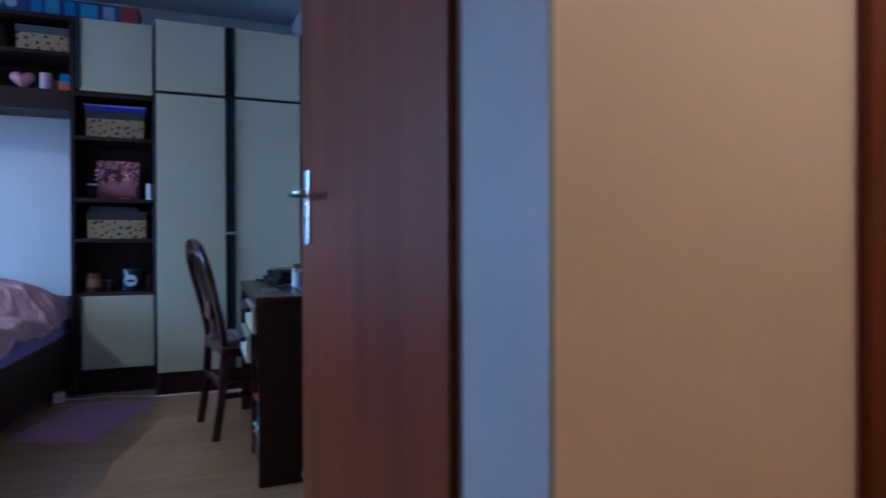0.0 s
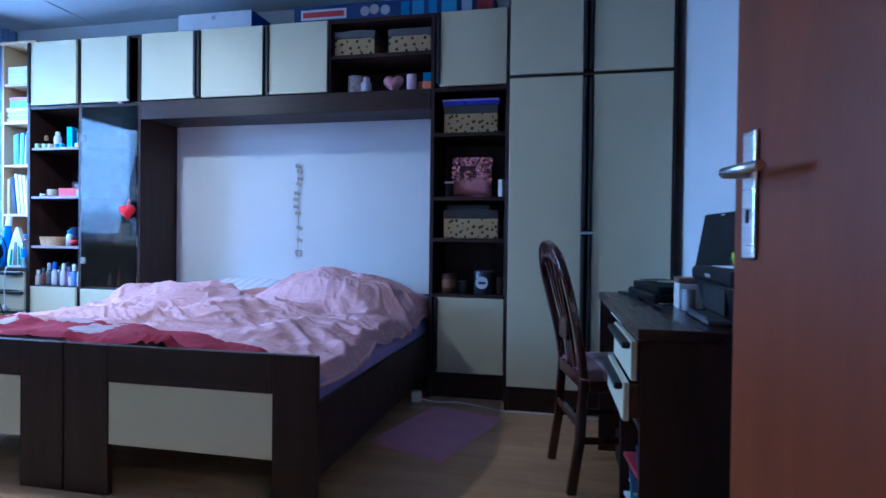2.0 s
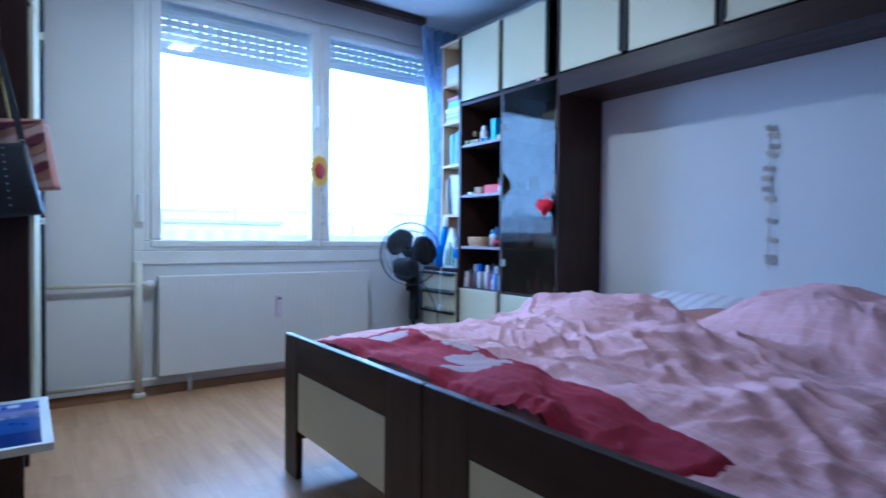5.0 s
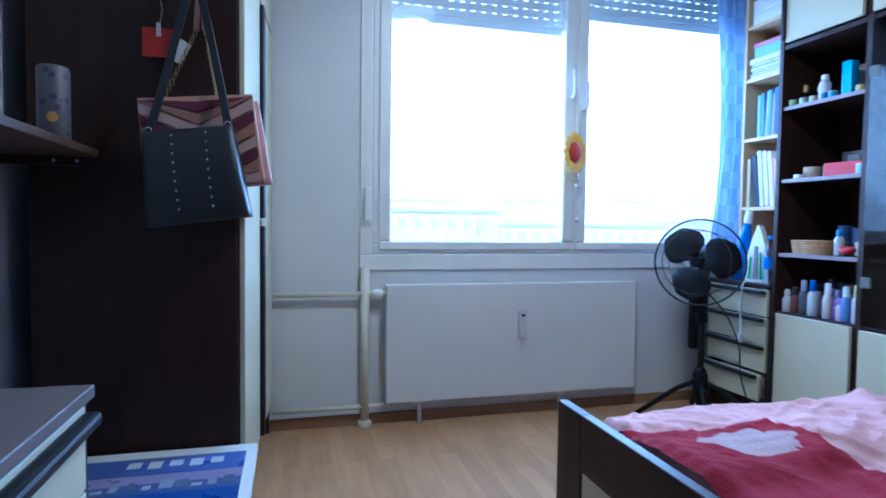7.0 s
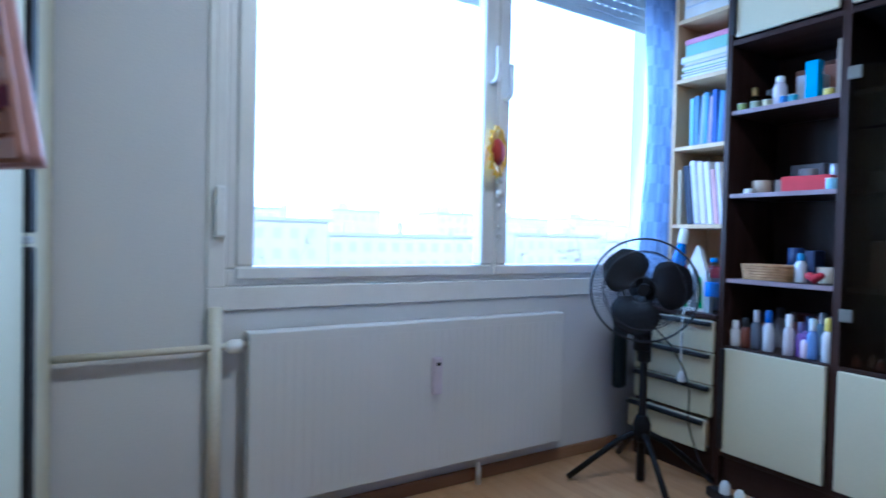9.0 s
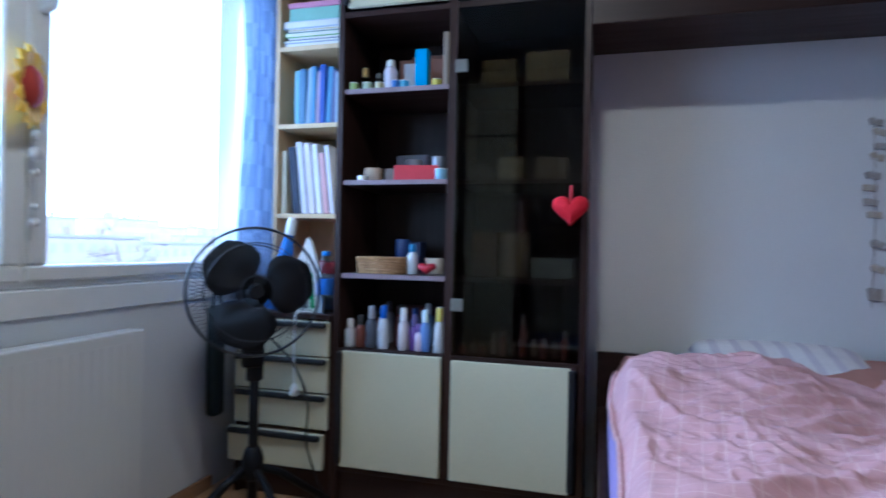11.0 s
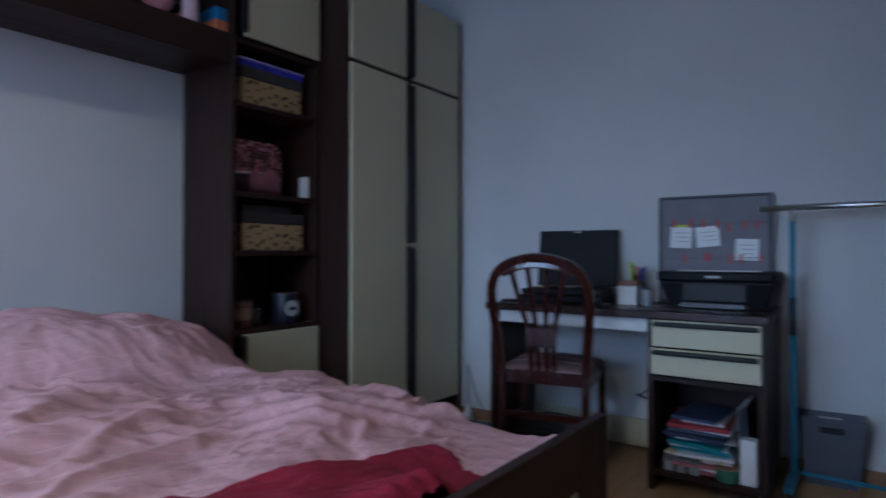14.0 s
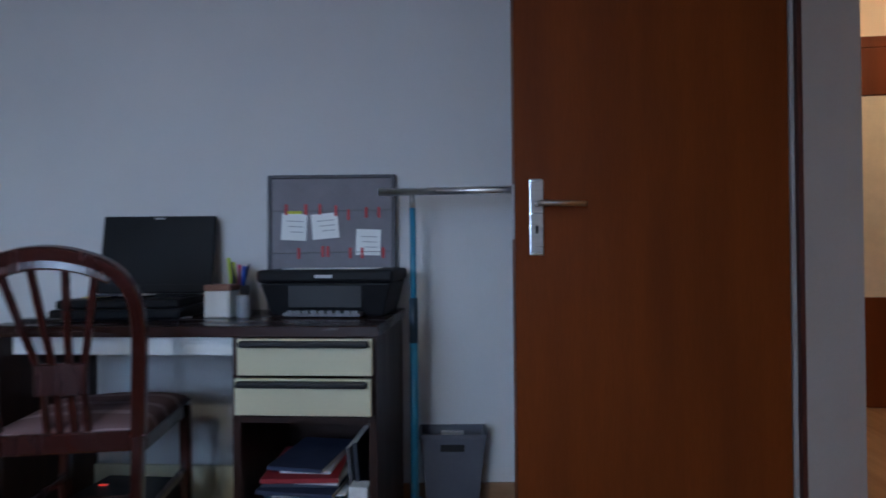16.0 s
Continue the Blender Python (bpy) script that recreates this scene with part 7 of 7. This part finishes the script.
# ---- outside: pale sky backdrop and roofs with painted haze ----
bm = bmesh.new()
ringv = []
for i in range(49):
    a = radians(60 + 240 * i / 48)
    ringv.append([bm.verts.new((420 * math.cos(a), 420 * math.sin(a), z)) for z in (-90, 330)])
for a, c in zip(ringv, ringv[1:]):
    bm.faces.new((a[0], c[0], c[1], a[1]))
tagged(part("backdrop_sky", bm, glowing("white_overcast_sky", (0.86, 0.93, 1.0), 7.0)), "bright white overcast sky", kind="structure")
tagged(part("ground", bm_box(-400, -6, -380, 400, -14.2, -14.0), plain((0.70, 0.69, 0.68), 0.9)), "ground far below, haze put into its pale colour", kind="structure")
# haze is put into the colours: walls, panes, roofs and chimneys are overly pale
HAZE_PAINT = [material("facade_paled_as_haze", (0.90, 0.86, 0.84), (0.87, 0.83, 0.81), 0.9, scale=0.3, bump=0.0), material("brick_paled_as_haze", (0.86, 0.79, 0.76), (0.83, 0.75, 0.72), 0.9, scale=0.3, bump=0.0)]
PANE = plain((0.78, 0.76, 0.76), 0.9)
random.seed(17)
ROOF = material("tar_roof_paled_as_haze", (0.72, 0.68, 0.68), (0.66, 0.63, 0.63), 0.9, scale=0.2, bump=0.0)
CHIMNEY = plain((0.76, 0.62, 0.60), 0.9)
for i in range(27):
    near = i % 2
    w = random.uniform(22, 34) if near else random.uniform(14, 22)
    y = -30 + i * 15.5 + random.uniform(-2, 2)
    x = (-92 if near else -150) + random.uniform(-6, 6) - max(0, i - 9) * 3.0
    h = (15.6 if near else 21.0) + random.uniform(-1.2, 1.6)
    if i > 21:
        x, y, h = -62 - 17 * (i - 22), -102 + 21 * (i - 22), 15.8 + (i % 3) * 1.3
    hs_ = thing("apartment_building", "block of flats with flat roof, haze painted in pale colours", "building", x, y, -14, random.uniform(-3, 3), group="far buildings")
    part("wall", bm_box(-6, 6, -w / 2, w / 2, 0, h), HAZE_PAINT[(i // 2) % 2], hs_)
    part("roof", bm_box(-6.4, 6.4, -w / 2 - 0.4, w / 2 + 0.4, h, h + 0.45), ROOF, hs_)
    part("stair_head", bm_box(-2, 2, -w * 0.3, -w * 0.3 + 3.2, h + 0.45, h + 2.3), HAZE_PAINT[1], hs_)
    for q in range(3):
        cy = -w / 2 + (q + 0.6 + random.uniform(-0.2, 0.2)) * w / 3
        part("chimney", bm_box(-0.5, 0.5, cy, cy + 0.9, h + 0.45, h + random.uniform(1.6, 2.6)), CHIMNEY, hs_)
    n = int(w / 2.6)
    for r in range(4):
        for c in range(n):
            yy = -w / 2 + 0.8 + c * (w - 1.6) / n
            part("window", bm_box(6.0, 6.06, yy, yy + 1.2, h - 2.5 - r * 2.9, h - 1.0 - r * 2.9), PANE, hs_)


# bare trees in front of the blocks, paled with the same painted haze
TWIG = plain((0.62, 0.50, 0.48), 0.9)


def bare_tree(x, y, height, seed):
    random.seed(seed)
    tree = thing("bare_tree", "leafless reddish-brown tree before the flats", "tree", x, y, -14, group="bare trees")
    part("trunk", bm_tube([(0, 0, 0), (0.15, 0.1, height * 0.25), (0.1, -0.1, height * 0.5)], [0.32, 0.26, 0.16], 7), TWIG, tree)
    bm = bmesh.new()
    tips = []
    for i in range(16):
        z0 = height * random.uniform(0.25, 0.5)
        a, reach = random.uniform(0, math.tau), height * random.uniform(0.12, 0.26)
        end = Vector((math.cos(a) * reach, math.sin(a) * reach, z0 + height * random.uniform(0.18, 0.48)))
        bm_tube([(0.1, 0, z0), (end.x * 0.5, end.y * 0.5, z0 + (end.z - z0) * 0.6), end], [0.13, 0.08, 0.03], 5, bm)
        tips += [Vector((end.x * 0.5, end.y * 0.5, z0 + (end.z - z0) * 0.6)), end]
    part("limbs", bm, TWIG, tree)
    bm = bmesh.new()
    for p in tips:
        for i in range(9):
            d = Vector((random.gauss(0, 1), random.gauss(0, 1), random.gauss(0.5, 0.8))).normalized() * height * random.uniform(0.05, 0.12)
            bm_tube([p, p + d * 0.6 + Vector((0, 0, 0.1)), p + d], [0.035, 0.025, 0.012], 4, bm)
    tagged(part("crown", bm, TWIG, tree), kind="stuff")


for i, (x, y, h) in enumerate(((-60, 62, 17.5), (-66, 70, 15.5), (-58, 48, 14.0), (-64, 20, 14.5))):
    bare_tree(x, y, h, 60 + i)
